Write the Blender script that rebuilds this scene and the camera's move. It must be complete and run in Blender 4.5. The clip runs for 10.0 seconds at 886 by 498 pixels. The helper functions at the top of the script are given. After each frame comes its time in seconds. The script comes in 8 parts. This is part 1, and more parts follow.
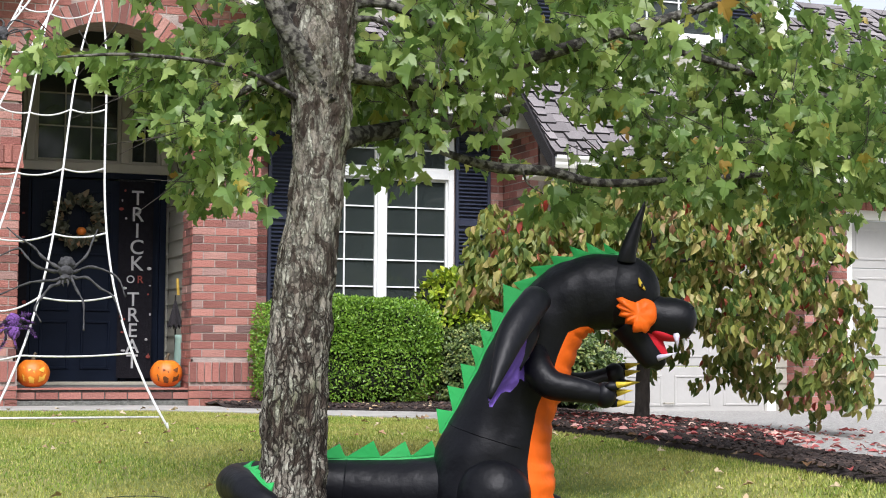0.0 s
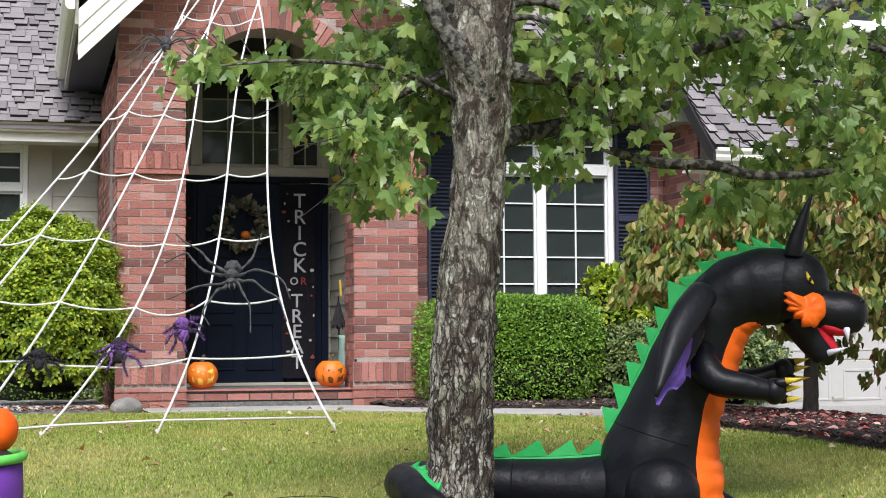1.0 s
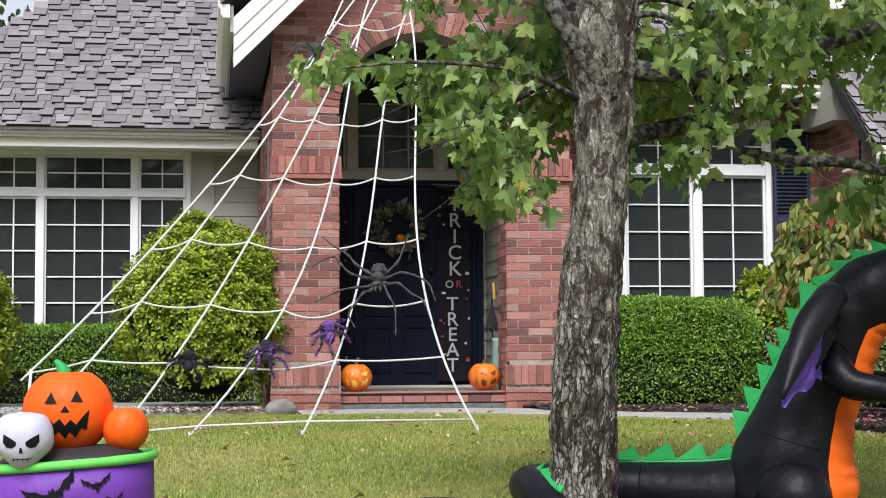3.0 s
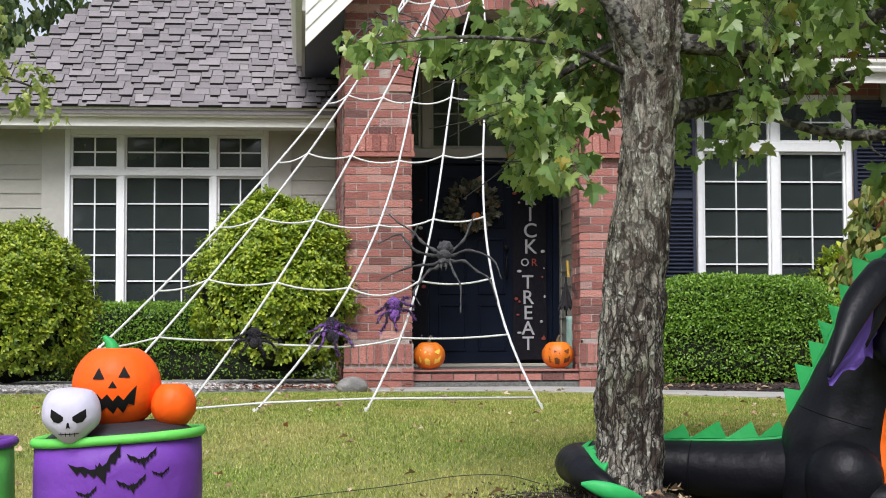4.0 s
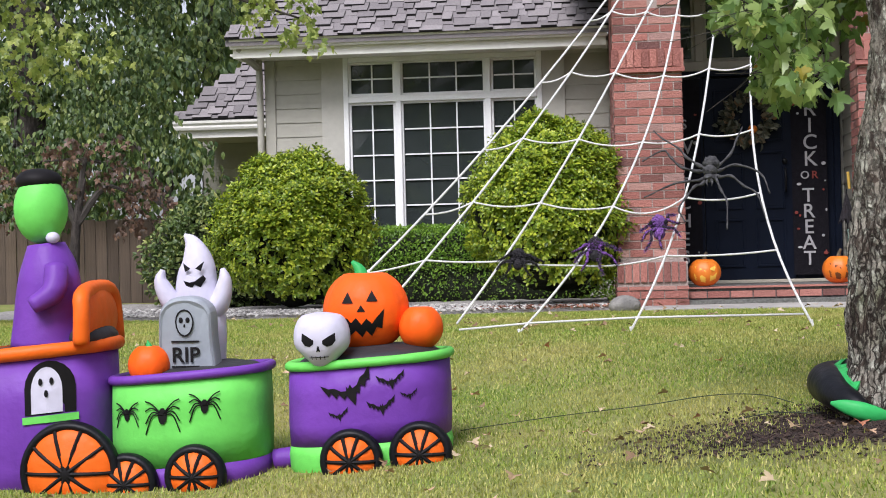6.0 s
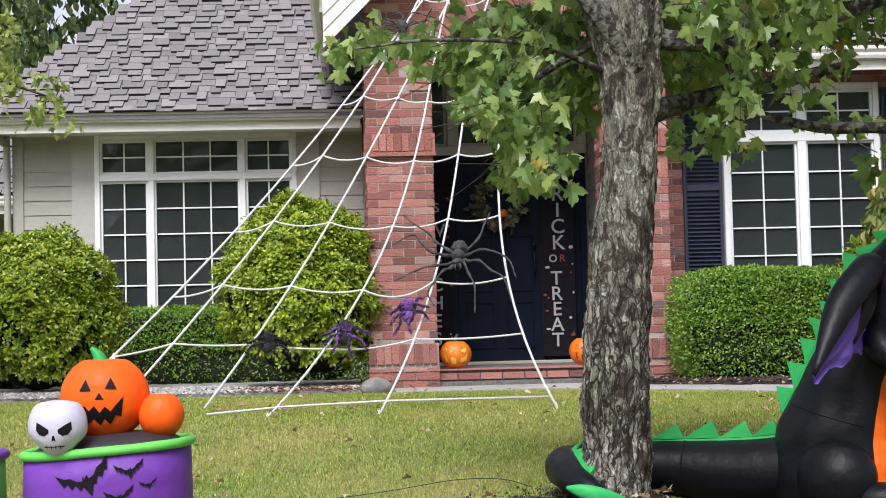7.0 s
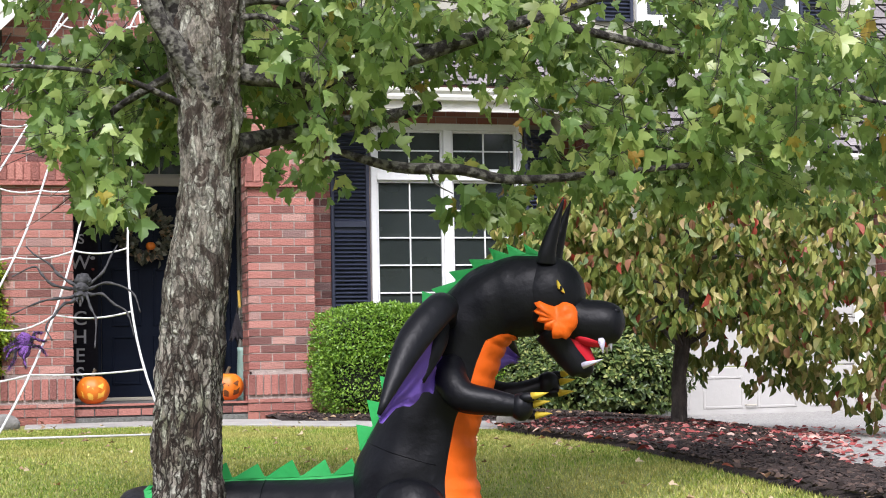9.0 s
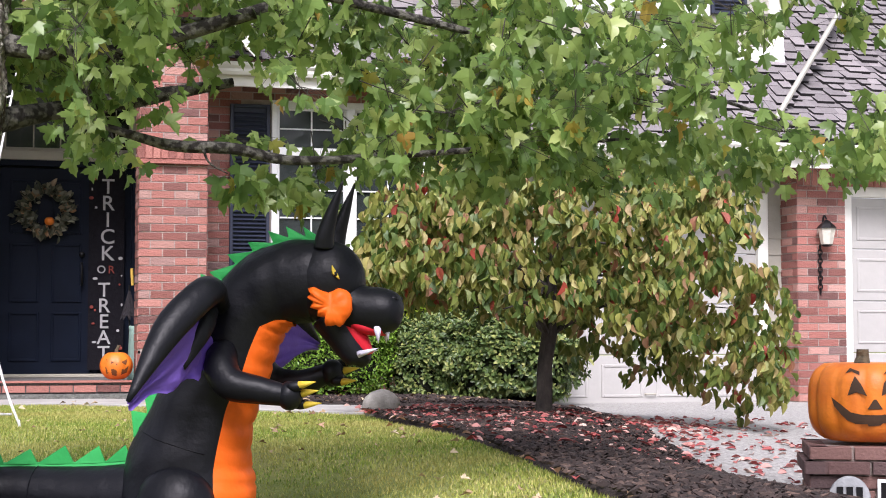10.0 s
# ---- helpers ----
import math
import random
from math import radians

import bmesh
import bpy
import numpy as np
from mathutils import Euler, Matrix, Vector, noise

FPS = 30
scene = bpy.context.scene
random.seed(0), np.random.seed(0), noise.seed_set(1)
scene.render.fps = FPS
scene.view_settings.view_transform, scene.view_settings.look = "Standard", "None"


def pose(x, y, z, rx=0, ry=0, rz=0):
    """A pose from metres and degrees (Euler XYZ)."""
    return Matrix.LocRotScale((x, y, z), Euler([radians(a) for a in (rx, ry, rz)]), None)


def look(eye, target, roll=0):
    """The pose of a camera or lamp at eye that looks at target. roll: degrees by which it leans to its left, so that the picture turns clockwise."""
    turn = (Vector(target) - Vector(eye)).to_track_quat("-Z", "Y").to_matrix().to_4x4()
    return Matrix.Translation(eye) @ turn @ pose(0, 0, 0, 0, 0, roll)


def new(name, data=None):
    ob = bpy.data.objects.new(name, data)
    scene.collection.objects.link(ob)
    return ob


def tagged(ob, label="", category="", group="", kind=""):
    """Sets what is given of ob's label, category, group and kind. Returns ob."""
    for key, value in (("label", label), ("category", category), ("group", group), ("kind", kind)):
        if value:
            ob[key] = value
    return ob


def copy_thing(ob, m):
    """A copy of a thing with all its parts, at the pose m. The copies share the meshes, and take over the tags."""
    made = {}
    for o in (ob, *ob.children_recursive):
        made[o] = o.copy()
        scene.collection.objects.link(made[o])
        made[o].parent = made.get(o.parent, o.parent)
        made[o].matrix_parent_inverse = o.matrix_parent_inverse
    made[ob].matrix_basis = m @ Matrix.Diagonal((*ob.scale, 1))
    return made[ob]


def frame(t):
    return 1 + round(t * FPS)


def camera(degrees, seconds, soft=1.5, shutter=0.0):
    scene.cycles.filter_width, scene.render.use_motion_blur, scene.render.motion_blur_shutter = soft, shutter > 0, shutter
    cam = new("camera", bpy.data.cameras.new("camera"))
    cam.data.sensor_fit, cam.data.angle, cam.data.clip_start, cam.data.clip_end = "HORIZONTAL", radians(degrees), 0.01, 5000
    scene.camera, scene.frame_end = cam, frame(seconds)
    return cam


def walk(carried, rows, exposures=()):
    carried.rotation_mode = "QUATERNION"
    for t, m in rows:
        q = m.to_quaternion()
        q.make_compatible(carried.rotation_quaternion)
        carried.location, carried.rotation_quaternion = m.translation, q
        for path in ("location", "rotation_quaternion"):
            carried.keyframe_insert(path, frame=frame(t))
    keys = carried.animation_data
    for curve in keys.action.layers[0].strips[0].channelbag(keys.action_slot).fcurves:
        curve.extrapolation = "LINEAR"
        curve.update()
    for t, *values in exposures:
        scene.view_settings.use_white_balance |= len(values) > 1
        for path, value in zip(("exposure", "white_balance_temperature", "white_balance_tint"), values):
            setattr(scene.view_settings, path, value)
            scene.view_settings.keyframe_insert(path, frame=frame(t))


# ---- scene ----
cam = camera(30.9, 10.0, 1.0)
PATH = [
    (0, (-2.204, -15.043, 0.754), (-1.51, -13.171, 0.882), 0.4),
    (0.5, (-2.212, -15.025, 0.756), (-1.617, -13.12, 0.884), 0.0),
    (1, (-2.219, -15.033, 0.763), (-1.713, -13.102, 0.887), -0.4),
    (1.5, (-2.224, -15.032, 0.754), (-1.79, -13.084, 0.877), -0.6),
    (2, (-2.176, -15.018, 0.75), (-1.796, -13.058, 0.879), -0.5),
    (2.5, (-2.109, -15.023, 0.751), (-1.776, -13.056, 0.885), -0.4),
    (3.8, (-1.835, -15.088, 0.743), (-1.627, -13.102, 0.855), -0.2),
    (4, (-1.804, -15.041, 0.74), (-1.628, -13.051, 0.845), -0.2),
    (4.5, (-1.707, -15.047, 0.736), (-1.651, -13.049, 0.808), -0.5),
    (5, (-1.629, -15.035, 0.743), (-1.72, -13.038, 0.779), -1.0),
    (5.2, (-1.589, -15.01, 0.746), (-1.733, -13.015, 0.768), -1.3),
    (5.75, (-1.584, -15.008, 0.746), (-1.781, -13.012, 0.753), -1.45),
    (6.3, (-1.578, -15.006, 0.746), (-1.738, -13.013, 0.767), -1.4),
    (6.5, (-1.559, -15.007, 0.75), (-1.653, -13.009, 0.789), -1.4),
    (7, (-1.514, -15.018, 0.777), (-1.406, -13.023, 0.876), -1.4),
    (7.5, (-1.456, -14.985, 0.775), (-1.145, -13.015, 0.921), -1.7),
    (8, (-1.353, -14.981, 0.774), (-0.912, -13.037, 0.937), -1.9),
    (8.5, (-1.239, -14.994, 0.792), (-0.752, -13.061, 0.946), -1.7),
    (9, (-1.052, -14.997, 0.782), (-0.567, -13.061, 0.915), -1.1),
    (9.5, (-0.731, -14.991, 0.786), (-0.245, -13.054, 0.903), -0.6),
    (10, (-0.233, -14.987, 0.801), (0.275, -13.055, 0.91), 0.0),
]
EXPOSURES = [(0.0, 0.79, 6150, 14), (1.0, 0.70, 6150, 13), (2.5, 0.58, 6150, 13), (5.0, 0.46, 6120, 16), (6.5, 0.54, 6080, 18), (7.0, 0.58, 6150, 16), (8.0, 0.80, 6170, 13), (9.0, 0.87, 6130, 17), (10.0, 0.97, 6180, 22)]
walk(cam, [(t, look(e, g, r)) for t, e, g, r in PATH], EXPOSURES)

# ---- sky and light ----
def make_world():
    w = bpy.data.worlds.new("overcast_sky")
    w.use_nodes = True
    nt = w.node_tree
    bg = nt.nodes["Background"]
    sky = nt.nodes.new("ShaderNodeTexSky")
    sky.sky_type, sky.sun_disc = "NISHITA", False
    sky.sun_elevation, sky.sun_rotation = radians(50), radians(200)
    sky.air_density, sky.dust_density = 1.0, 3.0
    hs = nt.nodes.new("ShaderNodeHueSaturation")
    hs.inputs["Saturation"].default_value = 0.30
    nt.links.new(sky.outputs[0], hs.inputs["Color"])
    nt.links.new(hs.outputs[0], bg.inputs[0])
    bg.inputs[1].default_value = 0.13
    scene.world = w


make_world()
sun = new("sun", bpy.data.lights.new("sun", "SUN"))
sun.data.energy, sun.data.angle, sun.data.color = 2.3, radians(22), (1.0, 0.975, 0.94)
sun.matrix_world = look((-3, -12, 14), (0, 0, 0))


# ---- materials ----
def mat(name, color, rough=0.7, color2=None, scale=8.0, bump=0.0, bump_scale=None, metal=0.0, vary=0.0, island=False,
        detail=4.0, stretch=(1, 1, 1), coat=0.0, spec=0.5, fine=0.0):
    """A procedural surface: two colours mixed by noise, a second finer noise, random shift per piece, bump."""
    m = bpy.data.materials.new(name)
    m.use_nodes = True
    nt = m.node_tree
    L, N = nt.links.new, nt.nodes.new
    b = nt.nodes["Principled BSDF"]
    b.inputs["Roughness"].default_value, b.inputs["Metallic"].default_value = rough, metal
    b.inputs["Coat Weight"].default_value = coat
    b.inputs["Specular IOR Level"].default_value = spec
    tc, mp = N("ShaderNodeTexCoord"), N("ShaderNodeMapping")
    mp.inputs["Scale"].default_value = stretch
    L(tc.outputs["Object"], mp.inputs[0])
    n1 = N("ShaderNodeTexNoise")
    n1.inputs["Scale"].default_value, n1.inputs["Detail"].default_value = scale, detail
    L(mp.outputs[0], n1.inputs[0])
    ramp = N("ShaderNodeValToRGB")
    c2 = color2 or tuple(min(1, c * 0.72) for c in color)
    ramp.color_ramp.elements[0].position, ramp.color_ramp.elements[1].position = 0.32, 0.68
    ramp.color_ramp.elements[0].color, ramp.color_ramp.elements[1].color = (*c2, 1), (*color, 1)
    L(n1.outputs["Fac"], ramp.inputs[0])
    out = ramp.outputs[0]
    hs = N("ShaderNodeHueSaturation")
    L(out, hs.inputs["Color"])
    n2 = N("ShaderNodeTexNoise")
    n2.inputs["Scale"].default_value, n2.inputs["Detail"].default_value = scale * 9, 3
    L(mp.outputs[0], n2.inputs[0])
    mr = N("ShaderNodeMapRange")
    mr.inputs[3].default_value, mr.inputs[4].default_value = 1 - fine - 0.06, 1 + fine + 0.06
    L(n2.outputs["Fac"], mr.inputs[0])
    val = mr.outputs[0]
    if vary:
        rnd = N("ShaderNodeNewGeometry").outputs["Random Per Island"] if island else N("ShaderNodeObjectInfo").outputs["Random"]
        v = N("ShaderNodeMapRange")
        v.inputs[3].default_value, v.inputs[4].default_value = 1 - vary, 1 + vary
        L(rnd, v.inputs[0])
        mul = N("ShaderNodeMath")
        mul.operation = "MULTIPLY"
        L(v.outputs[0], mul.inputs[0])
        L(val, mul.inputs[1])
        val = mul.outputs[0]
    L(val, hs.inputs["Value"])
    L(hs.outputs[0], b.inputs["Base Color"])
    if bump:
        n3 = N("ShaderNodeTexNoise")
        n3.inputs["Scale"].default_value, n3.inputs["Detail"].default_value = bump_scale or scale * 3, 5
        L(mp.outputs[0], n3.inputs[0])
        bp = N("ShaderNodeBump")
        bp.inputs["Strength"].default_value, bp.inputs["Distance"].default_value = bump, 0.02
        L(n3.outputs["Fac"], bp.inputs["Height"])
        L(bp.outputs[0], b.inputs["Normal"])
    return m


def spread(m, stops):
    """Pieces of a joined or repeated surface take one of several base colours by their random number."""
    nt = m.node_tree
    L, N = nt.links.new, nt.nodes.new
    src = [n for n in nt.nodes if n.type in ("OBJECT_INFO", "NEW_GEOMETRY")][0]
    rnd = src.outputs["Random"] if src.type == "OBJECT_INFO" else src.outputs["Random Per Island"]
    r = N("ShaderNodeValToRGB")
    r.color_ramp.interpolation = "LINEAR"
    els = r.color_ramp.elements
    els[0].position, els[0].color = stops[0][0], (*stops[0][1], 1)
    els[1].position, els[1].color = stops[-1][0], (*stops[-1][1], 1)
    for p, c in stops[1:-1]:
        e = els.new(p)
        e.color = (*c, 1)
    wn = N("ShaderNodeTexWhiteNoise")
    wn.noise_dimensions = "1D"
    L(rnd, wn.inputs["W"])
    L(wn.outputs["Value"], r.inputs[0])
    hs = [n for n in nt.nodes if n.type == "HUE_SAT"][0]
    old = hs.inputs["Color"].links[0].from_socket
    mx = N("ShaderNodeMix")
    mx.data_type, mx.blend_type = "RGBA", "MIX"
    mx.inputs[0].default_value = 0.82
    L(old, mx.inputs[6])
    L(r.outputs[0], mx.inputs[7])
    L(mx.outputs[2], hs.inputs["Color"])
    return m


BRICK_STOPS = [(0.0, (0.09, 0.05, 0.048)), (0.22, (0.20, 0.075, 0.062)), (0.5, (0.30, 0.115, 0.095)), (0.76, (0.37, 0.16, 0.13)), (0.92, (0.45, 0.28, 0.24)), (1.0, (0.12, 0.09, 0.09))]
M_BRICK = spread(mat("brick_piece", (0.42, 0.17, 0.13), 0.88, (0.30, 0.11, 0.08), 9, 0.5, 60, vary=0.12, fine=0.12), BRICK_STOPS)
M_BRICK_J = spread(mat("brick_joined", (0.42, 0.17, 0.13), 0.88, (0.30, 0.11, 0.08), 9, 0.5, 60, vary=0.12, island=True, fine=0.12), BRICK_STOPS)
M_CASING = mat("cream_casing", (0.43, 0.42, 0.37), 0.55, (0.39, 0.38, 0.33), 2.0, 0.08, 30, fine=0.03)
# Near-black edges: the shadow line below each shingle tab is put into the colour.
M_SHINGLE_EDGE = mat("shingle_shadow_edge", (0.022, 0.020, 0.022), 0.95, (0.014, 0.012, 0.014), 30, 0.4, 120)
M_MORTAR = mat("mortar", (0.41, 0.34, 0.305), 0.95, (0.30, 0.245, 0.22), 14, 0.5, 90, fine=0.1)
M_DARKBRICK = spread(mat("dark_brick", (0.16, 0.10, 0.09), 0.9, None, 10, 0.4, 60, vary=0.2, fine=0.1), [(0, (0.08, 0.05, 0.05)), (0.5, (0.16, 0.08, 0.07)), (1, (0.22, 0.12, 0.10))])
SHINGLE_STOPS = [(0, (0.19, 0.175, 0.178)), (0.5, (0.235, 0.217, 0.219)), (1.0, (0.29, 0.268, 0.268))]
M_SHINGLE = spread(mat("shingle_piece", (0.11, 0.092, 0.092), 0.92, (0.07, 0.06, 0.06), 6, 0.5, 120, vary=0.15, fine=0.22), SHINGLE_STOPS)
M_SHINGLE_J = spread(mat("shingle_joined", (0.11, 0.092, 0.092), 0.92, (0.07, 0.06, 0.06), 6, 0.5, 120, vary=0.15, island=True, fine=0.22), SHINGLE_STOPS)
M_SIDING = mat("painted_siding", (0.37, 0.36, 0.305), 0.6, (0.335, 0.325, 0.27), 1.5, 0.12, 40, fine=0.03)
M_TRIM = mat("painted_trim", (0.81, 0.80, 0.74), 0.45, (0.76, 0.75, 0.69), 2.0, 0.05, 30, fine=0.02)
M_WHITE = mat("white_vinyl", (0.82, 0.83, 0.82), 0.35, (0.77, 0.78, 0.77), 3.0, fine=0.02)
M_GARAGE = mat("pale_garage_paint", (0.44, 0.43, 0.41), 0.5, (0.40, 0.39, 0.37), 1.5, 0.05, 30)
M_TANTRIM = mat("taupe_trim", (0.44, 0.41, 0.34), 0.5, (0.40, 0.37, 0.30), 3, 0.05, 30)
M_SHUTTER = mat("navy_shutter_and_eave_shade", (0.026, 0.033, 0.060), 0.5, (0.020, 0.026, 0.048), 5, 0.05, 40)
M_DOOR = mat("black_door_paint", (0.006, 0.010, 0.022), 0.5, (0.004, 0.007, 0.016), 4, 0.04, 30, spec=0.12)
M_CONCRETE = mat("concrete_walk", (0.42, 0.41, 0.38), 0.9, (0.33, 0.32, 0.30), 3, 0.4, 60, fine=0.15)
M_AGGREGATE = mat("aggregate_drive", (0.42, 0.41, 0.385), 0.9, (0.24, 0.235, 0.22), 38, 0.6, 90, fine=0.35)
M_STEPCONC = mat("step_aggregate", (0.20, 0.20, 0.19), 0.9, (0.11, 0.11, 0.105), 45, 0.6, 110, fine=0.25)
# Dark grey: the dimness of the unseen rooms is put into the colour.
M_DARKROOM = mat("dim_interior", (0.10, 0.10, 0.095), 0.9, (0.07, 0.07, 0.065), 1.2)


def glass_material():
    """Window glass: a dim, glossy pane that shows the sky's reflection."""
    m = mat("window_glass", (0.046, 0.056, 0.053), 0.06, (0.032, 0.041, 0.040), 0.8, spec=0.6)
    b = m.node_tree.nodes["Principled BSDF"]
    b.inputs["Transmission Weight"].default_value = 0.25
    return m


M_GLASS = glass_material()


# ---- mesh helpers ----
def finish(name, bm, material, smooth=False, parent=None, label=""):
    me = bpy.data.meshes.new(name)
    bm.to_mesh(me)
    bm.free()
    if smooth:
        me.shade_smooth()
    for mm in (material if isinstance(material, (list, tuple)) else [material]):
        me.materials.append(mm)
    ob = new(name, me)
    if parent is not None:
        ob.parent = parent
    if label:
        ob["label"] = label
    return ob


def part(name, bm, material, parent, label="", smooth=False):
    return finish(name, bm, material, smooth, parent, label)


def thing(name, label, category, group="", kind="", at=(0, 0, 0)):
    e = new(name)
    e.empty_display_size = 0.1
    e.location = at
    return tagged(e, label, category, group, kind)


def raw(name, verts, faces, material, parent=None, smooth=False, label=""):
    me = bpy.data.meshes.new(name)
    me.from_pydata(verts, [], faces)
    me.update()
    if smooth:
        me.shade_smooth()
    me.materials.append(material)
    ob = new(name, me)
    if parent is not None:
        ob.parent = parent
    if label:
        ob["label"] = label
    return ob


BOX_F = [(0, 1, 3, 2), (4, 6, 7, 5), (0, 4, 5, 1), (2, 3, 7, 6), (0, 2, 6, 4), (1, 5, 7, 3)]


def box_vf(x0, x1, y0, y1, z0, z1):
    return [(x, y, z) for x in (x0, x1) for y in (y0, y1) for z in (z0, z1)], BOX_F


def boxes(name, items, material, parent=None, label="", bevel=0.0):
    """One mesh out of axis-aligned boxes."""
    bm = bmesh.new()
    for it in items:
        add_box(bm, *it)
    if bevel:
        bmesh.ops.bevel(bm, geom=list(bm.edges), offset=bevel, segments=1, affect="EDGES")
    return finish(name, bm, material, False, parent, label)


def add_box(bm, x0, x1, y0, y1, z0, z1, m=None):
    v, f = box_vf(x0, x1, y0, y1, z0, z1)
    vs = [bm.verts.new(m @ Vector(p) if m else p) for p in v]
    for q in f:
        bm.faces.new([vs[i] for i in q])


def box_bm(x0, x1, y0, y1, z0, z1, bevel=0.0):
    bm = bmesh.new()
    add_box(bm, x0, x1, y0, y1, z0, z1)
    bmesh.ops.recalc_face_normals(bm, faces=bm.faces)
    if bevel:
        bmesh.ops.bevel(bm, geom=list(bm.edges), offset=bevel, segments=2, affect="EDGES")
    return bm


def tube(bm, path, radii, sides=10, cap=True, squash=None):
    """A tube along points, with a radius at each. squash: (a, b) scales of the section's two axes."""
    pts = [Vector(p) for p in path]
    rings, ref = [], None
    for i, p in enumerate(pts):
        d = (pts[min(i + 1, len(pts) - 1)] - pts[max(i - 1, 0)]).normalized()
        if ref is None:
            ref = Vector((0, 1, 0)) if abs(d.y) < 0.9 else Vector((1, 0, 0))
        a = (ref - d * ref.dot(d)).normalized()
        ref = a
        b = d.cross(a)
        r = float(radii[i] if hasattr(radii, "__len__") else radii)
        sa, sb = squash or (1, 1)
        rings.append([bm.verts.new(p + r * (sa * math.cos(t) * a + sb * math.sin(t) * b)) for t in (2 * math.pi * k / sides for k in range(sides))])
    for r0, r1 in zip(rings, rings[1:]):
        for k in range(sides):
            bm.faces.new((r0[k], r0[(k + 1) % sides], r1[(k + 1) % sides], r1[k]))
    if cap:
        bm.faces.new(list(reversed(rings[0])))
        bm.faces.new(rings[-1])
    return rings


def smooth_path(pts, n=6):
    """Catmull-Rom through points (any dimension)."""
    p = [np.array(q, float) for q in pts]
    p = [2 * p[0] - p[1]] + p + [2 * p[-1] - p[-2]]
    out = []
    for i in range(1, len(p) - 2):
        for k in range(n):
            t = k / n
            out.append(0.5 * (2 * p[i] + (p[i + 1] - p[i - 1]) * t + (2 * p[i - 1] - 5 * p[i] + 4 * p[i + 1] - p[i + 2]) * t ** 2
                              + (3 * p[i] - p[i - 1] - 3 * p[i + 1] + p[i + 2]) * t ** 3))
    out.append(p[-2])
    return [tuple(float(c) for c in q) for q in out]


def blob(bm, c, r, seg=20, rings=12, m=None):
    """An ellipsoid."""
    mt = Matrix.Translation(c) @ (m or Matrix()) @ Matrix.Diagonal((r[0], r[1], r[2], 1))
    bmesh.ops.create_uvsphere(bm, u_segments=seg, v_segments=rings, radius=1, matrix=mt)


def sheet(bm, outline, y, thick, m=None):
    """A flat plate in the xz plane from its outline, thick in y."""
    f = [bm.verts.new(m @ Vector((x, y, z)) if m else (x, y, z)) for x, z in outline]
    k = [bm.verts.new(m @ Vector((x, y + thick, z)) if m else (x, y + thick, z)) for x, z in outline]
    bm.faces.new(f)
    bm.faces.new(list(reversed(k)))
    n = len(f)
    for i in range(n):
        bm.faces.new((f[i], k[i], k[(i + 1) % n], f[(i + 1) % n]))
    bmesh.ops.recalc_face_normals(bm, faces=bm.faces)


def sstep(a, b, x):
    t = min(1, max(0, (x - a) / (b - a)))
    return t * t * (3 - 2 * t)


def g(x, y):
    """Height of the ground."""
    drop = min(0.42, max(0.02, 0.13 + (-0.5 - x) * 0.105))
    z = 0.235 - drop * sstep(-4.4, -9.0, y)
    z -= 0.085 * sstep(3.2, 4.6, x) * sstep(-9.5, -5.0, y)
    z -= 0.95 * sstep(-10.2, -13.2, y) * (0.9 if x < 3 else 0.8)
    z -= 0.26 * sstep(2.3, 3.5, x) * sstep(-5.0, -8.2, y)
    z += 0.05 * sstep(-4.5, -9.0, x)
    z -= 0.14 * sstep(-0.5, -0.05, x) * sstep(1.9, 0.8, x) * sstep(-6.8, -8.2, y)
    return z

# ---- ground ----
def grid_sheet(name, xs, ys, zf, material, keep=None):
    xs, ys = list(xs), list(ys)
    v = [(x, y, zf(x, y)) for y in ys for x in xs]
    w = len(xs)
    f = [(j * w + i, j * w + i + 1, (j + 1) * w + i + 1, (j + 1) * w + i) for j in range(len(ys) - 1) for i in range(w - 1)
         if keep is None or keep(0.5 * (xs[i] + xs[i + 1]), 0.5 * (ys[j] + ys[j + 1]))]
    return raw(name, v, f, material, smooth=True)


M_LAWN = mat("lawn_soil_grass", (0.15, 0.20, 0.036), 0.95, (0.25, 0.235, 0.075), 0.9, 0.8, 60, fine=0.3)
def worn_earth(m):
    """Trodden brown earth that breaks through the turf round the foot of the maple."""
    nt = m.node_tree
    L, N = nt.links.new, nt.nodes.new
    tc, mp, ln, nz, ad, mr, mx = (N("ShaderNode" + k) for k in ("TexCoord", "Mapping", "VectorMath", "TexNoise", "Math", "MapRange", "Mix"))
    mp.vector_type = "POINT"
    mp.inputs["Location"].default_value, mp.inputs["Scale"].default_value = (0.22, 9.0, 0), (0.62, 1, 0)
    L(tc.outputs["Object"], mp.inputs[0])
    ln.operation = "LENGTH"
    L(mp.outputs[0], ln.inputs[0])
    nz.inputs["Scale"].default_value, nz.inputs["Detail"].default_value = 5, 6
    L(tc.outputs["Object"], nz.inputs[0])
    ad.operation = "MULTIPLY_ADD"
    L(nz.outputs["Fac"], ad.inputs[0])
    ad.inputs[1].default_value = 0.9
    L(ln.outputs["Value"], ad.inputs[2])
    mr.inputs[1].default_value, mr.inputs[2].default_value, mr.inputs[3].default_value, mr.inputs[4].default_value = 0.85, 1.40, 1.0, 0.0
    L(ad.outputs[0], mr.inputs[0])
    hs = [q for q in nt.nodes if q.type == "HUE_SAT"][0]
    old = hs.inputs["Color"].links[0].from_socket
    mx.data_type = "RGBA"
    mx.inputs[7].default_value = (0.060, 0.040, 0.026, 1)
    L(mr.outputs[0], mx.inputs[0])
    L(old, mx.inputs[6])
    L(mx.outputs[2], hs.inputs["Color"])


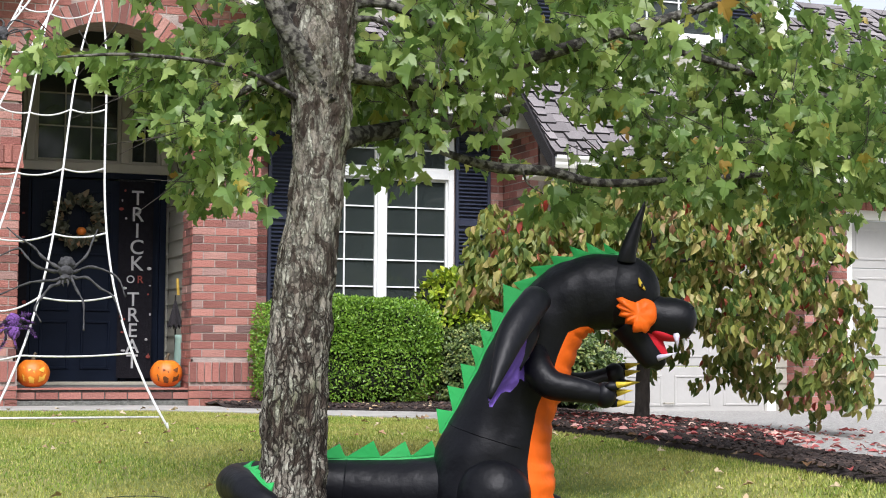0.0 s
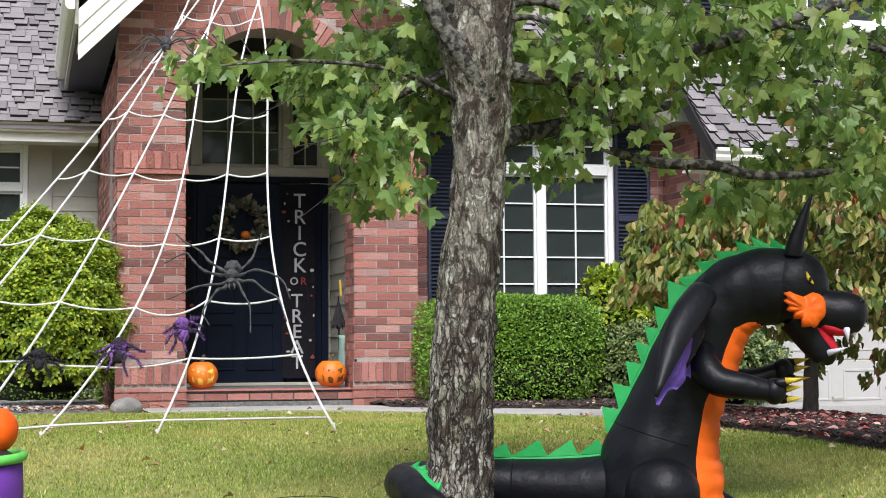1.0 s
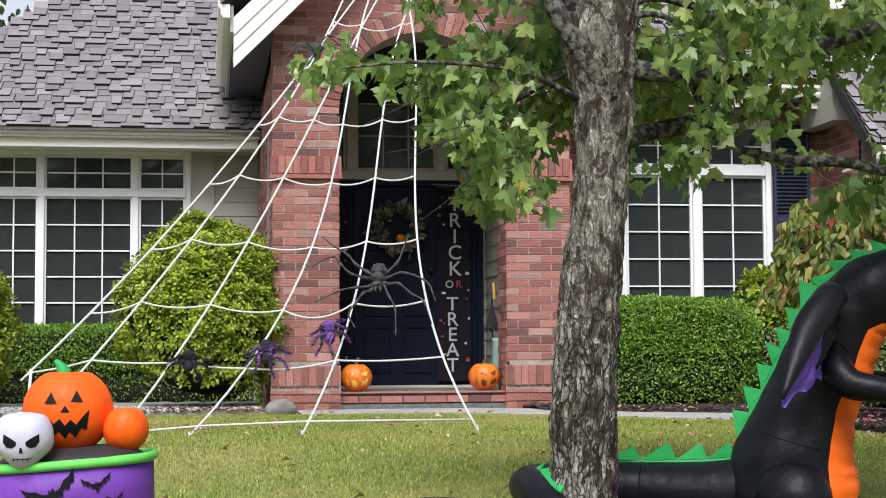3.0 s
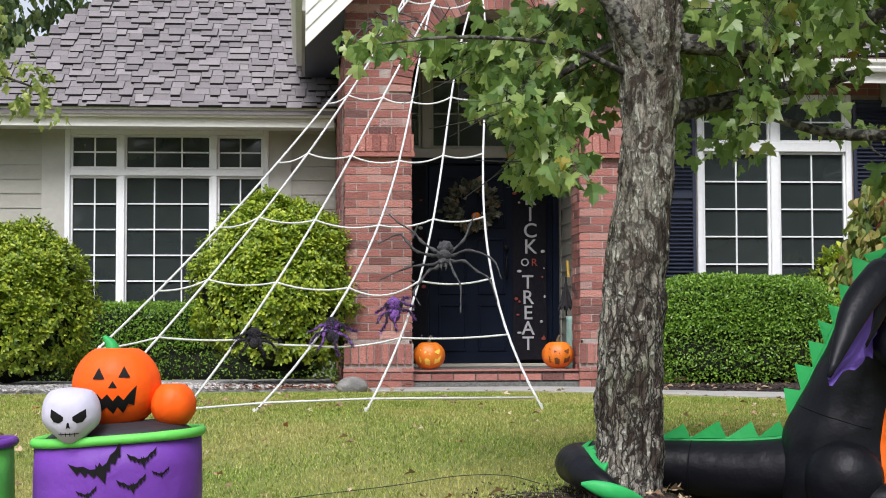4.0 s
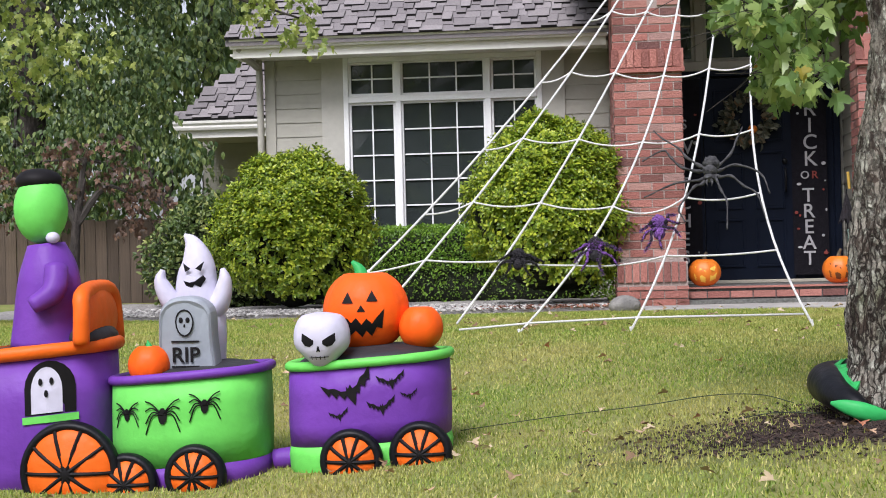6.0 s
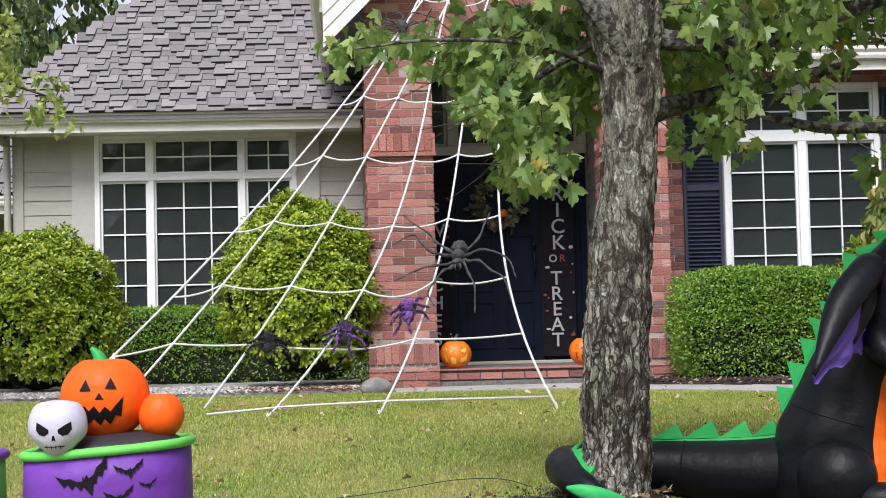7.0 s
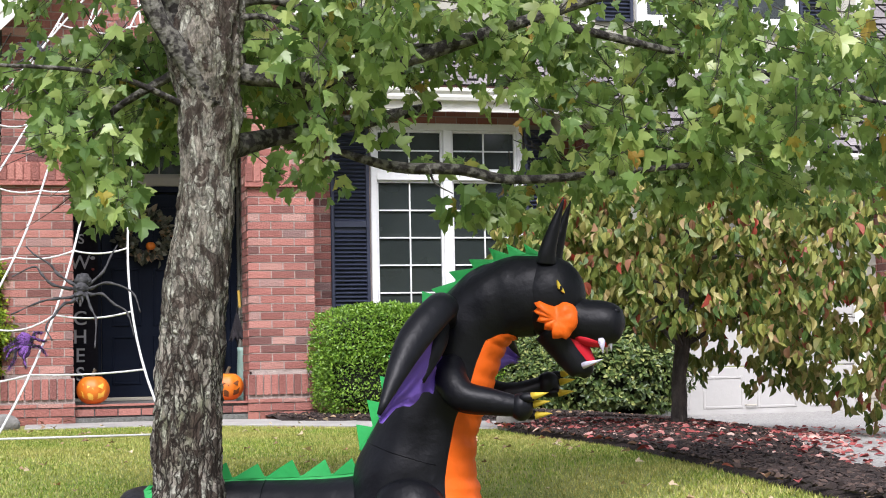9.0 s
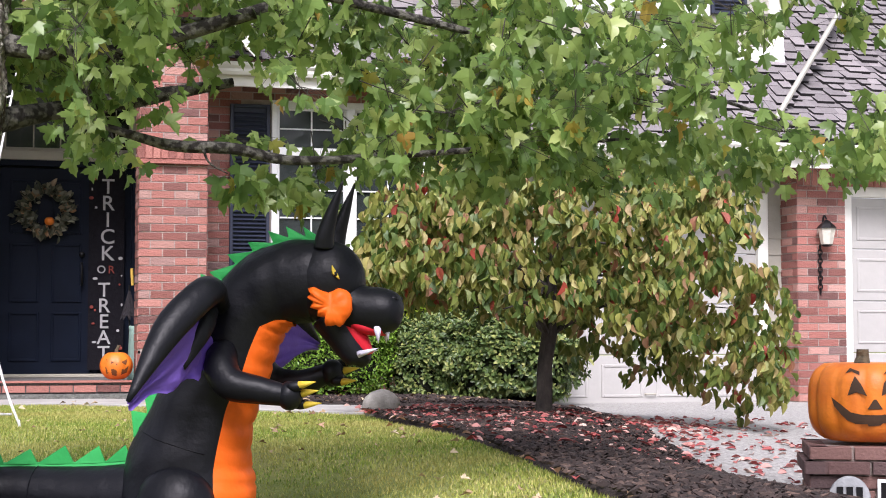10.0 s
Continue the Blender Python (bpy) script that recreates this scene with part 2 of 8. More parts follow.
worn_earth(M_LAWN)
far_x = [-900, -300, -90, -40, -20, -14, -11] + [i * 0.25 for i in range(-36, 41)] + [11, 14, 20, 40, 90, 300, 900]
far_y = [-900, -200, -60, -30, -20] + [-16 + 0.25 * i for i in range(73)] + [4, 8, 16, 40, 120, 400, 900]
tagged(grid_sheet("ground", far_x, far_y, g, M_LAWN), "mown lawn, green with straw-coloured patches", "lawn", kind="structure")


def band(name, left, right, lift, material, label, category, n=24, across=10, bumpy=0.0, thick=0.1):
    """A strip of ground between two edge lines, a little above the lawn."""
    l, r = smooth_path(left, n), smooth_path(right, n)
    v, f = [], []
    for a, b in zip(l, r):
        for k in range(across + 1):
            t = k / across
            x, y = a[0] + (b[0] - a[0]) * t, a[1] + (b[1] - a[1]) * t
            e = math.sin(math.pi * t) ** 0.5
            v.append((x, y, g(x, y) + lift * (e if bumpy else 1) + bumpy * e * noise.noise((x * 7, y * 7, 0))))
    w = across + 1
    for j in range(len(l) - 1):
        for k in range(across):
            f.append((j * w + k, j * w + k + 1, (j + 1) * w + k + 1, (j + 1) * w + k))
    n0 = len(v)
    if not bumpy:
        for j in range(len(l)):
            for k in (0, across):
                x, y, z = v[j * w + k]
                v.append((x, y, z - thick))
        for j in range(len(l) - 1):
            f.append((j * w, (j + 1) * w, n0 + 2 * (j + 1), n0 + 2 * j))
            f.append((j * w + across, n0 + 2 * j + 1, n0 + 2 * (j + 1) + 1, (j + 1) * w + across))
    return tagged(raw(name, v, f, material, smooth=bool(bumpy)), label, category, kind="structure")


M_MULCH = mat("bark_mulch", (0.044, 0.030, 0.025), 0.95, (0.022, 0.015, 0.013), 30, 1.0, 70, fine=0.4)
band("pavement", [(-1.2, -1.35), (0.1, -1.45), (1.0, -2.3), (1.75, -3.2), (2.6, -3.75), (4.2, -3.9)],
     [(-1.2, -0.42), (0.5, -0.42), (1.6, -1.3), (2.3, -2.2), (3.0, -2.75), (4.2, -2.9)], 0.014, M_CONCRETE, "pale grey concrete garden path to the front step", "path")
band("road", [(3.9, -0.45), (3.75, -2.9), (3.55, -5.0), (3.25, -7.5), (3.1, -9.3), (3.3, -16)],
     [(14, -0.45), (14, -2.9), (14, -5.0), (14, -7.5), (14, -9.3), (14, -16)], 0.016, M_AGGREGATE, "grey exposed-aggregate driveway, damp and dusty", "driveway", across=20)
band("mulch_bed", [(2.15, -3.85), (2.12, -4.6), (2.2, -6.0), (2.08, -7.6), (1.85, -9.3), (1.8, -10.5)],
     [(2.9, -3.75), (3.6, -4.3), (3.5, -5.5), (3.3, -7.2), (3.1, -9.2), (3.2, -10.5)], 0.05, M_MULCH, "dark bark mulch bed under the small tree", "mulch bed", across=30, bumpy=0.03)
band("mulch_bed", [(0.95, -1.2), (1.7, -1.9), (2.4, -2.35), (3.2, -2.85), (4.4, -3.0)],
     [(0.9, 0.55), (1.7, 0.55), (2.6, 0.55), (3.4, 0.55), (4.4, 0.55)], 0.04, M_MULCH, "dark bark mulch bed below the hedge", "mulch bed", across=24, bumpy=0.03)
M_PEBBLEBED = mat("pebble_bed", (0.42, 0.40, 0.37), 0.9, (0.20, 0.19, 0.18), 40, 0.9, 80, fine=0.3)
band("gravel_bed", [(-7.5, -0.9), (-5.2, -1.35), (-3.6, -1.2), (-2.2, -1.0), (-1.5, -0.8)],
     [(-7.5, 3.4), (-5.2, 3.4), (-3.6, 3.4), (-2.2, 3.4), (-1.5, 3.4)], 0.03, M_PEBBLEBED, "pale river-pebble bed along the house wall", "gravel bed", across=24, bumpy=0.02)

# ---- house ----
GAB = 1.0           # steepness of the entry gable
RAKE = 3.32         # height of the rake boards' lower end


def wall_bricks(parent, axis, pos, u0, u1, z0, z1, face, cut=None, limit=(0, 0), bl=0.205, bh=0.064, joint=0.012, proud=0.006, seed=1, mats=None, soldier=False):
    """Bricks on a wall face. axis 'y': wall across x at y = pos; axis 'x': wall along y at x = pos. face: the outward sign.
    cut(u, z): true where no brick lies. limit: stretch of z in which the bricks are objects of their own."""
    rnd = random.Random(seed)
    mb, mj = mats or (M_BRICK, M_BRICK_J)
    V, F, n = [], [], 0
    shared = {}
    row, z = 0, z0
    step_z = (bl if soldier else bh) + joint
    while z < z1 - 0.01:
        h = min(step_z - joint, z1 - z)
        ln = bh if soldier else bl
        u = u0 - (0 if (row % 2 == 0 or soldier) else (bl + joint) / 2)
        while u < u1 - 0.005:
            a, b = max(u, u0), min(u + ln, u1)
            if b - a > 0.02 and not (cut and cut(0.5 * (a + b), z + h / 2)):
                d = proud + rnd.uniform(-0.002, 0.002)
                lo, hi = (pos - d, pos + 0.02) if face < 0 else (pos - 0.02, pos + d)
                if axis == "y":
                    bx = (a, b, lo, hi, z, z + h)
                else:
                    bx = (lo, hi, a, b, z, z + h)
                if limit[0] <= z < limit[1]:
                    key = (round(b - a, 3), round(h, 3))
                    if key not in shared:
                        w2, h2 = (b - a) / 2, h / 2
                        vv, ff = box_vf(-w2, w2, -(proud + 0.02) / 2, (proud + 0.02) / 2, -h2, h2) if axis == "y" else box_vf(-(proud + 0.02) / 2, (proud + 0.02) / 2, -w2, w2, -h2, h2)
                        me = bpy.data.meshes.new("brick")
                        me.from_pydata(vv, [], ff)
                        me.materials.append(mb)
                        shared[key] = me
                    o = new("brick", shared[key])
                    o.parent = parent
                    o.location = (0.5 * (bx[0] + bx[1]), 0.5 * (bx[2] + bx[3]), 0.5 * (bx[4] + bx[5]))
                else:
                    v, f = box_vf(*bx)
                    k = len(V)
                    V += v
                    F += [tuple(i + k for i in q) for q in f]
            u += ln + joint
        z += step_z
        row += 1
    if V:
        o = raw("brickwork", V, F, mj, parent)
        tagged(o, kind="stuff")


def slabs(name, items, material, parent, label=""):
    return boxes(name, items, material, parent, label)


# entry portico: two piers, the arch between and the gable over it
PF, AR, AZ = -0.25, 0.79, 2.98     # front plane, arch radius and spring height
def in_arch(u, z):
    return abs(u) < AR and (z < AZ or u * u + (z - AZ) ** 2 < (AR + 0.21) ** 2) or (z >= AZ and u * u + (z - AZ) ** 2 < (AR + 0.215) ** 2)


def above_gable(u, z):
    return z > RAKE + GAB * (1.77 - abs(u)) + 0.06


wall_front = thing("wall_front", "red brick entry wall with a round arch under a gable", "wall", kind="structure")


def portico_core():
    """The wall behind the bricks: an outline with the arch cut out, thick in y."""
    bm = bmesh.new()
    n = 24
    arch = [(AR * math.cos(math.pi * k / n), AZ + AR * math.sin(math.pi * k / n)) for k in range(n + 1)]
    top = lambda u: RAKE + GAB * (1.77 - abs(u)) + 0.12
    quads = []
    for s in (-1, 1):
        quads.append([(s * 1.40, 0.1), (s * AR, 0.1), (s * AR, AZ), (s * 1.40, AZ)])
    quads.append([(-1.40, AZ), (-AR, AZ), (-AR, AZ + 0.001), (-1.40, AZ + 0.001)])
    for (x0, z0), (x1, z1) in zip(arch, arch[1:]):
        quads.append([(x0, z0), (x1, z1), (x1, top(x1)), (x0, top(x0))])
    for s in (-1, 1):
        quads.append([(s * 1.40, AZ), (s * AR, AZ), (s * AR, top(AR)), (s * 1.40, top(1.40))])
    for q in quads:
        f = [bm.verts.new((x, PF, z)) for x, z in q]
        k = [bm.verts.new((x, PF + 0.45, z)) for x, z in q]
        bm.faces.new(f)
        bm.faces.new(list(reversed(k)))
        for i in range(4):
            bm.faces.new((f[i], k[i], k[(i + 1) % 4], f[(i + 1) % 4]))
    bmesh.ops.remove_doubles(bm, verts=bm.verts, dist=0.0004)
    bmesh.ops.recalc_face_normals(bm, faces=bm.faces)
    part("wall_core", bm, M_MORTAR, wall_front)


portico_core()
wall_bricks(wall_front, "y", PF, -1.40, -AR, 0.16, 5.2, -1, lambda u, z: in_arch(u, z) or above_gable(u, z) or 0.46 < z < 0.66 or 2.42 < z < 2.60, (0.0, 1.9), seed=2)
wall_bricks(wall_front, "y", PF, AR, 1.40, 0.16, 5.2, -1, lambda u, z: in_arch(u, z) or above_gable(u, z) or 0.46 < z < 0.66 or 2.42 < z < 2.60, (0.7, 2.2), seed=3)
wall_bricks(wall_front, "y", PF, -AR, AR, AZ, 5.2, -1, lambda u, z: in_arch(u, z) or above_gable(u, z), seed=4)
for s in (-1, 1):
    a, b = sorted((s * AR, s * 1.40))
    wall_bricks(wall_front, "y", PF - 0.025, a - 0.012, b + 0.012, 0.46, 0.64, -1, seed=5 + s, soldier=True, bl=0.18, bh=0.058, proud=0.02)
    wall_bricks(wall_front, "y", PF - 0.035, a - 0.02, b + 0.02, 2.42, 2.58, -1, seed=8 + s, soldier=True, bl=0.17, bh=0.058, proud=0.025)
    wall_bricks(wall_front, "y", PF - 0.02, a - 0.02, b + 0.02, 0.16, 0.42, -1, seed=15 + s, proud=0.02)
    slabs("pier_base", [(a - 0.015, b + 0.015, PF - 0.022, PF + 0.01, 0.10, 0.645)], M_MORTAR, wall_front)
    slabs("pier_cap", [(a - 0.022, b + 0.022, PF - 0.036, PF + 0.01, 2.415, 2.585), (a - 0.030, b + 0.030, PF - 0.052, PF + 0.01, 2.375, 2.415)], M_BRICK_J, wall_front)
    # reveals of the opening
    wall_bricks(wall_front, "x", s * AR, PF, PF + 0.45, 0.38, AZ, -s, seed=20 + s, proud=0.006)
# outer side of the portico, and its return to the left wing
slabs("wall_core", [(-1.40, -1.10, PF + 0.45, 3.5, 0.1, 3.5)], M_MORTAR, wall_front)
slabs("wall_core", [(1.10, 1.40, PF + 0.45, 1.9, 0.1, 3.5)], M_MORTAR, wall_front)
wall_bricks(wall_front, "x", -1.40, PF, 3.5, 0.16, 3.5, -1, lambda u, z: 0.5 < u < 1.1 and 1.4 < z < 2.95, seed=30)
wall_bricks(wall_front, "x", 1.40, PF, 0.6, 0.16, 3.5, 1, seed=31)


def arch_ring():
    V, F = [], []
    n = 38
    for k in range(n):
        t0, t1 = math.pi * (k + 0.09) / n, math.pi * (k + 0.91) / n
        base = len(V)
        for y in (PF - 0.018, PF + 0.03):
            for r, t in ((AR, t0), (AR + 0.205, t0), (AR + 0.205, t1), (AR, t1)):
                V.append((r * math.cos(t), y, AZ + r * math.sin(t)))
        F += [tuple(base + i for i in q) for q in ((0, 1, 2, 3), (7, 6, 5, 4), (0, 4, 5, 1), (1, 5, 6, 2), (2, 6, 7, 3), (3, 7, 4, 0))]
    tagged(raw("arch_bricks", V, F, M_BRICK_J, wall_front), kind="stuff")


arch_ring()


def verge(s):
    """Lapped white rake boards, the eave gutter and the soffit of one side of the entry gable."""
    base = lambda x: RAKE + GAB * (1.77 - x)
    for k, (lo, hi, out) in enumerate(((0.0, 0.17, 0.0), (0.15, 0.31, 0.014), (0.29, 0.45, 0.028))):
        bm = bmesh.new()
        sheet(bm, [(0, base(0) + lo), (s * 1.77, RAKE + lo), (s * 1.77, RAKE + hi), (0, base(0) + hi)], -0.70 - out, 0.03)
        part("rake_board", bm, M_TRIM, roof_entry, "white-painted rake board")
    bm = bmesh.new()
    sheet(bm, [(0, base(0) + 0.13), (s * 1.77, RAKE + 0.13), (s * 1.77, RAKE + 0.17), (0, base(0) + 0.17)], -0.665, 0.43)
    part("soffit", bm, M_TRIM, roof_entry)
    bm = bmesh.new()
    sheet(bm, [(0, base(0) + 0.50), (s * 1.88, RAKE + 0.60), (s * 1.88, RAKE + 0.575), (0, base(0) + 0.455)], -0.76, 6.5)
    part("roof_deck", bm, M_SHINGLE_J, roof_entry)
    back = 3.05 if s < 0 else 0.6
    boxes("eave_fascia", [tuple(sorted((s * 1.77, s * 1.80))) + (-0.665, back, RAKE + 0.33, RAKE + 0.57)], M_CASING, roof_entry)
    # Navy on this soffit stands in for the shade under the eave.
    boxes("eave_soffit", [tuple(sorted((s * 1.41, s * 1.765))) + (-0.66, back, RAKE + 0.32, RAKE + 0.345)], M_SHUTTER, roof_entry)
    bm = bmesh.new()
    prof = [(1.803, 0.45), (1.86, 0.45), (1.885, 0.48), (1.885, 0.52), (1.905, 0.55), (1.91, 0.61), (1.90, 0.61), (1.89, 0.57), (1.803, 0.57)]
    e0 = [bm.verts.new((s * p, -0.72, RAKE + q)) for p, q in prof]
    e1 = [bm.verts.new((s * p, back, RAKE + q)) for p, q in prof]
    bm.faces.new(e0)
    bm.faces.new(list(reversed(e1)))
    for i in range(len(prof)):
        bm.faces.new((e0[i], e0[(i + 1) % len(prof)], e1[(i + 1) % len(prof)], e1[i]))
    bmesh.ops.recalc_face_normals(bm, faces=bm.faces)
    part("eave_gutter", bm, M_TRIM, roof_entry)


roof_entry = thing("roof_entry", "steep dark-shingled gable roof with white barge boards", "roof", kind="structure")
verge(-1)
verge(1)

# entry recess: landing, side walls, door wall
landing = thing("entry_step", "brick-edged concrete entry step", "step", kind="structure")
slabs("landing_slab", [(-0.84, 0.84, PF + 0.12, 1.9, 0.06, 0.385)], M_STEPCONC, landing)
wall_bricks(landing, "y", PF + 0.12, -0.80, 0.80, 0.30, 0.36, -1, seed=40, proud=0.03, bl=0.195, bh=0.085, limit=(0, 1))
slabs("coping", [(-0.80, 0.80, PF + 0.085, PF + 0.35, 0.386, 0.40)], M_BRICK_J, landing)
slabs("footing", [(-0.84, 0.84, PF + 0.02, PF + 0.12, 0.06, 0.285)], M_STEPCONC, landing)
wall_entry = thing("wall_entry", "beige lap-siding walls of the entry recess", "wall", kind="structure")


def lap_siding(parent, axis, pos, u0, u1, z0, z1, face, exposure=0.165, cut=None):
    """Lapped boards, each tilted out at its lower edge, one object a board."""
    z = z0
    while z < z1 - 0.02:
        h = min(exposure, z1 - z)
        bm = bmesh.new()
        a, b = pos + face * 0.016, pos + face * 0.004
        prof = [(a, z), (pos - face * 0.01, z), (pos - face * 0.01, z + h), (b, z + h)]
        ends = []
        for u in (u0, u1):
            ends.append([bm.verts.new((u, p, q) if axis == "y" else (p, u, q)) for p, q in prof])
        bm.faces.new(ends[0])
        bm.faces.new(list(reversed(ends[1])))
        for i in range(4):
            bm.faces.new((ends[0][i], ends[0][(i + 1) % 4], ends[1][(i + 1) % 4], ends[1][i]))
        bmesh.ops.recalc_face_normals(bm, faces=bm.faces)
        part("siding_board", bm, M_SIDING, parent)
        z += exposure


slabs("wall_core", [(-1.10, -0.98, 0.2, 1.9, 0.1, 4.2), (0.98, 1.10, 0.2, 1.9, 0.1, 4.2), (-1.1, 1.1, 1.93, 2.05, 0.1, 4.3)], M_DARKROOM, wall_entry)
lap_siding(wall_entry, "x", 0.98, 0.2, 1.9, 0.4, 4.1, -1)
lap_siding(wall_entry, "x", -0.98, 0.2, 1.9, 0.4, 4.1, 1)
lap_siding(wall_entry, "y", 1.93, 0.90, 0.97, 0.4, 4.1, -1)
slabs("soffit", [(-1.0, 1.0, 0.2, 1.93, 4.1, 4.15)], M_TANTRIM, wall_entry)


def rect_frame(name, x0, x1, z0, z1, y, w, depth, material, parent):
    return boxes(name, [(x0, x0 + w, y, y + depth, z0, z1), (x1 - w, x1, y, y + depth, z0, z1), (x0 + w, x1 - w, y, y + depth, z0, z0 + w), (x0 + w, x1 - w, y, y + depth, z1 - w, z1)],
                 material, parent, bevel=0.004)


def sash(parent, x0, x1, z0, z1, y, cols, rows, material, frame_w=0.045, bar=0.016, curtain=False):
    """A glazed sash: frame, glazing bars and its panes of glass."""
    fr = rect_frame("sash", x0, x1, z0, z1, y, frame_w, 0.05, material, parent)
    a0, a1, b0, b1 = x0 + frame_w, x1 - frame_w, z0 + frame_w, z1 - frame_w
    items = [(a0 + (a1 - a0) * k / cols - bar / 2, a0 + (a1 - a0) * k / cols + bar / 2, y + 0.012, y + 0.03, b0, b1) for k in range(1, cols)]
    zs = [b0 + (b1 - b0) * k / rows for k in range(rows + 1)]
    xs = [a0 + (a1 - a0) * k / cols for k in range(cols + 1)]
    for z in zs[1:-1]:
        items += [(xs[k] + bar / 2, xs[k + 1] - bar / 2, y + 0.012, y + 0.03, z - bar / 2, z + bar / 2) for k in range(cols)]
    if items:
        boxes("glazing_bars", items, material, parent)
    rnd = random.Random(int(x0 * 100) + int(z0 * 10))
    for i in range(cols):
        for j in range(rows):
            bm = bmesh.new()
            t = [rnd.uniform(-0.0015, 0.0015) for _ in range(4)]
            q = [(xs[i], zs[j]), (xs[i + 1], zs[j]), (xs[i + 1], zs[j + 1]), (xs[i], zs[j + 1])]
            f = [bm.verts.new((px, y + 0.034 + t[k], pz)) for k, (px, pz) in enumerate(q)]
            bm.faces.new(f)
            b = [bm.verts.new((px, y + 0.040 + t[k], pz)) for k, (px, pz) in enumerate(q)]
            bm.faces.new(list(reversed(b)))
            o = part("pane", bm, M_GLASS, parent)
    return fr


door = thing("door_1", "closed black front door with dark sidelights", "door", kind="structure")
boxes("door_leaf", [(-0.46, 0.46, 1.86, 1.91, 0.42, 2.52)], M_DOOR, door, bevel=0.004)
for k, (a, b) in enumerate(((0.55, 1.05), (1.15, 1.75), (1.85, 2.4))):
    for s in (-1, 1):
        c = s * 0.21
        rect_frame("panel_moulding", c - 0.15, c + 0.15, a, b, 1.845, 0.025, 0.02, M_DOOR, door)
boxes("door_frame", [(-0.93, -0.86, 1.84, 1.93, 0.40, 2.60), (0.86, 0.93, 1.84, 1.93, 0.40, 2.60), (-0.53, -0.47, 1.84, 1.93, 0.42, 2.54), (0.47, 0.53, 1.84, 1.93, 0.42, 2.54), (-0.86, 0.86, 1.84, 1.93, 2.54, 2.60)], M_DOOR, door, bevel=0.004)
boxes("sidelight_panel", [(-0.86, -0.53, 1.88, 1.91, 0.42, 2.54), (0.53, 0.86, 1.88, 1.91, 0.42, 2.54)], M_DOOR, door)
boxes("threshold", [(-0.93, 0.93, 1.72, 1.93, 0.386, 0.42)], M_TANTRIM, door, bevel=0.005)
bm = bmesh.new()
tube(bm, [(0.36, 1.80, 1.32), (0.36, 1.78, 1.36), (0.36, 1.78, 1.52), (0.36, 1.80, 1.56)], 0.012, 8)
blob(bm, (0.36, 1.83, 1.64), (0.03, 0.02, 0.03))
M_BLACKMETAL = mat("black_metal", (0.02, 0.02, 0.022), 0.4, None, 20, metal=0.7)
part("door_handle", bm, M_BLACKMETAL, door, "dark metal door handle", True)
transom = thing("window_1", "taupe-framed transom window over the front door", "window", kind="structure")
boxes("window_frame", [(-0.95, 0.95, 1.83, 1.95, 2.602, 2.70), (-0.95, 0.95, 1.83, 1.95, 3.80, 3.9), (-0.95, -0.86, 1.83, 1.95, 2.70, 3.80), (0.86, 0.95, 1.83, 1.95, 2.70, 3.80), (-0.53, -0.44, 1.84, 1.95, 2.70, 3.80), (0.44, 0.53, 1.84, 1.95, 2.70, 3.80)], M_TANTRIM, transom, bevel=0.006)
sash(transom, -0.44, 0.44, 2.70, 3.80, 1.88, 3, 3, M_TANTRIM, 0.035, 0.014)
sash(transom, 0.53, 0.86, 2.70, 3.80, 1.88, 2, 3, M_TANTRIM, 0.035, 0.014)
sash(transom, -0.86, -0.53, 2.70, 3.80, 1.88, 2, 3, M_TANTRIM, 0.035, 0.014)

# left wing
LW = 3.5
wall_left = thing("wall_left", "beige lap-siding wall of the left wing", "wall", kind="structure")
slabs("wall_core", [(-5.42, -4.48, LW + 0.0, LW + 0.2, 0.05, 3.25), (-2.21, -1.40, LW, LW + 0.2, 0.05, 3.25), (-4.48, -2.21, LW, LW + 0.2, 0.05, 0.95), (-4.48, -2.21, LW, LW + 0.2, 3.07, 3.25), (-5.42, -5.24, LW + 0.2, 9, 0.05, 3.25)], M_SIDING, wall_left)
lap_siding(wall_left, "y", LW, -5.30, -4.75, 0.2, 3.2, -1)
lap_siding(wall_left, "y", LW, -1.92, -1.42, 0.2, 3.2, -1)
lap_siding(wall_left, "y", LW, -4.62, -2.10, 0.2, 0.9, -1)
slabs("corner_board", [(-5.42, -5.30, LW - 0.03, LW + 0.05, 0.1, 3.2)], M_SIDING, wall_left)
slabs("corner_board", [(-4.75, -4.49, LW - 0.035, LW + 0.05, 0.1, 3.2)], M_CASING, wall_left)
slabs("corner_board", [(-2.21, -1.92, LW - 0.035, LW + 0.05, 0.1, 3.2)], M_CASING, wall_left)
win_l = thing("window_2", "white three-part grid window of the left wing", "window", kind="structure")
wy = LW - 0.05
boxes("window_frame", [(-4.49, -4.43, wy, wy + 0.12, 0.98, 3.08), (-2.24, -2.18, wy, wy + 0.12, 0.98, 3.08), (-4.43, -2.24, wy, wy + 0.12, 3.02, 3.08), (-4.43, -2.24, wy, wy + 0.12, 0.98, 1.03), (-4.43, -2.24, wy - 0.008, wy + 0.12, 2.55, 2.63),
                       (-3.885, -3.815, wy - 0.004, wy + 0.12, 1.03, 3.02), (-2.840, -2.770, wy - 0.004, wy + 0.12, 1.03, 3.02)], M_WHITE, win_l, bevel=0.006)
for x0, x1, c in ((-4.43, -3.885, 2), (-3.815, -2.840, 3), (-2.770, -2.24, 2)):
    sash(win_l, x0, x1, 2.63, 3.02, wy + 0.03, c, 2, M_WHITE, 0.028 if c == 2 else 0.022)
    sash(win_l, x0, x1, 1.03, 2.55, wy + 0.03, c, 5, M_WHITE, 0.028 if c == 2 else 0.022)
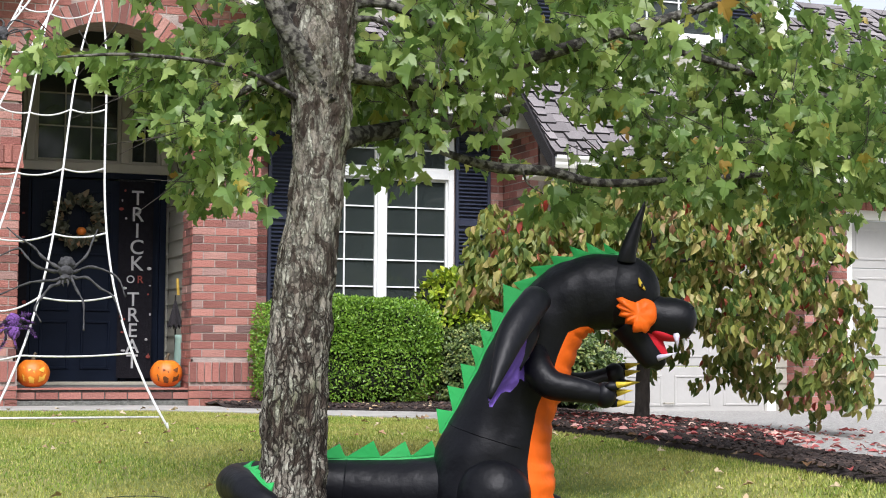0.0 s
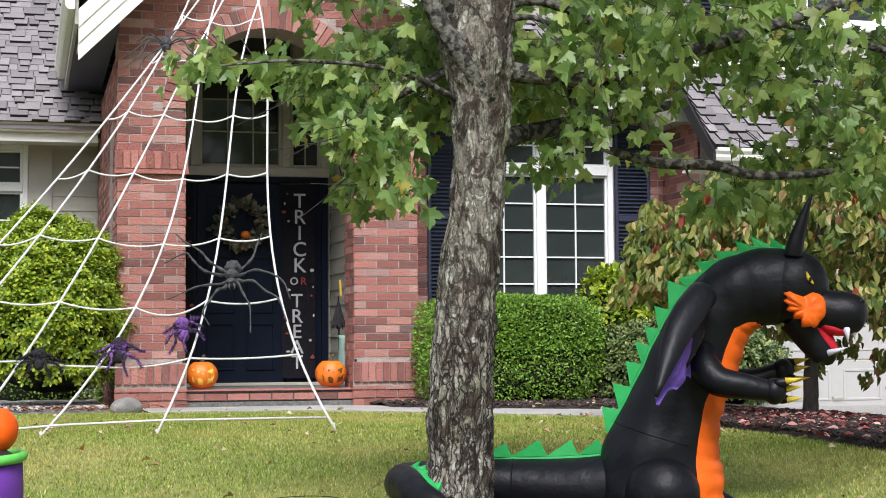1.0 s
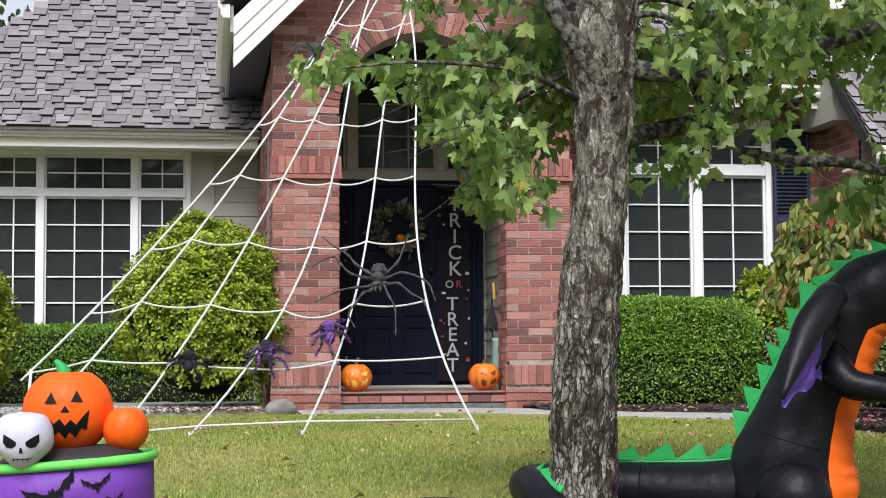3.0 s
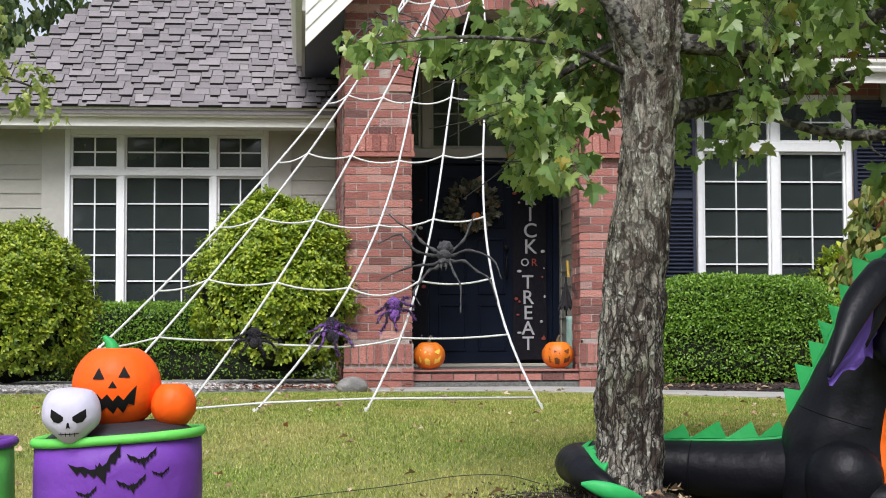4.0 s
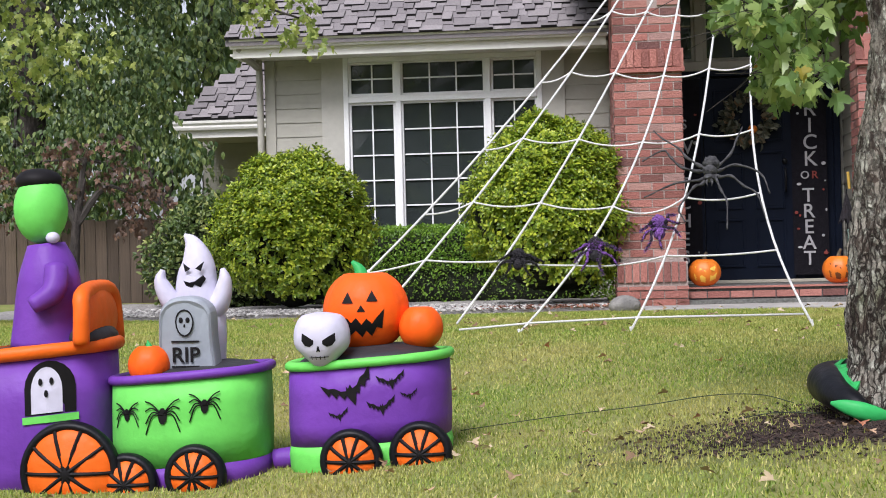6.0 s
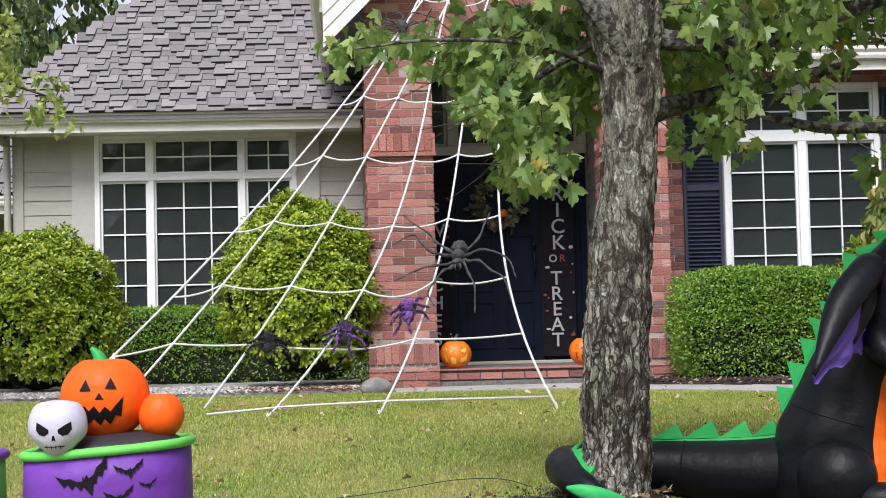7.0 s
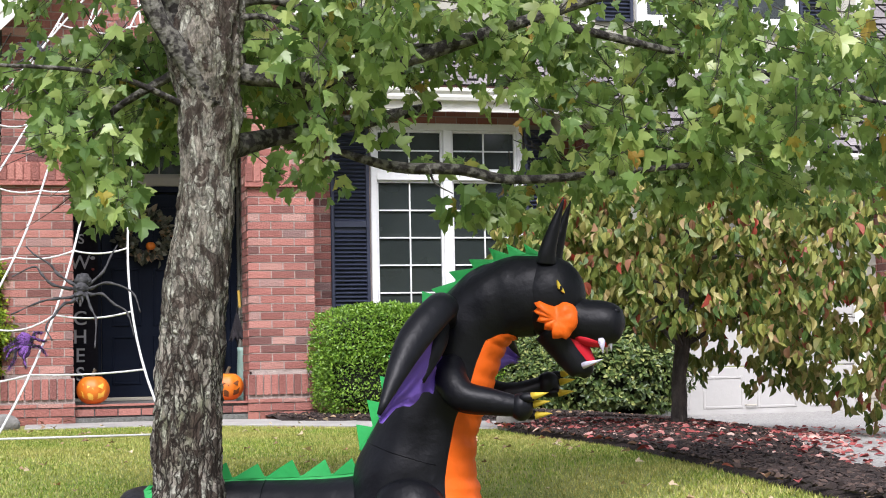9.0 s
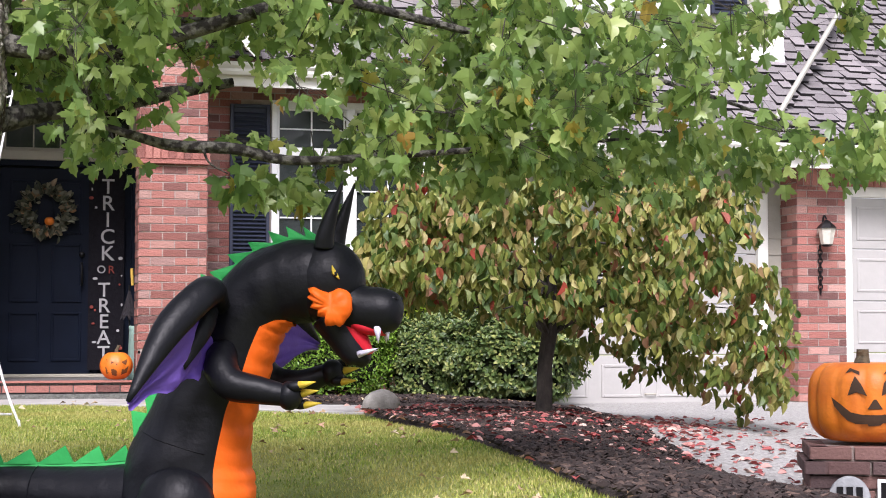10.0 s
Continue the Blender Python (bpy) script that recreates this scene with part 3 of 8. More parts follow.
boxes("window_sill", [(-4.52, -2.17, wy - 0.05, wy + 0.05, 0.90, 0.95)], M_WHITE, win_l, bevel=0.006)
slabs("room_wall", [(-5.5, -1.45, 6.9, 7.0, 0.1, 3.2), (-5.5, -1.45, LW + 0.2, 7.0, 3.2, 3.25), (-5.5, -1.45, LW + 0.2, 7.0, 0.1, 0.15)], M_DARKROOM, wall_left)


def gutter(parent, x0, x1, y, z, ends=True):
    """A profiled gutter on its fascia board, along x."""
    bm = bmesh.new()
    prof = [(0.0, 0.0), (-0.07, 0.0), (-0.085, 0.03), (-0.085, 0.055), (-0.11, 0.085), (-0.115, 0.115), (-0.105, 0.118), (-0.10, 0.09), (0.0, 0.09)]
    e0 = [bm.verts.new((x0, y + p, z + q)) for p, q in prof]
    e1 = [bm.verts.new((x1, y + p, z + q)) for p, q in prof]
    bm.faces.new(e0)
    bm.faces.new(list(reversed(e1)))
    for i in range(len(prof)):
        bm.faces.new((e0[i], e0[(i + 1) % len(prof)], e1[(i + 1) % len(prof)], e1[i]))
    bmesh.ops.recalc_face_normals(bm, faces=bm.faces)
    part("gutter", bm, M_TRIM, parent)
    slabs("fascia", [(x0 + 0.02, x1 - 0.02, y + 0.002, y + 0.04, z - 0.10, z + 0.10)], M_TRIM, parent)


SH_MESH = {}
def shingle_roof(parent, p0, du, dv, nu, nv, seed=1, own=0, w=0.18, e=0.15, drop=None):
    """Laminated shingles on a slope: from the corner p0 along the unit way du and up the unit way dv."""
    rnd = random.Random(seed)
    p0, du, dv = Vector(p0), Vector(du).normalized(), Vector(dv).normalized()
    nrm = du.cross(dv)
    if nrm.z < 0:
        nrm = -nrm
    V, F, made = [], [], 0
    for r in range(nv):
        u, tab = -rnd.uniform(0, w), False
        while u < nu * w:
            tab = not tab if rnd.random() < 0.85 else tab
            ww = w * (rnd.choice((0.75, 1.0, 1.2, 1.5)) if tab else rnd.choice((0.55, 0.8, 1.0)))
            th, dip = (rnd.uniform(0.030, 0.040), rnd.uniform(0.045, 0.065) * (r > 0)) if tab else (0.010, 0.0)
            a, b = max(u, 0) + (0.002 if r else 0.0), min(u + ww, nu * w)
            u += ww
            if b - a < 0.03 or (drop and drop(p0 + du * (a + b) / 2 + dv * (r * e))):
                continue
            v0 = r * e - dip
            t0, t1 = (0.012, 0.012) if tab and r > 0 else (0.0, 0.0)
            pts = [(a + t0, v0), (b - t1, v0), (b, (r + 1) * e + 0.05), (a, (r + 1) * e + 0.05)]
            lo = [p0 + du * x + dv * y + nrm * (0.0 if k < 2 else -0.004) for k, (x, y) in enumerate(pts)]
            hi = [q + nrm * (th if k < 2 else 0.004) for k, q in enumerate(lo)]
            faces = [(4, 5, 6, 7), (0, 1, 5, 4), (1, 2, 6, 5), (3, 0, 4, 7)]
            if made < own and r < 12:
                c = sum(hi, Vector()) / 4
                me = bpy.data.meshes.new("shingle")
                me.from_pydata([tuple(q - c) for q in lo + hi], [], faces)
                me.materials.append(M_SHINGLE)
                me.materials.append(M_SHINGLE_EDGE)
                # front and side faces carry the painted shadow line
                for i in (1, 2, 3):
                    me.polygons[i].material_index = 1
                o = new("shingle", me)
                o.parent, o.location = parent, c
                made += 1
            else:
                k = len(V)
                V += [tuple(q) for q in lo + hi]
                F += [tuple(k + i for i in f) for f in faces]
    if V:
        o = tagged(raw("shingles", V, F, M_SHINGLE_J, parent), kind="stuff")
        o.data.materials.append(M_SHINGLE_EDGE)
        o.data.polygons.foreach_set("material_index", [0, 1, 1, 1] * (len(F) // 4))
    q = [p0 - nrm * 0.012, p0 + du * nu * w - nrm * 0.012, p0 + du * nu * w + dv * (nv * e) - nrm * 0.012, p0 + dv * (nv * e) - nrm * 0.012]
    if not drop:
        raw("roof_deck", [tuple(c) for c in q] + [tuple(c - nrm * 0.05) for c in q], [(0, 1, 2, 3), (7, 6, 5, 4), (0, 4, 5, 1), (2, 6, 7, 3)], M_DARKBRICK, parent)


PITCH = radians(43)
UP = (0, math.cos(PITCH), math.sin(PITCH))
roof_left = thing("roof_left", "dark weathered shingle roof over the left wing", "roof", kind="structure")
HIPX = -5.72
shingle_roof(roof_left, (HIPX, 2.765, 3.245), (1, 0, 0), UP, 29, 46, seed=3, own=300, w=0.172, e=0.124,
             drop=lambda p: p.x < HIPX + (p.y - 2.8) * 0.95 or p.x > -0.9)
def left_deck():
    z = lambda y: 3.235 + (y - 2.80) * math.tan(PITCH)
    q = [(HIPX, 2.80), (-0.9, 2.80), (-0.9, 6.9), (HIPX + 3.9, 6.9)]
    side = [(HIPX, 2.80), (HIPX + 3.9, 6.9), (HIPX, 11.0)]
    raw("roof_deck", [(x, y, z(y)) for x, y in q] + [(x, y, z(y) - 0.06) for x, y in q], [(0, 1, 2, 3), (7, 6, 5, 4), (0, 4, 5, 1), (1, 5, 6, 2), (3, 7, 4, 0)], M_SHINGLE_J, roof_left)
    raw("roof_side", [(HIPX, 2.80, 3.235), (HIPX + 3.9, 6.9, z(6.9)), (HIPX, 11, 3.235)], [(0, 1, 2)], M_SHINGLE_J, roof_left)


left_deck()
gutter(roof_left, -5.68, -1.42, 2.90, 3.15)
slabs("soffit", [(-5.70, -1.42, 2.94, LW, 3.08, 3.105)], M_TRIM, roof_left)
slabs("frieze", [(-4.9, -1.42, LW - 0.045, LW + 0.02, 3.04, 3.08)], M_CASING, roof_left)
bm = bmesh.new()
tube(bm, smooth_path([(-5.60, 2.9, 3.22), (-5.58, 2.98, 3.10), (-5.49, 3.35, 3.0), (-5.47, 3.42, 2.85), (-5.47, 3.42, 0.2)], 5), 0.042, 8)
part("downspout", bm, M_SIDING, roof_left, smooth=True)
# low wing far left
wing = thing("wall_wing", "low beige wing with a dark shingle roof", "wall", kind="structure")
slabs("wall_core", [(-7.2, -5.43, 7.6, 7.8, 0.0, 2.55)], M_SIDING, wing)
lap_siding(wing, "y", 7.6, -7.2, -5.44, 0.1, 2.5, -1)
slabs("soffit", [(-7.1, -5.43, 5.75, 7.6, 2.44, 2.465)], M_TANTRIM, wing)
shingle_roof(wing, (-7.1, 5.6, 2.62), (1, 0, 0), UP, 10, 15, seed=7, w=0.17, e=0.132, drop=lambda p: p.x < -7.1 + (p.y - 5.6) * 0.95)
raw("roof_deck", [(-7.1, 5.62, 2.60), (-5.4, 5.62, 2.60), (-5.4, 7.3, 4.17), (-5.5, 7.3, 4.17)], [(0, 1, 2, 3)], M_SHINGLE_J, wing)
gutter(wing, -7.1, -5.44, 5.7, 2.48)

# right wing
RW = 0.61
wall_right = thing("wall_right", "red brick wall of the right wing", "wall", kind="structure")
slabs("wall_core", [(1.40, 2.12, RW, RW + 0.2, 0.1, 3.4), (3.70, 4.50, RW, RW + 0.2, 0.1, 3.4), (2.12, 3.70, RW, RW + 0.2, 0.1, 1.05), (2.12, 3.70, RW, RW + 0.2, 3.12, 3.4), (4.28, 4.46, -0.3, RW, 0.1, 3.4)], M_MORTAR, wall_right)
wall_bricks(wall_right, "x", 4.28, -0.3, RW, 0.16, 3.4, -1, seed=52)
wall_bricks(wall_right, "y", RW, 1.40, 4.50, 0.16, 3.35, -1, lambda u, z: 1.72 < u < 4.10 and 1.0 < z < 3.12, (1.0, 2.6), seed=50)
win_r = thing("window_3", "white grid window between navy shutters", "window", kind="structure")
wy = RW - 0.05
boxes("window_frame", [(2.12, 2.18, wy, wy + 0.12, 1.05, 3.12), (3.64, 3.70, wy, wy + 0.12, 1.05, 3.12), (2.18, 3.64, wy, wy + 0.12, 3.05, 3.12), (2.18, 3.64, wy, wy + 0.12, 1.05, 1.12), (2.18, 3.64, wy - 0.008, wy + 0.12, 2.54, 2.64), (2.865, 2.955, wy - 0.004, wy + 0.12, 1.12, 3.05)], M_WHITE, win_r, bevel=0.006)
for x0, x1 in ((2.18, 2.865), (2.955, 3.64)):
    sash(win_r, x0, x1, 2.64, 3.05, wy + 0.03, 2, 2, M_WHITE, 0.022, 0.014)
    sash(win_r, x0, x1, 1.12, 2.54, wy + 0.03, 2, 5, M_WHITE, 0.022, 0.014)
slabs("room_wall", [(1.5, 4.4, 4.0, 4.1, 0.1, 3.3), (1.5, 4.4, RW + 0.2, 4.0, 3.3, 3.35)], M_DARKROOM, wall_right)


def shutter():
    s = thing("shutter", "navy-blue louvred window shutter", "shutter", "shutters of the front window")
    rect_frame("shutter_frame", -0.195, 0.195, 0, 1.95, -0.02, 0.035, 0.035, M_SHUTTER, s)
    boxes("mid_rail", [(-0.16, 0.16, -0.02, 0.015, 0.95, 1.01)], M_SHUTTER, s)
    boxes("back_panel", [(-0.16, 0.16, 0.008, 0.014, 0.035, 1.915)], M_SHUTTER, s)
    slat = None
    n = 46
    for k in range(n):
        z = 0.06 + k * (1.84 / n)
        if 0.92 < z < 1.02:
            continue
        if slat is None:
            bm = bmesh.new()
            add_box(bm, -0.16, 0.16, -0.016, 0.016, -0.004, 0.004, pose(0, 0, 0, 38, 0, 0))
            slat = part("slat", bm, M_SHUTTER, s)
            slat.location = (0, -0.006, z)
        else:
            o = new("slat", slat.data)
            o.parent, o.location = s, (0, -0.006, z)
    return s


sh = shutter()
sh.matrix_basis = pose(1.905, RW - 0.04, 1.12)
copy_thing(sh, pose(3.915, RW - 0.04, 1.12))
roof_right = thing("roof_right", "dark shingle roof over the right wing", "roof", kind="structure")
slabs("soffit", [(1.42, 4.85, RW - 0.5, RW + 0.02, 3.25, 3.29)], M_TRIM, roof_right)
gutter(roof_right, 1.42, 4.9, RW - 0.52, 3.27)
shingle_roof(roof_right, (1.0, RW - 0.6, 3.42), (1, 0, 0), UP, 24, 9, seed=12, w=0.17, e=0.135)
upper = thing("wall_upper", "beige siding upper storey with white trim", "wall", kind="structure")
slabs("wall_core", [(0.5, 4.02, 1.5, 1.7, 3.4, 6.4), (4.02, 7.16, -0.30, -0.10, 3.0, 6.4), (4.02, 4.20, -0.10, 1.7, 3.0, 6.4), (6.98, 7.16, -0.10, 4.0, 3.0, 6.4)], M_SIDING, upper)
lap_siding(upper, "y", 1.5, 0.5, 4.02, 4.0, 6.3, -1)
lap_siding(upper, "y", -0.30, 4.14, 7.04, 3.72, 6.3, -1)
slabs("skirt_trim", [(4.00, 7.18, -0.345, -0.30, 3.50, 3.70)], M_WHITE, upper)
slabs("corner_board", [(7.02, 7.18, -0.335, -0.28, 3.70, 6.3)], M_TRIM, upper)
slabs("corner_board", [(4.00, 4.14, -0.335, -0.28, 3.70, 6.3)], M_TRIM, upper)
win_u = thing("window_4", "white upper-storey window between navy shutters", "window", kind="structure")
rect_frame("window_frame", 4.62, 6.36, 3.98, 5.5, -0.38, 0.09, 0.12, M_WHITE, win_u)
sash(win_u, 4.71, 6.27, 4.07, 5.41, -0.35, 4, 4, M_WHITE, 0.03, 0.014)
copy_thing(sh, pose(4.40, -0.335, 4.02))
copy_thing(sh, pose(6.58, -0.335, 4.02))

# garage wing
GY = -0.5
garage = thing("wall_garage", "beige siding and brick garage front", "wall", kind="structure")
slabs("wall_core", [(6.76, 7.04, GY, GY + 0.2, 0.05, 2.6), (4.28, 4.46, GY, GY + 0.2, 0.05, 2.6), (4.46, 6.76, GY, GY + 0.2, 2.22, 2.6), (7.04, 7.55, GY - 0.35, GY, 0.05, 2.5), (7.55, 11.5, GY - 0.28, GY, 2.26, 2.6), (10.6, 11.5, GY - 0.35, GY, 0.05, 2.5)], M_MORTAR, garage)
lap_siding(garage, "y", GY, 6.87, 7.04, 0.12, 2.5, -1)
lap_siding(garage, "y", GY, 4.28, 7.04, 2.24, 2.6, -1)
wall_bricks(garage, "y", GY - 0.35, 7.04, 7.55, 0.1, 2.26, -1, None, (0.0, 2.2), seed=60)
wall_bricks(garage, "y", GY - 0.35, 7.04, 11.5, 2.27, 2.46, -1, None, seed=61, soldier=True, bl=0.185)
wall_bricks(garage, "x", 7.04, GY - 0.35, GY, 0.1, 2.45, -1, None, seed=62)


def garage_door(name, x0, x1, y, z0, z1, label, panels):
    d = thing(name, label, "garage door", kind="structure")
    n = 4
    h = (z1 - z0) / n
    for k in range(n):
        sec = boxes("door_section", [(x0, x1, y, y + 0.05, z0 + k * h + 0.004, z0 + (k + 1) * h - 0.004)], M_GARAGE, d, bevel=0.006)
        w = (x1 - x0) / panels
        for i in range(panels):
            a, b, c, e = x0 + i * w + 0.07, x0 + (i + 1) * w - 0.07, z0 + k * h + 0.09, z0 + (k + 1) * h - 0.09
            rect_frame("panel_moulding", a, b, c, e, y - 0.008, 0.025, 0.012, M_GARAGE, d)
    boxes("door_casing", [(x0 - 0.11, x0 - 0.002, y - 0.05, y + 0.06, z0, z1 + 0.11), (x1 + 0.002, x1 + 0.11, y - 0.05, y + 0.06, z0, z1 + 0.11), (x0 - 0.002, x1 + 0.002, y - 0.05, y + 0.06, z1 + 0.004, z1 + 0.11)], M_TRIM, d, bevel=0.008)
    bm = bmesh.new()
    tube(bm, [(0.5 * (x0 + x1) - 0.05, y, z0 + 0.12), (0.5 * (x0 + x1) - 0.05, y - 0.03, z0 + 0.12), (0.5 * (x0 + x1) + 0.05, y - 0.03, z0 + 0.12), (0.5 * (x0 + x1) + 0.05, y, z0 + 0.12)], 0.008, 6)
    part("pull_handle", bm, M_TANTRIM, d)
    return d


garage_door("door_2", 4.50, 6.76, GY - 0.02, 0.13, 2.10, "closed white panelled garage door", 4)
garage_door("door_3", 7.66, 10.4, GY - 0.25, 0.13, 2.17, "closed pale garage door in a brick surround", 4)
roof_gar = thing("roof_garage", "dark scalloped shingle roof over the garage", "roof", kind="structure")
gutter(roof_gar, 4.02, 11.6, GY - 0.72, 2.50)
slabs("soffit", [(4.02, 11.6, GY - 0.70, GY, 2.46, 2.485)], M_TRIM, roof_gar)
VAL = Vector((1.67, 1.67, 1.56)).normalized()
shingle_roof(roof_gar, (4.0, GY - 0.82, 2.62), (1, 0, 0), UP, 29, 22, seed=21, w=0.175, e=0.135, drop=lambda p: p.x > 6.5 + (p.y + 1.3))
raw("roof_deck", [(4.0, GY - 0.8, 2.60), (6.5, GY - 0.8, 2.60), (9.1, 1.5, 4.73), (4.0, 1.5, 4.73)], [(0, 1, 2, 3)], M_SHINGLE_J, roof_gar)
bm = bmesh.new()
sheet(bm, [(GY - 0.80, 2.44), (-0.32, 3.345), (-0.32, 3.515), (GY - 0.80, 2.61)], 0, 0.03, Matrix(((0, 1, 0, 3.985), (1, 0, 0, 0), (0, 0, 1, 0), (0, 0, 0, 1))))
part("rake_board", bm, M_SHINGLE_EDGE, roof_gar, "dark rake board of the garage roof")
shingle_roof(roof_gar, (6.45, GY - 0.84, 2.64), (1, 0, 0), (0, math.cos(0.62), math.sin(0.62)), 43, 31, seed=22, w=0.175, e=0.142, drop=lambda p: p.x < 6.5 + (p.z - 2.6) * 1.0)
raw("roof_deck", [(6.5, GY - 0.8, 2.61), (12.5, GY - 0.8, 2.61), (12.5, 2.6, 5.0), (9.2, 2.6, 5.0)], [(0, 1, 2, 3)], M_SHINGLE_J, roof_gar)
bm = bmesh.new()
p0 = Vector((6.5, GY - 0.8, 2.68))
tube(bm, [p0, p0 + VAL * 3.2], [0.028, 0.028], 6)
part("valley_flashing", bm, M_CASING, roof_gar)

# ---- plants ----
def leaf_material(name, stops, rough=0.45, glow=0.35):
    """A leaf: its colour by the random number of the leaf, light coming through the blade."""
    m = bpy.data.materials.new(name)
    m.use_nodes = True
    nt = m.node_tree
    L, N = nt.links.new, nt.nodes.new
    b, out = nt.nodes["Principled BSDF"], nt.nodes["Material Output"]
    geo, wn, r = N("ShaderNodeNewGeometry"), N("ShaderNodeTexWhiteNoise"), N("ShaderNodeValToRGB")
    wn.noise_dimensions = "1D"
    L(geo.outputs["Random Per Island"], wn.inputs["W"])
    L(wn.outputs["Value"], r.inputs[0])
    els = r.color_ramp.elements
    els[0].position, els[0].color = stops[0][0], (*stops[0][1], 1)
    els[1].position, els[1].color = stops[-1][0], (*stops[-1][1], 1)
    for p, c in stops[1:-1]:
        els.new(p).color = (*c, 1)
    tc, n = N("ShaderNodeTexCoord"), N("ShaderNodeTexNoise")
    n.inputs["Scale"].default_value = 22
    L(tc.outputs["Object"], n.inputs[0])
    hs, mr = N("ShaderNodeHueSaturation"), N("ShaderNodeMapRange")
    mr.inputs[3].default_value, mr.inputs[4].default_value = 0.75, 1.25
    L(n.outputs["Fac"], mr.inputs[0])
    L(mr.outputs[0], hs.inputs["Value"])
    L(r.outputs[0], hs.inputs["Color"])
    b.inputs["Roughness"].default_value = rough
    L(hs.outputs[0], b.inputs["Base Color"])
    tr, mx = N("ShaderNodeBsdfTranslucent"), N("ShaderNodeMixShader")
    mx.inputs[0].default_value = glow
    L(hs.outputs[0], tr.inputs["Color"])
    L(b.outputs[0], mx.inputs[1])
    L(tr.outputs[0], mx.inputs[2])
    L(mx.outputs[0], out.inputs["Surface"])
    return m


M_MAPLE = leaf_material("maple_leaf", [(0, (0.11, 0.20, 0.053)), (0.45, (0.215, 0.33, 0.084)), (0.85, (0.35, 0.46, 0.138)), (0.965, (0.45, 0.53, 0.17)), (0.985, (0.40, 0.36, 0.06)), (1, (0.38, 0.22, 0.05))], 0.35, 0.46)
M_DOGWOOD = leaf_material("dogwood_leaf", [(0, (0.07, 0.135, 0.03)), (0.42, (0.195, 0.24, 0.048)), (0.72, (0.32, 0.325, 0.08)), (0.89, (0.46, 0.39, 0.15)), (0.96, (0.36, 0.20, 0.11)), (0.985, (0.34, 0.07, 0.04)), (1, (0.40, 0.05, 0.03))], 0.5, 0.3)
M_BUSH = leaf_material("laurel_leaf", [(0, (0.10, 0.18, 0.014)), (0.5, (0.235, 0.335, 0.022)), (1, (0.50, 0.56, 0.045))], 0.35, 0.3)
M_HEDGE = leaf_material("box_leaf", [(0, (0.09, 0.19, 0.02)), (0.5, (0.165, 0.315, 0.03)), (1, (0.27, 0.43, 0.05))], 0.4, 0.25)
M_DARKBUSH = leaf_material("variegated_leaf", [(0, (0.05, 0.09, 0.025)), (0.55, (0.10, 0.155, 0.04)), (0.85, (0.21, 0.26, 0.07)), (1, (0.36, 0.38, 0.12))], 0.4, 0.2)
M_BGLEAF = leaf_material("far_leaf", [(0, (0.035, 0.07, 0.022)), (0.5, (0.075, 0.125, 0.034)), (0.85, (0.14, 0.195, 0.05)), (1, (0.25, 0.29, 0.08))], 0.5, 0.25)
M_REDLEAF = leaf_material("red_maple_leaf", [(0, (0.06, 0.045, 0.03)), (0.6, (0.13, 0.075, 0.05)), (1, (0.22, 0.13, 0.08))], 0.5, 0.25)
M_TWIG = mat("twig", (0.060, 0.052, 0.044), 0.9, (0.035, 0.03, 0.026), 20, 0.4)
# Near-black lump inside each shrub: the depth's shade put into its colour.
M_CORE = mat("shaded_core", (0.018, 0.023, 0.010), 1.0, (0.007, 0.009, 0.005), 14, 0.8, 40)
HALF_LEAF = [(0.13, -0.05), (0.34, -0.09), (0.27, 0.06), (0.40, 0.11), (0.49, 0.24), (0.64, 0.44), (0.48, 0.43), (0.43, 0.52), (0.21, 0.44), (0.25, 0.64), (0.20, 0.78), (0.11, 0.80)]
LOBED = [(0, 0)] + HALF_LEAF + [(0, 1.0)] + [(-u, v) for u, v in reversed(HALF_LEAF)]
OVAL = [(0, 0), (0.24, 0.22), (0.30, 0.50), (0.16, 0.82), (0, 1.0), (-0.16, 0.82), (-0.30, 0.50), (-0.24, 0.22)]
LONG_OVAL = [(0, 0), (0.14, 0.12), (0.25, 0.34), (0.26, 0.56), (0.16, 0.80), (0.05, 0.93), (0, 1.0), (-0.05, 0.93), (-0.16, 0.80), (-0.26, 0.56), (-0.25, 0.34), (-0.14, 0.12)]
DIAMOND = [(0, 0), (0.30, 0.45), (0, 1.0), (-0.30, 0.45)]


def leaf_cloud(name, parent, leaves, outline, material, fold=0.12, label=""):
    """leaves: rows of (place, tip direction, face normal, length). One mesh, one island a leaf."""
    V, F = [], []
    for p, d, nrm, s in leaves:
        d = d.normalized()
        side = d.cross(nrm)
        side = side.normalized() if side.length > 1e-4 else Vector((1, 0, 0))
        nn = side.cross(d)
        k = len(V)
        for u, v in outline:
            q = p + side * (u * s) + d * (v * s) + nn * (s * (fold * abs(u) * 2 - 0.22 * v * v))
            V.append((q.x, q.y, q.z))
        n = len(outline)
        if n <= 4:
            F.append(tuple(range(k, k + n)))
        else:
            c = p + d * (0.35 * s)
            V.append((c.x, c.y, c.z))
            F += [(k + i, k + (i + 1) % n, k + n) for i in range(n)]
    ob = raw(name, V, F, material, parent, label=label)
    return ob


def rand_unit(rnd):
    z, t = rnd.uniform(-1, 1), rnd.uniform(0, 2 * math.pi)
    r = math.sqrt(1 - z * z)
    return Vector((r * math.cos(t), r * math.sin(t), z))


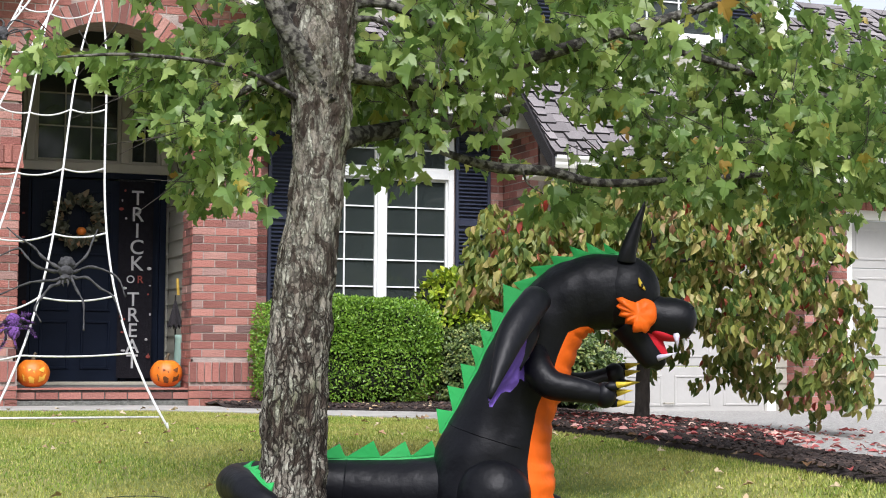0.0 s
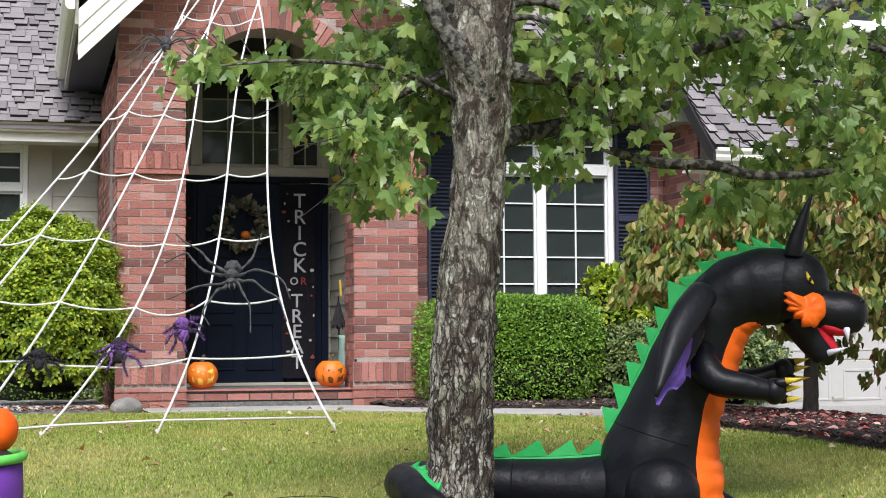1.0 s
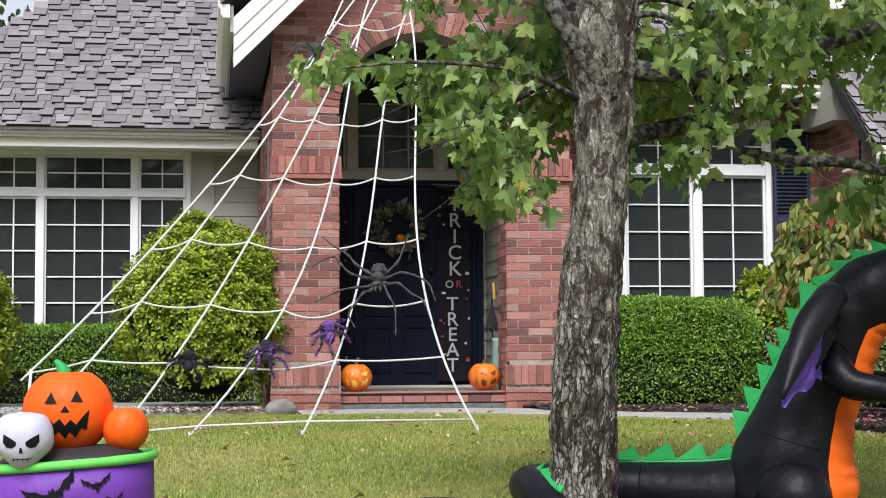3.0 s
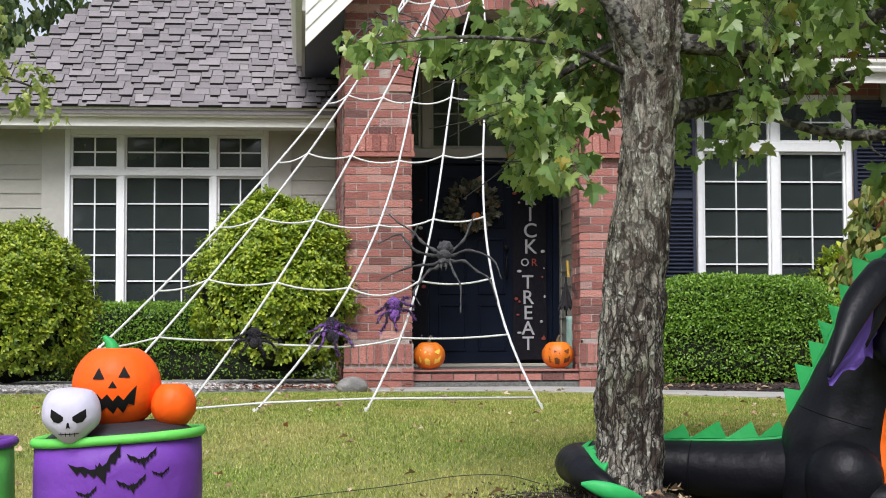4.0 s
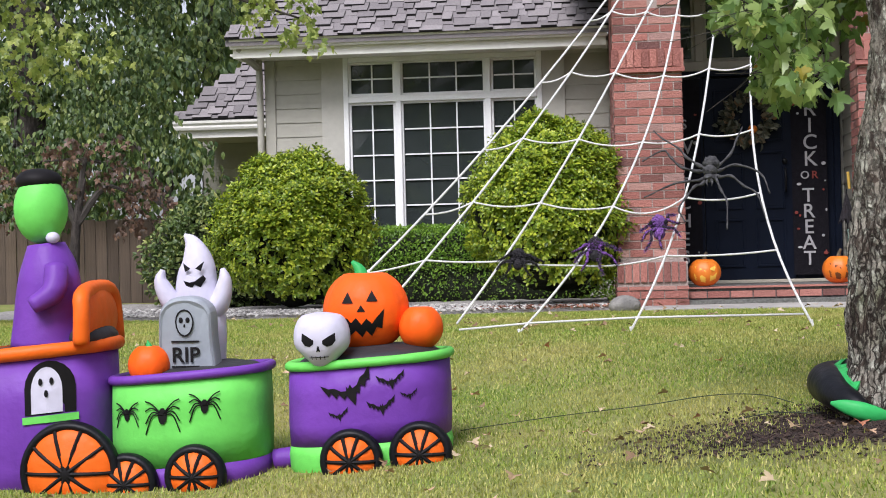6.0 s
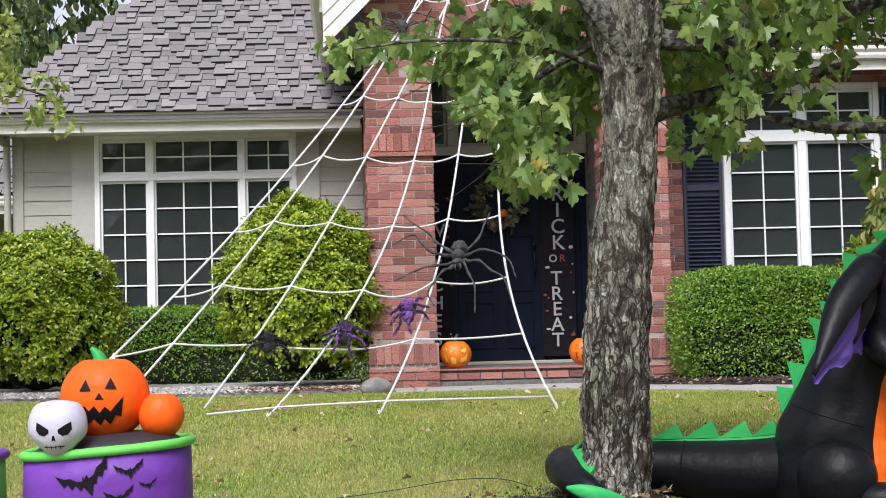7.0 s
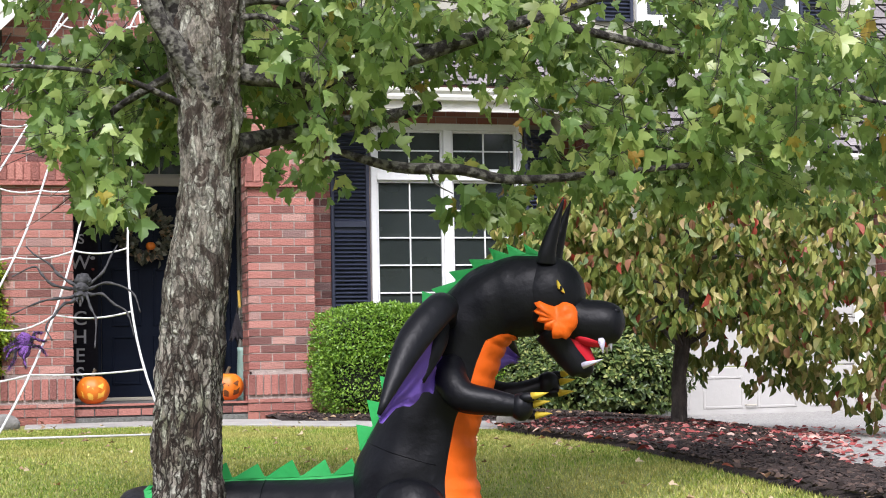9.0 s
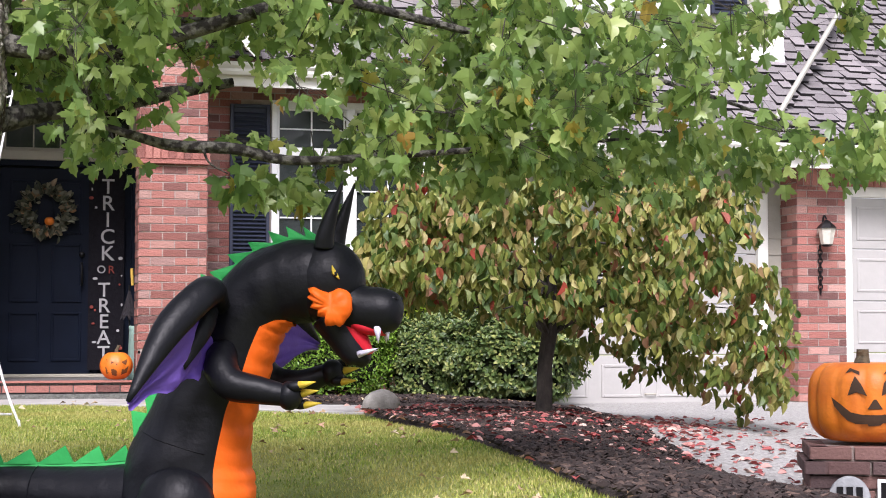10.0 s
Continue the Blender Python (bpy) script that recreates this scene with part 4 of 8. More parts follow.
def twig_leaves(rnd, p, d, n, size, droop=0.7, spread_r=0.09, turn=0.8):
    """Leaves round a short twig from p along d."""
    out = []
    for k in range(n):
        q = p + d * (k / n) + rand_unit(rnd) * rnd.uniform(0.2, 1) * spread_r
        tip = (rand_unit(rnd) * 0.75 + d.normalized() * 0.35 + Vector((0, 0, -droop))).normalized()
        nrm = (rand_unit(rnd) * turn + Vector((0, -0.25 * (turn > 0.7), 0.7))).normalized()
        out.append((q, tip, nrm, size * rnd.uniform(0.65, 1.2)))
    return out


M_BARK = bpy.data.materials.new("maple_bark")
M_DARKBARK = mat("dark_bark", (0.055, 0.045, 0.038), 0.95, (0.018, 0.015, 0.013), 24, 1.0, 40, stretch=(1, 1, 0.4), fine=0.3, detail=6)
M_LIMB = mat("limb_bark", (0.13, 0.125, 0.105), 0.95, (0.020, 0.017, 0.015), 30, 1.0, 40, fine=0.35, detail=6)


def bark(m):
    """Grey plated bark: long dark furrows, brown scars where plates have come off, pale lichen and a little moss."""
    m.use_nodes = True
    nt = m.node_tree
    L, N = nt.links.new, nt.nodes.new
    b = nt.nodes["Principled BSDF"]
    b.inputs["Roughness"].default_value, b.inputs["Specular IOR Level"].default_value = 0.95, 0.15
    tc = N("ShaderNodeTexCoord")

    def field(scale, detail, stretch, lo, hi, warp=0.0, rough=0.6):
        mp, nz, r = N("ShaderNodeMapping"), N("ShaderNodeTexNoise"), N("ShaderNodeMapRange")
        mp.inputs["Scale"].default_value = stretch
        L(tc.outputs["Object"], mp.inputs[0])
        nz.inputs["Scale"].default_value, nz.inputs["Detail"].default_value = scale, detail
        nz.inputs["Roughness"].default_value, nz.inputs["Distortion"].default_value = rough, warp
        L(mp.outputs[0], nz.inputs[0])
        r.inputs[1].default_value, r.inputs[2].default_value = lo, hi
        L(nz.outputs["Fac"], r.inputs[0])
        return r.outputs[0]

    def blend(fac, a, c):
        mx = N("ShaderNodeMix")
        mx.data_type = "RGBA"
        if isinstance(fac, float):
            mx.inputs[0].default_value = fac
        else:
            L(fac, mx.inputs[0])
        for k, v in ((6, a), (7, c)):
            if isinstance(v, tuple):
                mx.inputs[k].default_value = (*v, 1)
            else:
                L(v, mx.inputs[k])
        return mx.outputs[2]

    def mul(a, c):
        q = N("ShaderNodeMath")
        q.operation = "MULTIPLY"
        L(a, q.inputs[0])
        if isinstance(c, float):
            q.inputs[1].default_value = c
        else:
            L(c, q.inputs[1])
        return q.outputs[0]

    # cracks between the plates: edges of stretched, warped cells
    wz, add = N("ShaderNodeTexNoise"), N("ShaderNodeMix")
    mp, vo, cr = N("ShaderNodeMapping"), N("ShaderNodeTexVoronoi"), N("ShaderNodeMapRange")
    wz.inputs["Scale"].default_value, wz.inputs["Detail"].default_value = 16, 4
    L(tc.outputs["Object"], wz.inputs[0])
    add.data_type, add.blend_type = "RGBA", "ADD"
    add.inputs[0].default_value = 0.055
    L(tc.outputs["Object"], add.inputs[6])
    L(wz.outputs["Color"], add.inputs[7])
    mp.inputs["Scale"].default_value = (1, 1, 0.17)
    L(add.outputs[2], mp.inputs[0])
    vo.feature = "DISTANCE_TO_EDGE"
    vo.inputs["Scale"].default_value = 38
    L(mp.outputs[0], vo.inputs["Vector"])
    cr.inputs[1].default_value, cr.inputs[2].default_value, cr.inputs[3].default_value, cr.inputs[4].default_value = 0.03, 0.11, 1.0, 0.0
    L(vo.outputs["Distance"], cr.inputs[0])
    # plates stand out most on the old lower bole
    sep, old_wood = N("ShaderNodeSeparateXYZ"), N("ShaderNodeMapRange")
    L(tc.outputs["Object"], sep.inputs[0])
    L(sep.outputs[2], old_wood.inputs[0])
    old_wood.inputs[1].default_value, old_wood.inputs[2].default_value, old_wood.inputs[3].default_value, old_wood.inputs[4].default_value = 0.75, 1.7, 1.0, 0.38
    crack = mul(cr.outputs[0], old_wood.outputs[0])
    scar = field(15, 8, (1, 1, 0.55), 0.515, 0.55, 0.8, 0.68)
    furrow = field(40, 6, (1, 1, 0.13), 0.51, 0.59, 0.5)
    crust = field(24, 9, (1, 1, 0.6), 0.49, 0.535, 0.4, 0.74)
    tone = field(7, 5, (1, 1, 0.6), 0.30, 0.70)
    grain = field(140, 3, (1, 1, 0.6), 0.25, 0.75)
    col = blend(tone, (0.185, 0.165, 0.135), (0.34, 0.315, 0.265))
    col = blend(mul(crust, 0.75), col, (0.46, 0.46, 0.385))
    col = blend(mul(field(5, 5, (1, 1, 0.4), 0.56, 0.68), 0.55), col, (0.105, 0.135, 0.055))
    col = blend(mul(furrow, 0.65), col, (0.050, 0.040, 0.032))
    col = blend(mul(scar, 0.88), col, (0.040, 0.027, 0.021))
    col = blend(mul(crack, 0.95), col, (0.016, 0.012, 0.010))
    hs, gr = N("ShaderNodeHueSaturation"), N("ShaderNodeMapRange")
    gr.inputs[3].default_value, gr.inputs[4].default_value = 0.70, 1.30
    L(grain, gr.inputs[0])
    L(gr.outputs[0], hs.inputs["Value"])
    L(col, hs.inputs["Color"])
    L(hs.outputs[0], b.inputs["Base Color"])
    hgt = blend(mul(crack, 1.0), blend(0.35, crust, grain), (0.0, 0.0, 0.0))
    hgt = blend(mul(scar, 0.6), hgt, (0.1, 0.1, 0.1))
    bp = N("ShaderNodeBump")
    bp.inputs["Strength"].default_value, bp.inputs["Distance"].default_value = 1.0, 0.012
    L(hgt, bp.inputs["Height"])
    L(bp.outputs[0], b.inputs["Normal"])


bark(M_BARK)
BARK_RAMP = [q for q in M_LIMB.node_tree.nodes if q.type == "VALTORGB"][0].color_ramp.elements
BARK_RAMP[0].position, BARK_RAMP[1].position = 0.45, 0.56


def bark_tube(parent, path, radii, name, sides=64, rough_amp=0.11, n=10, label="", material=None):
    """A trunk or limb with furrowed, knobbly bark."""
    pr = smooth_path([(*p, r) for p, r in zip(path, radii)], n)
    bm = bmesh.new()
    rings = tube(bm, [q[:3] for q in pr], [q[3] for q in pr], sides)
    for ring, q in zip(rings, pr):
        c = Vector(q[:3])
        for v in ring:
            d = v.co - c
            a = noise.noise(Vector((v.co.x * 36, v.co.y * 36, v.co.z * 9))) + 0.6 * noise.noise(v.co * 60)
            low = noise.noise(v.co * 5)
            v.co = c + d * (1 + rough_amp * a + 0.10 * low)
    return part(name, bm, material or M_BARK, parent, label, True)


def maple():
    rnd = random.Random(5)
    t = thing("tree", "maple tree with lichen-grey bark and green lobed leaves", "tree", at=(0, 0, 0))
    Y = -8.80
    bark_tube(t, [(-0.53, Y, 0.0), (-0.525, Y, 0.12), (-0.515, Y, 0.5), (-0.49, Y, 0.95), (-0.44, Y, 1.4), (-0.42, Y, 1.75), (-0.43, Y, 2.0), (-0.40, Y + 0.02, 2.4), (-0.33, Y + 0.05, 3.2), (-0.3, Y + 0.1, 4.6)],
              [0.19, 0.142, 0.128, 0.124, 0.108, 0.118, 0.145, 0.115, 0.085, 0.03], "trunk", sides=110, n=26)
    limbs = [([(-0.41, Y - 0.07, 1.76), (-0.49, Y - 0.09, 1.89), (-0.57, Y - 0.09, 2.0), (-0.64, Y - 0.08, 2.13), (-0.76, Y - 0.05, 2.5), (-0.9, Y, 3.1)], [0.05, 0.045, 0.042, 0.04, 0.035, 0.02]),
             ([(-0.50, Y + 0.02, 1.95), (-0.58, Y + 0.02, 2.25), (-0.62, Y, 2.8), (-0.7, Y, 3.6)], [0.075, 0.07, 0.055, 0.03]),
             ([(-0.36, Y, 1.90), (-0.15, Y - 0.05, 1.87), (0.05, Y - 0.08, 1.86), (0.26, Y - 0.1, 1.92), (0.85, Y - 0.15, 2.12), (1.5, Y - 0.2, 2.34)], [0.05, 0.038, 0.034, 0.03, 0.024, 0.014]),
             ([(-0.36, Y, 2.15), (-0.23, Y - 0.02, 2.19), (-0.08, Y - 0.03, 2.165), (0.09, Y - 0.03, 2.09), (0.27, Y - 0.03, 2.02), (0.48, Y - 0.05, 2.02)], [0.030, 0.022, 0.019, 0.017, 0.014, 0.007]),
             ([(-0.34, Y - 0.04, 2.10), (-0.22, Y - 0.06, 2.11), (-0.10, Y - 0.07, 2.065), (0.04, Y - 0.08, 2.0), (0.17, Y - 0.08, 1.98), (0.40, Y - 0.08, 1.99)], [0.016, 0.012, 0.010, 0.009, 0.008, 0.005]),
             ([(0.02, Y - 0.07, 2.13), (-0.02, Y - 0.08, 2.06), (-0.03, Y - 0.08, 2.0)], [0.007, 0.005, 0.003]),
             ([(0.10, Y - 0.08, 1.87), (0.085, Y - 0.08, 1.80), (0.10, Y - 0.08, 1.73)], [0.007, 0.005, 0.003]),
             ([(0.42, Y - 0.10, 1.53), (0.45, Y - 0.10, 1.46), (0.52, Y - 0.10, 1.42)], [0.006, 0.004, 0.002]),
             ([(-0.38, Y + 0.05, 1.60), (-0.15, Y + 0.25, 1.68), (0.2, Y + 0.35, 1.76), (0.6, Y + 0.4, 1.85)], [0.05, 0.04, 0.034, 0.02]),
             ([(0.06, Y + 0.0, 1.60), (0.3, Y - 0.05, 1.53), (0.55, Y - 0.1, 1.515), (0.8, Y - 0.12, 1.475), (1.4, Y - 0.1, 1.53), (2.2, Y, 1.62)], [0.012, 0.022, 0.022, 0.018, 0.013, 0.006]),
             ([(-0.05, Y + 0.02, 1.86), (0.0, Y, 1.72), (0.06, Y, 1.60)], [0.018, 0.015, 0.012]),
             ([(-0.48, Y, 1.75), (-0.8, Y - 0.15, 1.85), (-1.2, Y - 0.25, 1.86), (-1.5, Y - 0.2, 1.84)], [0.014, 0.010, 0.007, 0.004]),
             ([(-0.55, Y + 0.05, 1.9), (-0.8, Y + 0.2, 1.75), (-0.95, Y + 0.2, 1.5)], [0.02, 0.012, 0.006]),
             ([(0.85, Y - 0.15, 2.12), (1.6, Y - 0.05, 2.0), (2.4, Y, 1.85), (3.1, Y + 0.1, 1.68)], [0.02, 0.015, 0.01, 0.005])]
    for p, r in limbs:
        bark_tube(t, p, r, "limb", sides=12, n=7, material=M_LIMB)
    bm = bmesh.new()
    blob(bm, (-0.425, Y - 0.115, 1.93), (0.035, 0.02, 0.035), 14, 8)
    part("knot", bm, mat("cut_wood", (0.10, 0.055, 0.035), 0.9, (0.03, 0.02, 0.016), 40, 0.6, 60), t, "brown knot of a cut branch", True)

    def low(x):
        pts = [(-2.2, 1.84), (-1.75, 1.80), (-1.30, 1.86), (-1.12, 1.76), (-0.98, 1.42), (-0.85, 1.27), (-0.68, 1.26), (-0.60, 1.50), (-0.35, 1.66), (0.0, 1.52), (0.3, 1.45), (0.6, 1.46), (0.95, 1.42), (1.6, 1.45), (2.4, 1.42), (3.0, 1.46), (3.5, 1.58)]
        return float(np.interp(x, [p[0] for p in pts], [p[1] for p in pts]))

    leaves, tw = [], bmesh.new()
    made = 0
    while made < 450:
        x, y = rnd.uniform(-1.50, 3.5), Y + rnd.gauss(0, 0.55)
        if x < -0.4:
            y = Y + rnd.uniform(-0.3, 0.75)
        z = low(x) + 0.10 + abs(rnd.gauss(0, 0.62))
        if z > 3.3 or abs(y - Y) > 1.35:
            continue
        if x > 2.3 and 1.70 < z < 1.98 and rnd.random() < 0.92:
            continue
        if x > 2.85 and z > 1.85:
            continue
        if 0.12 < x < 1.1 and z < 1.98 and rnd.random() < 0.84:
            continue
        if abs(x + 0.47) < 0.24 and y < Y + 0.1 and z < 2.35:
            continue
        if noise.noise(Vector((x * 1.7, y * 1.7, z * 2.2))) < -0.10:
            continue
        if x < -1.02 and (rnd.random() < 0.62 or z > 2.25):
            continue
        made += 1
        d = Vector((rnd.uniform(-0.25, 0.25) + 0.10 * (1 if x > -0.4 else -1), rnd.uniform(-0.2, 0.2), rnd.uniform(-0.20, 0.06)))
        p = Vector((x, y, z))
        for q in twig_leaves(rnd, p, d, rnd.randint(12, 17), 0.076, 1.05, 0.13, 0.85):
            if q[0].z > low(q[0].x) - (0.02 if x > -0.58 else -0.04) and (q[0].x > -1.08 or q[0].z > 1.84):
                leaves.append(q)
                tube(tw, [p + d * 0.5, q[0].lerp(p + d * 0.5, 0.4) + Vector((0, 0, 0.012)), q[0]], [0.0011, 0.0009, 0.0008], 3, False)
        tube(tw, [p - d * 0.3 + Vector((0, 0, 0.03)), p + d * 0.4, p + d], [0.0026, 0.002, 0.001], 4, False)
    # a spray that hangs below the long limb
    for k in range(9):
        p = Vector((rnd.uniform(0.52, 0.86), Y + rnd.uniform(-0.12, 0.15), rnd.uniform(1.34, 1.46)))
        leaves += twig_leaves(rnd, p, Vector((0.1, 0, -0.06)), 7, 0.088, 0.95, 0.07, 0.75)
    # the low outer limb, in full leaf to its end
    for k in range(30):
        x = rnd.uniform(2.15, 3.5)
        p = Vector((x, Y + rnd.uniform(-0.25, 0.3), 1.58 + 0.05 * (x - 2.2) + rnd.uniform(-0.08, 0.08)))
        leaves += twig_leaves(rnd, p, Vector((0.14, 0, -0.03)), 10, 0.076, 1.0, 0.10, 0.85)
    # Unseen upper crown of sparse large leaves, added to shade the boughs below.
    for k in range(34):
        a, r = rnd.uniform(0, 2 * math.pi), rnd.uniform(0.2, 2.2)
        p = Vector((0.5 + r * 1.2 * math.cos(a), Y + r * 0.7 * math.sin(a), rnd.uniform(3.1, 5.0)))
        leaves += twig_leaves(rnd, p, Vector((0.2, 0.1, 0.1)), 10, 0.13, 0.4, 0.2)
    tagged(part("twigwork", tw, M_TWIG, t), kind="stuff")
    tagged(leaf_cloud("crown", t, leaves, LOBED, M_MAPLE, 0.34), kind="stuff")


maple()


def dogwood():
    rnd = random.Random(9)
    t = thing("tree", "small dogwood with drooping green leaves turning red", "tree")
    X, Y = 3.2, -4.65
    bark_tube(t, [(X - 0.03, Y, 0.15), (X - 0.01, Y, 0.3), (X, Y, 0.6), (X + 0.03, Y, 0.85), (X + 0.05, Y, 1.2), (X + 0.1, Y, 1.7)], [0.085, 0.06, 0.05, 0.05, 0.035, 0.015], "trunk", sides=20, material=M_DARKBARK)
    M_DW = bpy.data.materials["twig"]
    for k in range(14):
        a = 2 * math.pi * k / 14 + rnd.uniform(-0.2, 0.2)
        r = rnd.uniform(0.7, 1.3)
        z0 = rnd.uniform(0.75, 1.25)
        sx = 1.45 if math.cos(a) > 0 else 0.95
        bm = bmesh.new()
        q = smooth_path([(X + 0.03, Y, z0), (X + 0.4 * r * sx * math.cos(a), Y + 0.35 * r * math.sin(a), z0 + 0.22), (X + r * sx * math.cos(a), Y + 0.85 * r * math.sin(a), z0 + 0.18)], 5)
        tube(bm, q, list(np.linspace(0.022, 0.004, len(q))), 6)
        part("limb", bm, M_TWIG, t)
    leaves, made = [], 0
    while made < 1120:
        x, y = rnd.uniform(X - 1.3, X + 1.60), Y + rnd.uniform(-1.1, 1.1)
        rx = (x - X) / (1.60 if x > X else 1.3)
        rr = abs(rx) ** 3.5 + abs((y - Y) / 1.1) ** 2.5
        if rr > 1:
            continue
        top = 0.95 + 1.12 * math.sqrt(1 - rr) ** 0.7 - 0.12 * max(0, x - X - 0.9)
        bot = float(np.interp(x, [X - 1.3, X - 0.6, X, X + 0.5, X + 1.0, X + 1.45, X + 2.05], [1.12, 1.0, 0.90, 0.68, 0.50, 0.28, 0.60])) + 0.1 * rnd.random()
        z = bot + (top - bot) * rnd.random() ** 0.8
        if noise.noise(Vector((x * 2.3, y * 2.3, z * 2.6))) < -0.25:
            continue
        made += 1
        p = Vector((x, y, z))
        d = Vector((rnd.uniform(-0.12, 0.12), rnd.uniform(-0.12, 0.12), rnd.uniform(-0.08, 0.05)))
        for q in twig_leaves(rnd, p, d, rnd.randint(9, 12), 0.086, 1.35, 0.08):
            leaves.append(q)
    tagged(leaf_cloud("crown", t, leaves, LONG_OVAL, M_DOGWOOD, 0.62), kind="stuff")


dogwood()


def bush(name, label, c, r, n, size, material, outline, seed, group="", lump=0.16, square=2.0, tufts=False):
    """A clipped shrub: a near-black core painting the shade inside, with leaves all over its lumpy outside. square: 2
    round, more is boxier.
    """
    rnd = random.Random(seed)
    t = thing(name, label, "shrub" if name != "hedge" else "hedge", group)
    c = Vector(c)

    def surf(d):
        k = (abs(d.x) ** square + abs(d.y) ** square + abs(d.z) ** square) ** (-1 / square)
        s = k * (1 + lump * noise.noise(Vector((d.x * 2.2 + seed, d.y * 2.2, d.z * 2.2))) + 0.5 * lump * noise.noise(d * 6 + Vector((seed, 0, 0))))
        return Vector((d.x * r[0] * s, d.y * r[1] * s, d.z * r[2] * s))

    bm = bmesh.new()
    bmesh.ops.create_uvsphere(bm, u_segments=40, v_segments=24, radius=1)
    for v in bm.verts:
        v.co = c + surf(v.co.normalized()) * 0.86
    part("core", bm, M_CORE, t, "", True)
    leaves = []
    if tufts:
        # shoots that end in rosettes of leaves, with gaps between them
        for k in range(n // 7):
            d = rand_unit(rnd)
            if d.z < -0.75 or d.y > 0.55:
                d = Vector((d.x, -abs(d.y), abs(d.z)))
            s = surf(d)
            nrm = Vector((s.x / r[0] ** 2, s.y / r[1] ** 2, s.z / r[2] ** 2)).normalized()
            axis = (nrm + rand_unit(rnd) * 0.35 + Vector((0, 0, 0.55))).normalized()
            p = c + s * (rnd.uniform(0.88, 1.0) + 0.09 * noise.noise(d * 11 + Vector((seed, 3, 0))))
            sz = size * rnd.uniform(0.75, 1.25)
            a0 = axis.orthogonal().normalized()
            b0 = axis.cross(a0)
            turn = rnd.uniform(0, 6.283)
            for q in range(7):
                a = turn + q * 2.4
                out = a0 * math.cos(a) + b0 * math.sin(a)
                lift = 0.25 + 0.16 * q
                leaves.append((p + axis * (0.010 * q) + out * 0.006, out + axis * lift, axis - out * lift * 0.6 + rand_unit(rnd) * 0.15, sz * (1.0 - 0.07 * q)))
        n = n // 7
    for k in range(n):
        d = rand_unit(rnd)
        if d.z < -0.75 or d.y > 0.55:
            d = Vector((d.x, -abs(d.y), abs(d.z)))
        s = surf(d)
        p = c + s * rnd.uniform(0.84, 1.03)
        nrm = Vector((s.x / r[0] ** 2, s.y / r[1] ** 2, s.z / r[2] ** 2)).normalized()
        tip = (nrm * 0.7 + rand_unit(rnd) * 0.8 + Vector((0, 0, 0.25))).normalized()
        leaves.append((p, tip, (nrm * 0.6 + rand_unit(rnd) * 0.7 + Vector((0, 0, 0.4))).normalized(), size * rnd.uniform(0.6, 1.25)))
    tagged(leaf_cloud("foliage", t, leaves, outline, material, 0.15), kind="stuff")
    return t


bush("shrub", "rounded yellow-green shrub in the pebble bed", (-4.52, 0.4, 0.98), (0.74, 0.72, 0.76), 17000, 0.058, M_BUSH, OVAL, 11, "rounded shrubs", tufts=True)
bush("shrub", "rounded yellow-green shrub beside the brick pier", (-2.02, 0.0, 1.13), (0.76, 0.75, 0.84), 18000, 0.058, M_BUSH, OVAL, 12, "rounded shrubs", tufts=True)
bush("shrub", "loose yellow-green shrub below the window shutter", (3.35, -0.35, 1.0), (0.42, 0.35, 0.55), 1500, 0.075, M_BUSH, OVAL, 13)
bush("shrub", "dark green shrub with yellow-edged leaves", (4.05, -1.0, 0.62), (0.70, 0.55, 0.50), 7500, 0.066, M_DARKBUSH, OVAL, 14, tufts=True)
bush("shrub", "dark green shrub filling the bed beside the hedge", (3.42, -0.75, 0.55), (0.44, 0.36, 0.44), 5200, 0.05, M_DARKBUSH, OVAL, 18, tufts=True)
bush("hedge", "clipped box hedge below the shuttered window", (2.18, -0.60, 0.74), (0.84, 0.48, 0.50), 26000, 0.032, M_HEDGE, DIAMOND, 15, lump=0.06, square=5)
bush("hedge", "clipped low hedge below the three-part window", (-3.3, 2.2, 0.60), (1.95, 0.4, 0.46), 20000, 0.036, M_HEDGE, DIAMOND, 16, lump=0.06, square=5)
bush("shrub", "dark green shrub by the fence", (-5.6, 1.6, 0.7), (0.75, 0.6, 0.72), 5000, 0.06, M_DARKBUSH, OVAL, 17)


def side_tree(name, label, trunk, clumps, n, size, material, outline, seed, droop=0.6):
    rnd = random.Random(seed)
    t = thing(name, label, "tree")
    p, r = trunk
    bark_tube(t, p, r, "trunk", sides=16, n=6, material=M_DARKBARK)
    leaves = []
    for c, rr in clumps:
        c = Vector(c)
        bm = bmesh.new()
        q = smooth_path([p[-2], tuple((Vector(p[-2]) + c) / 2 + Vector((0, 0, 0.25))), tuple(c)], 4)
        tube(bm, q, list(np.linspace(0.05, 0.008, len(q))), 6)
        part("limb", bm, M_TWIG, t)
        for k in range(max(14, int(n * min(1.0, rr[0] * rr[2] / 0.3)))):
            d = rand_unit(rnd) * rnd.random() ** 0.45
            q = c + Vector((d.x * rr[0], d.y * rr[1], d.z * rr[2]))
            if noise.noise(q * 1.6) < -0.2:
                continue
            leaves += twig_leaves(rnd, q, Vector((rnd.uniform(-0.2, 0.2), rnd.uniform(-0.2, 0.2), -0.15)), 7, size, droop, size * 1.2)
    tagged(leaf_cloud("crown", t, leaves, outline, material), kind="stuff")


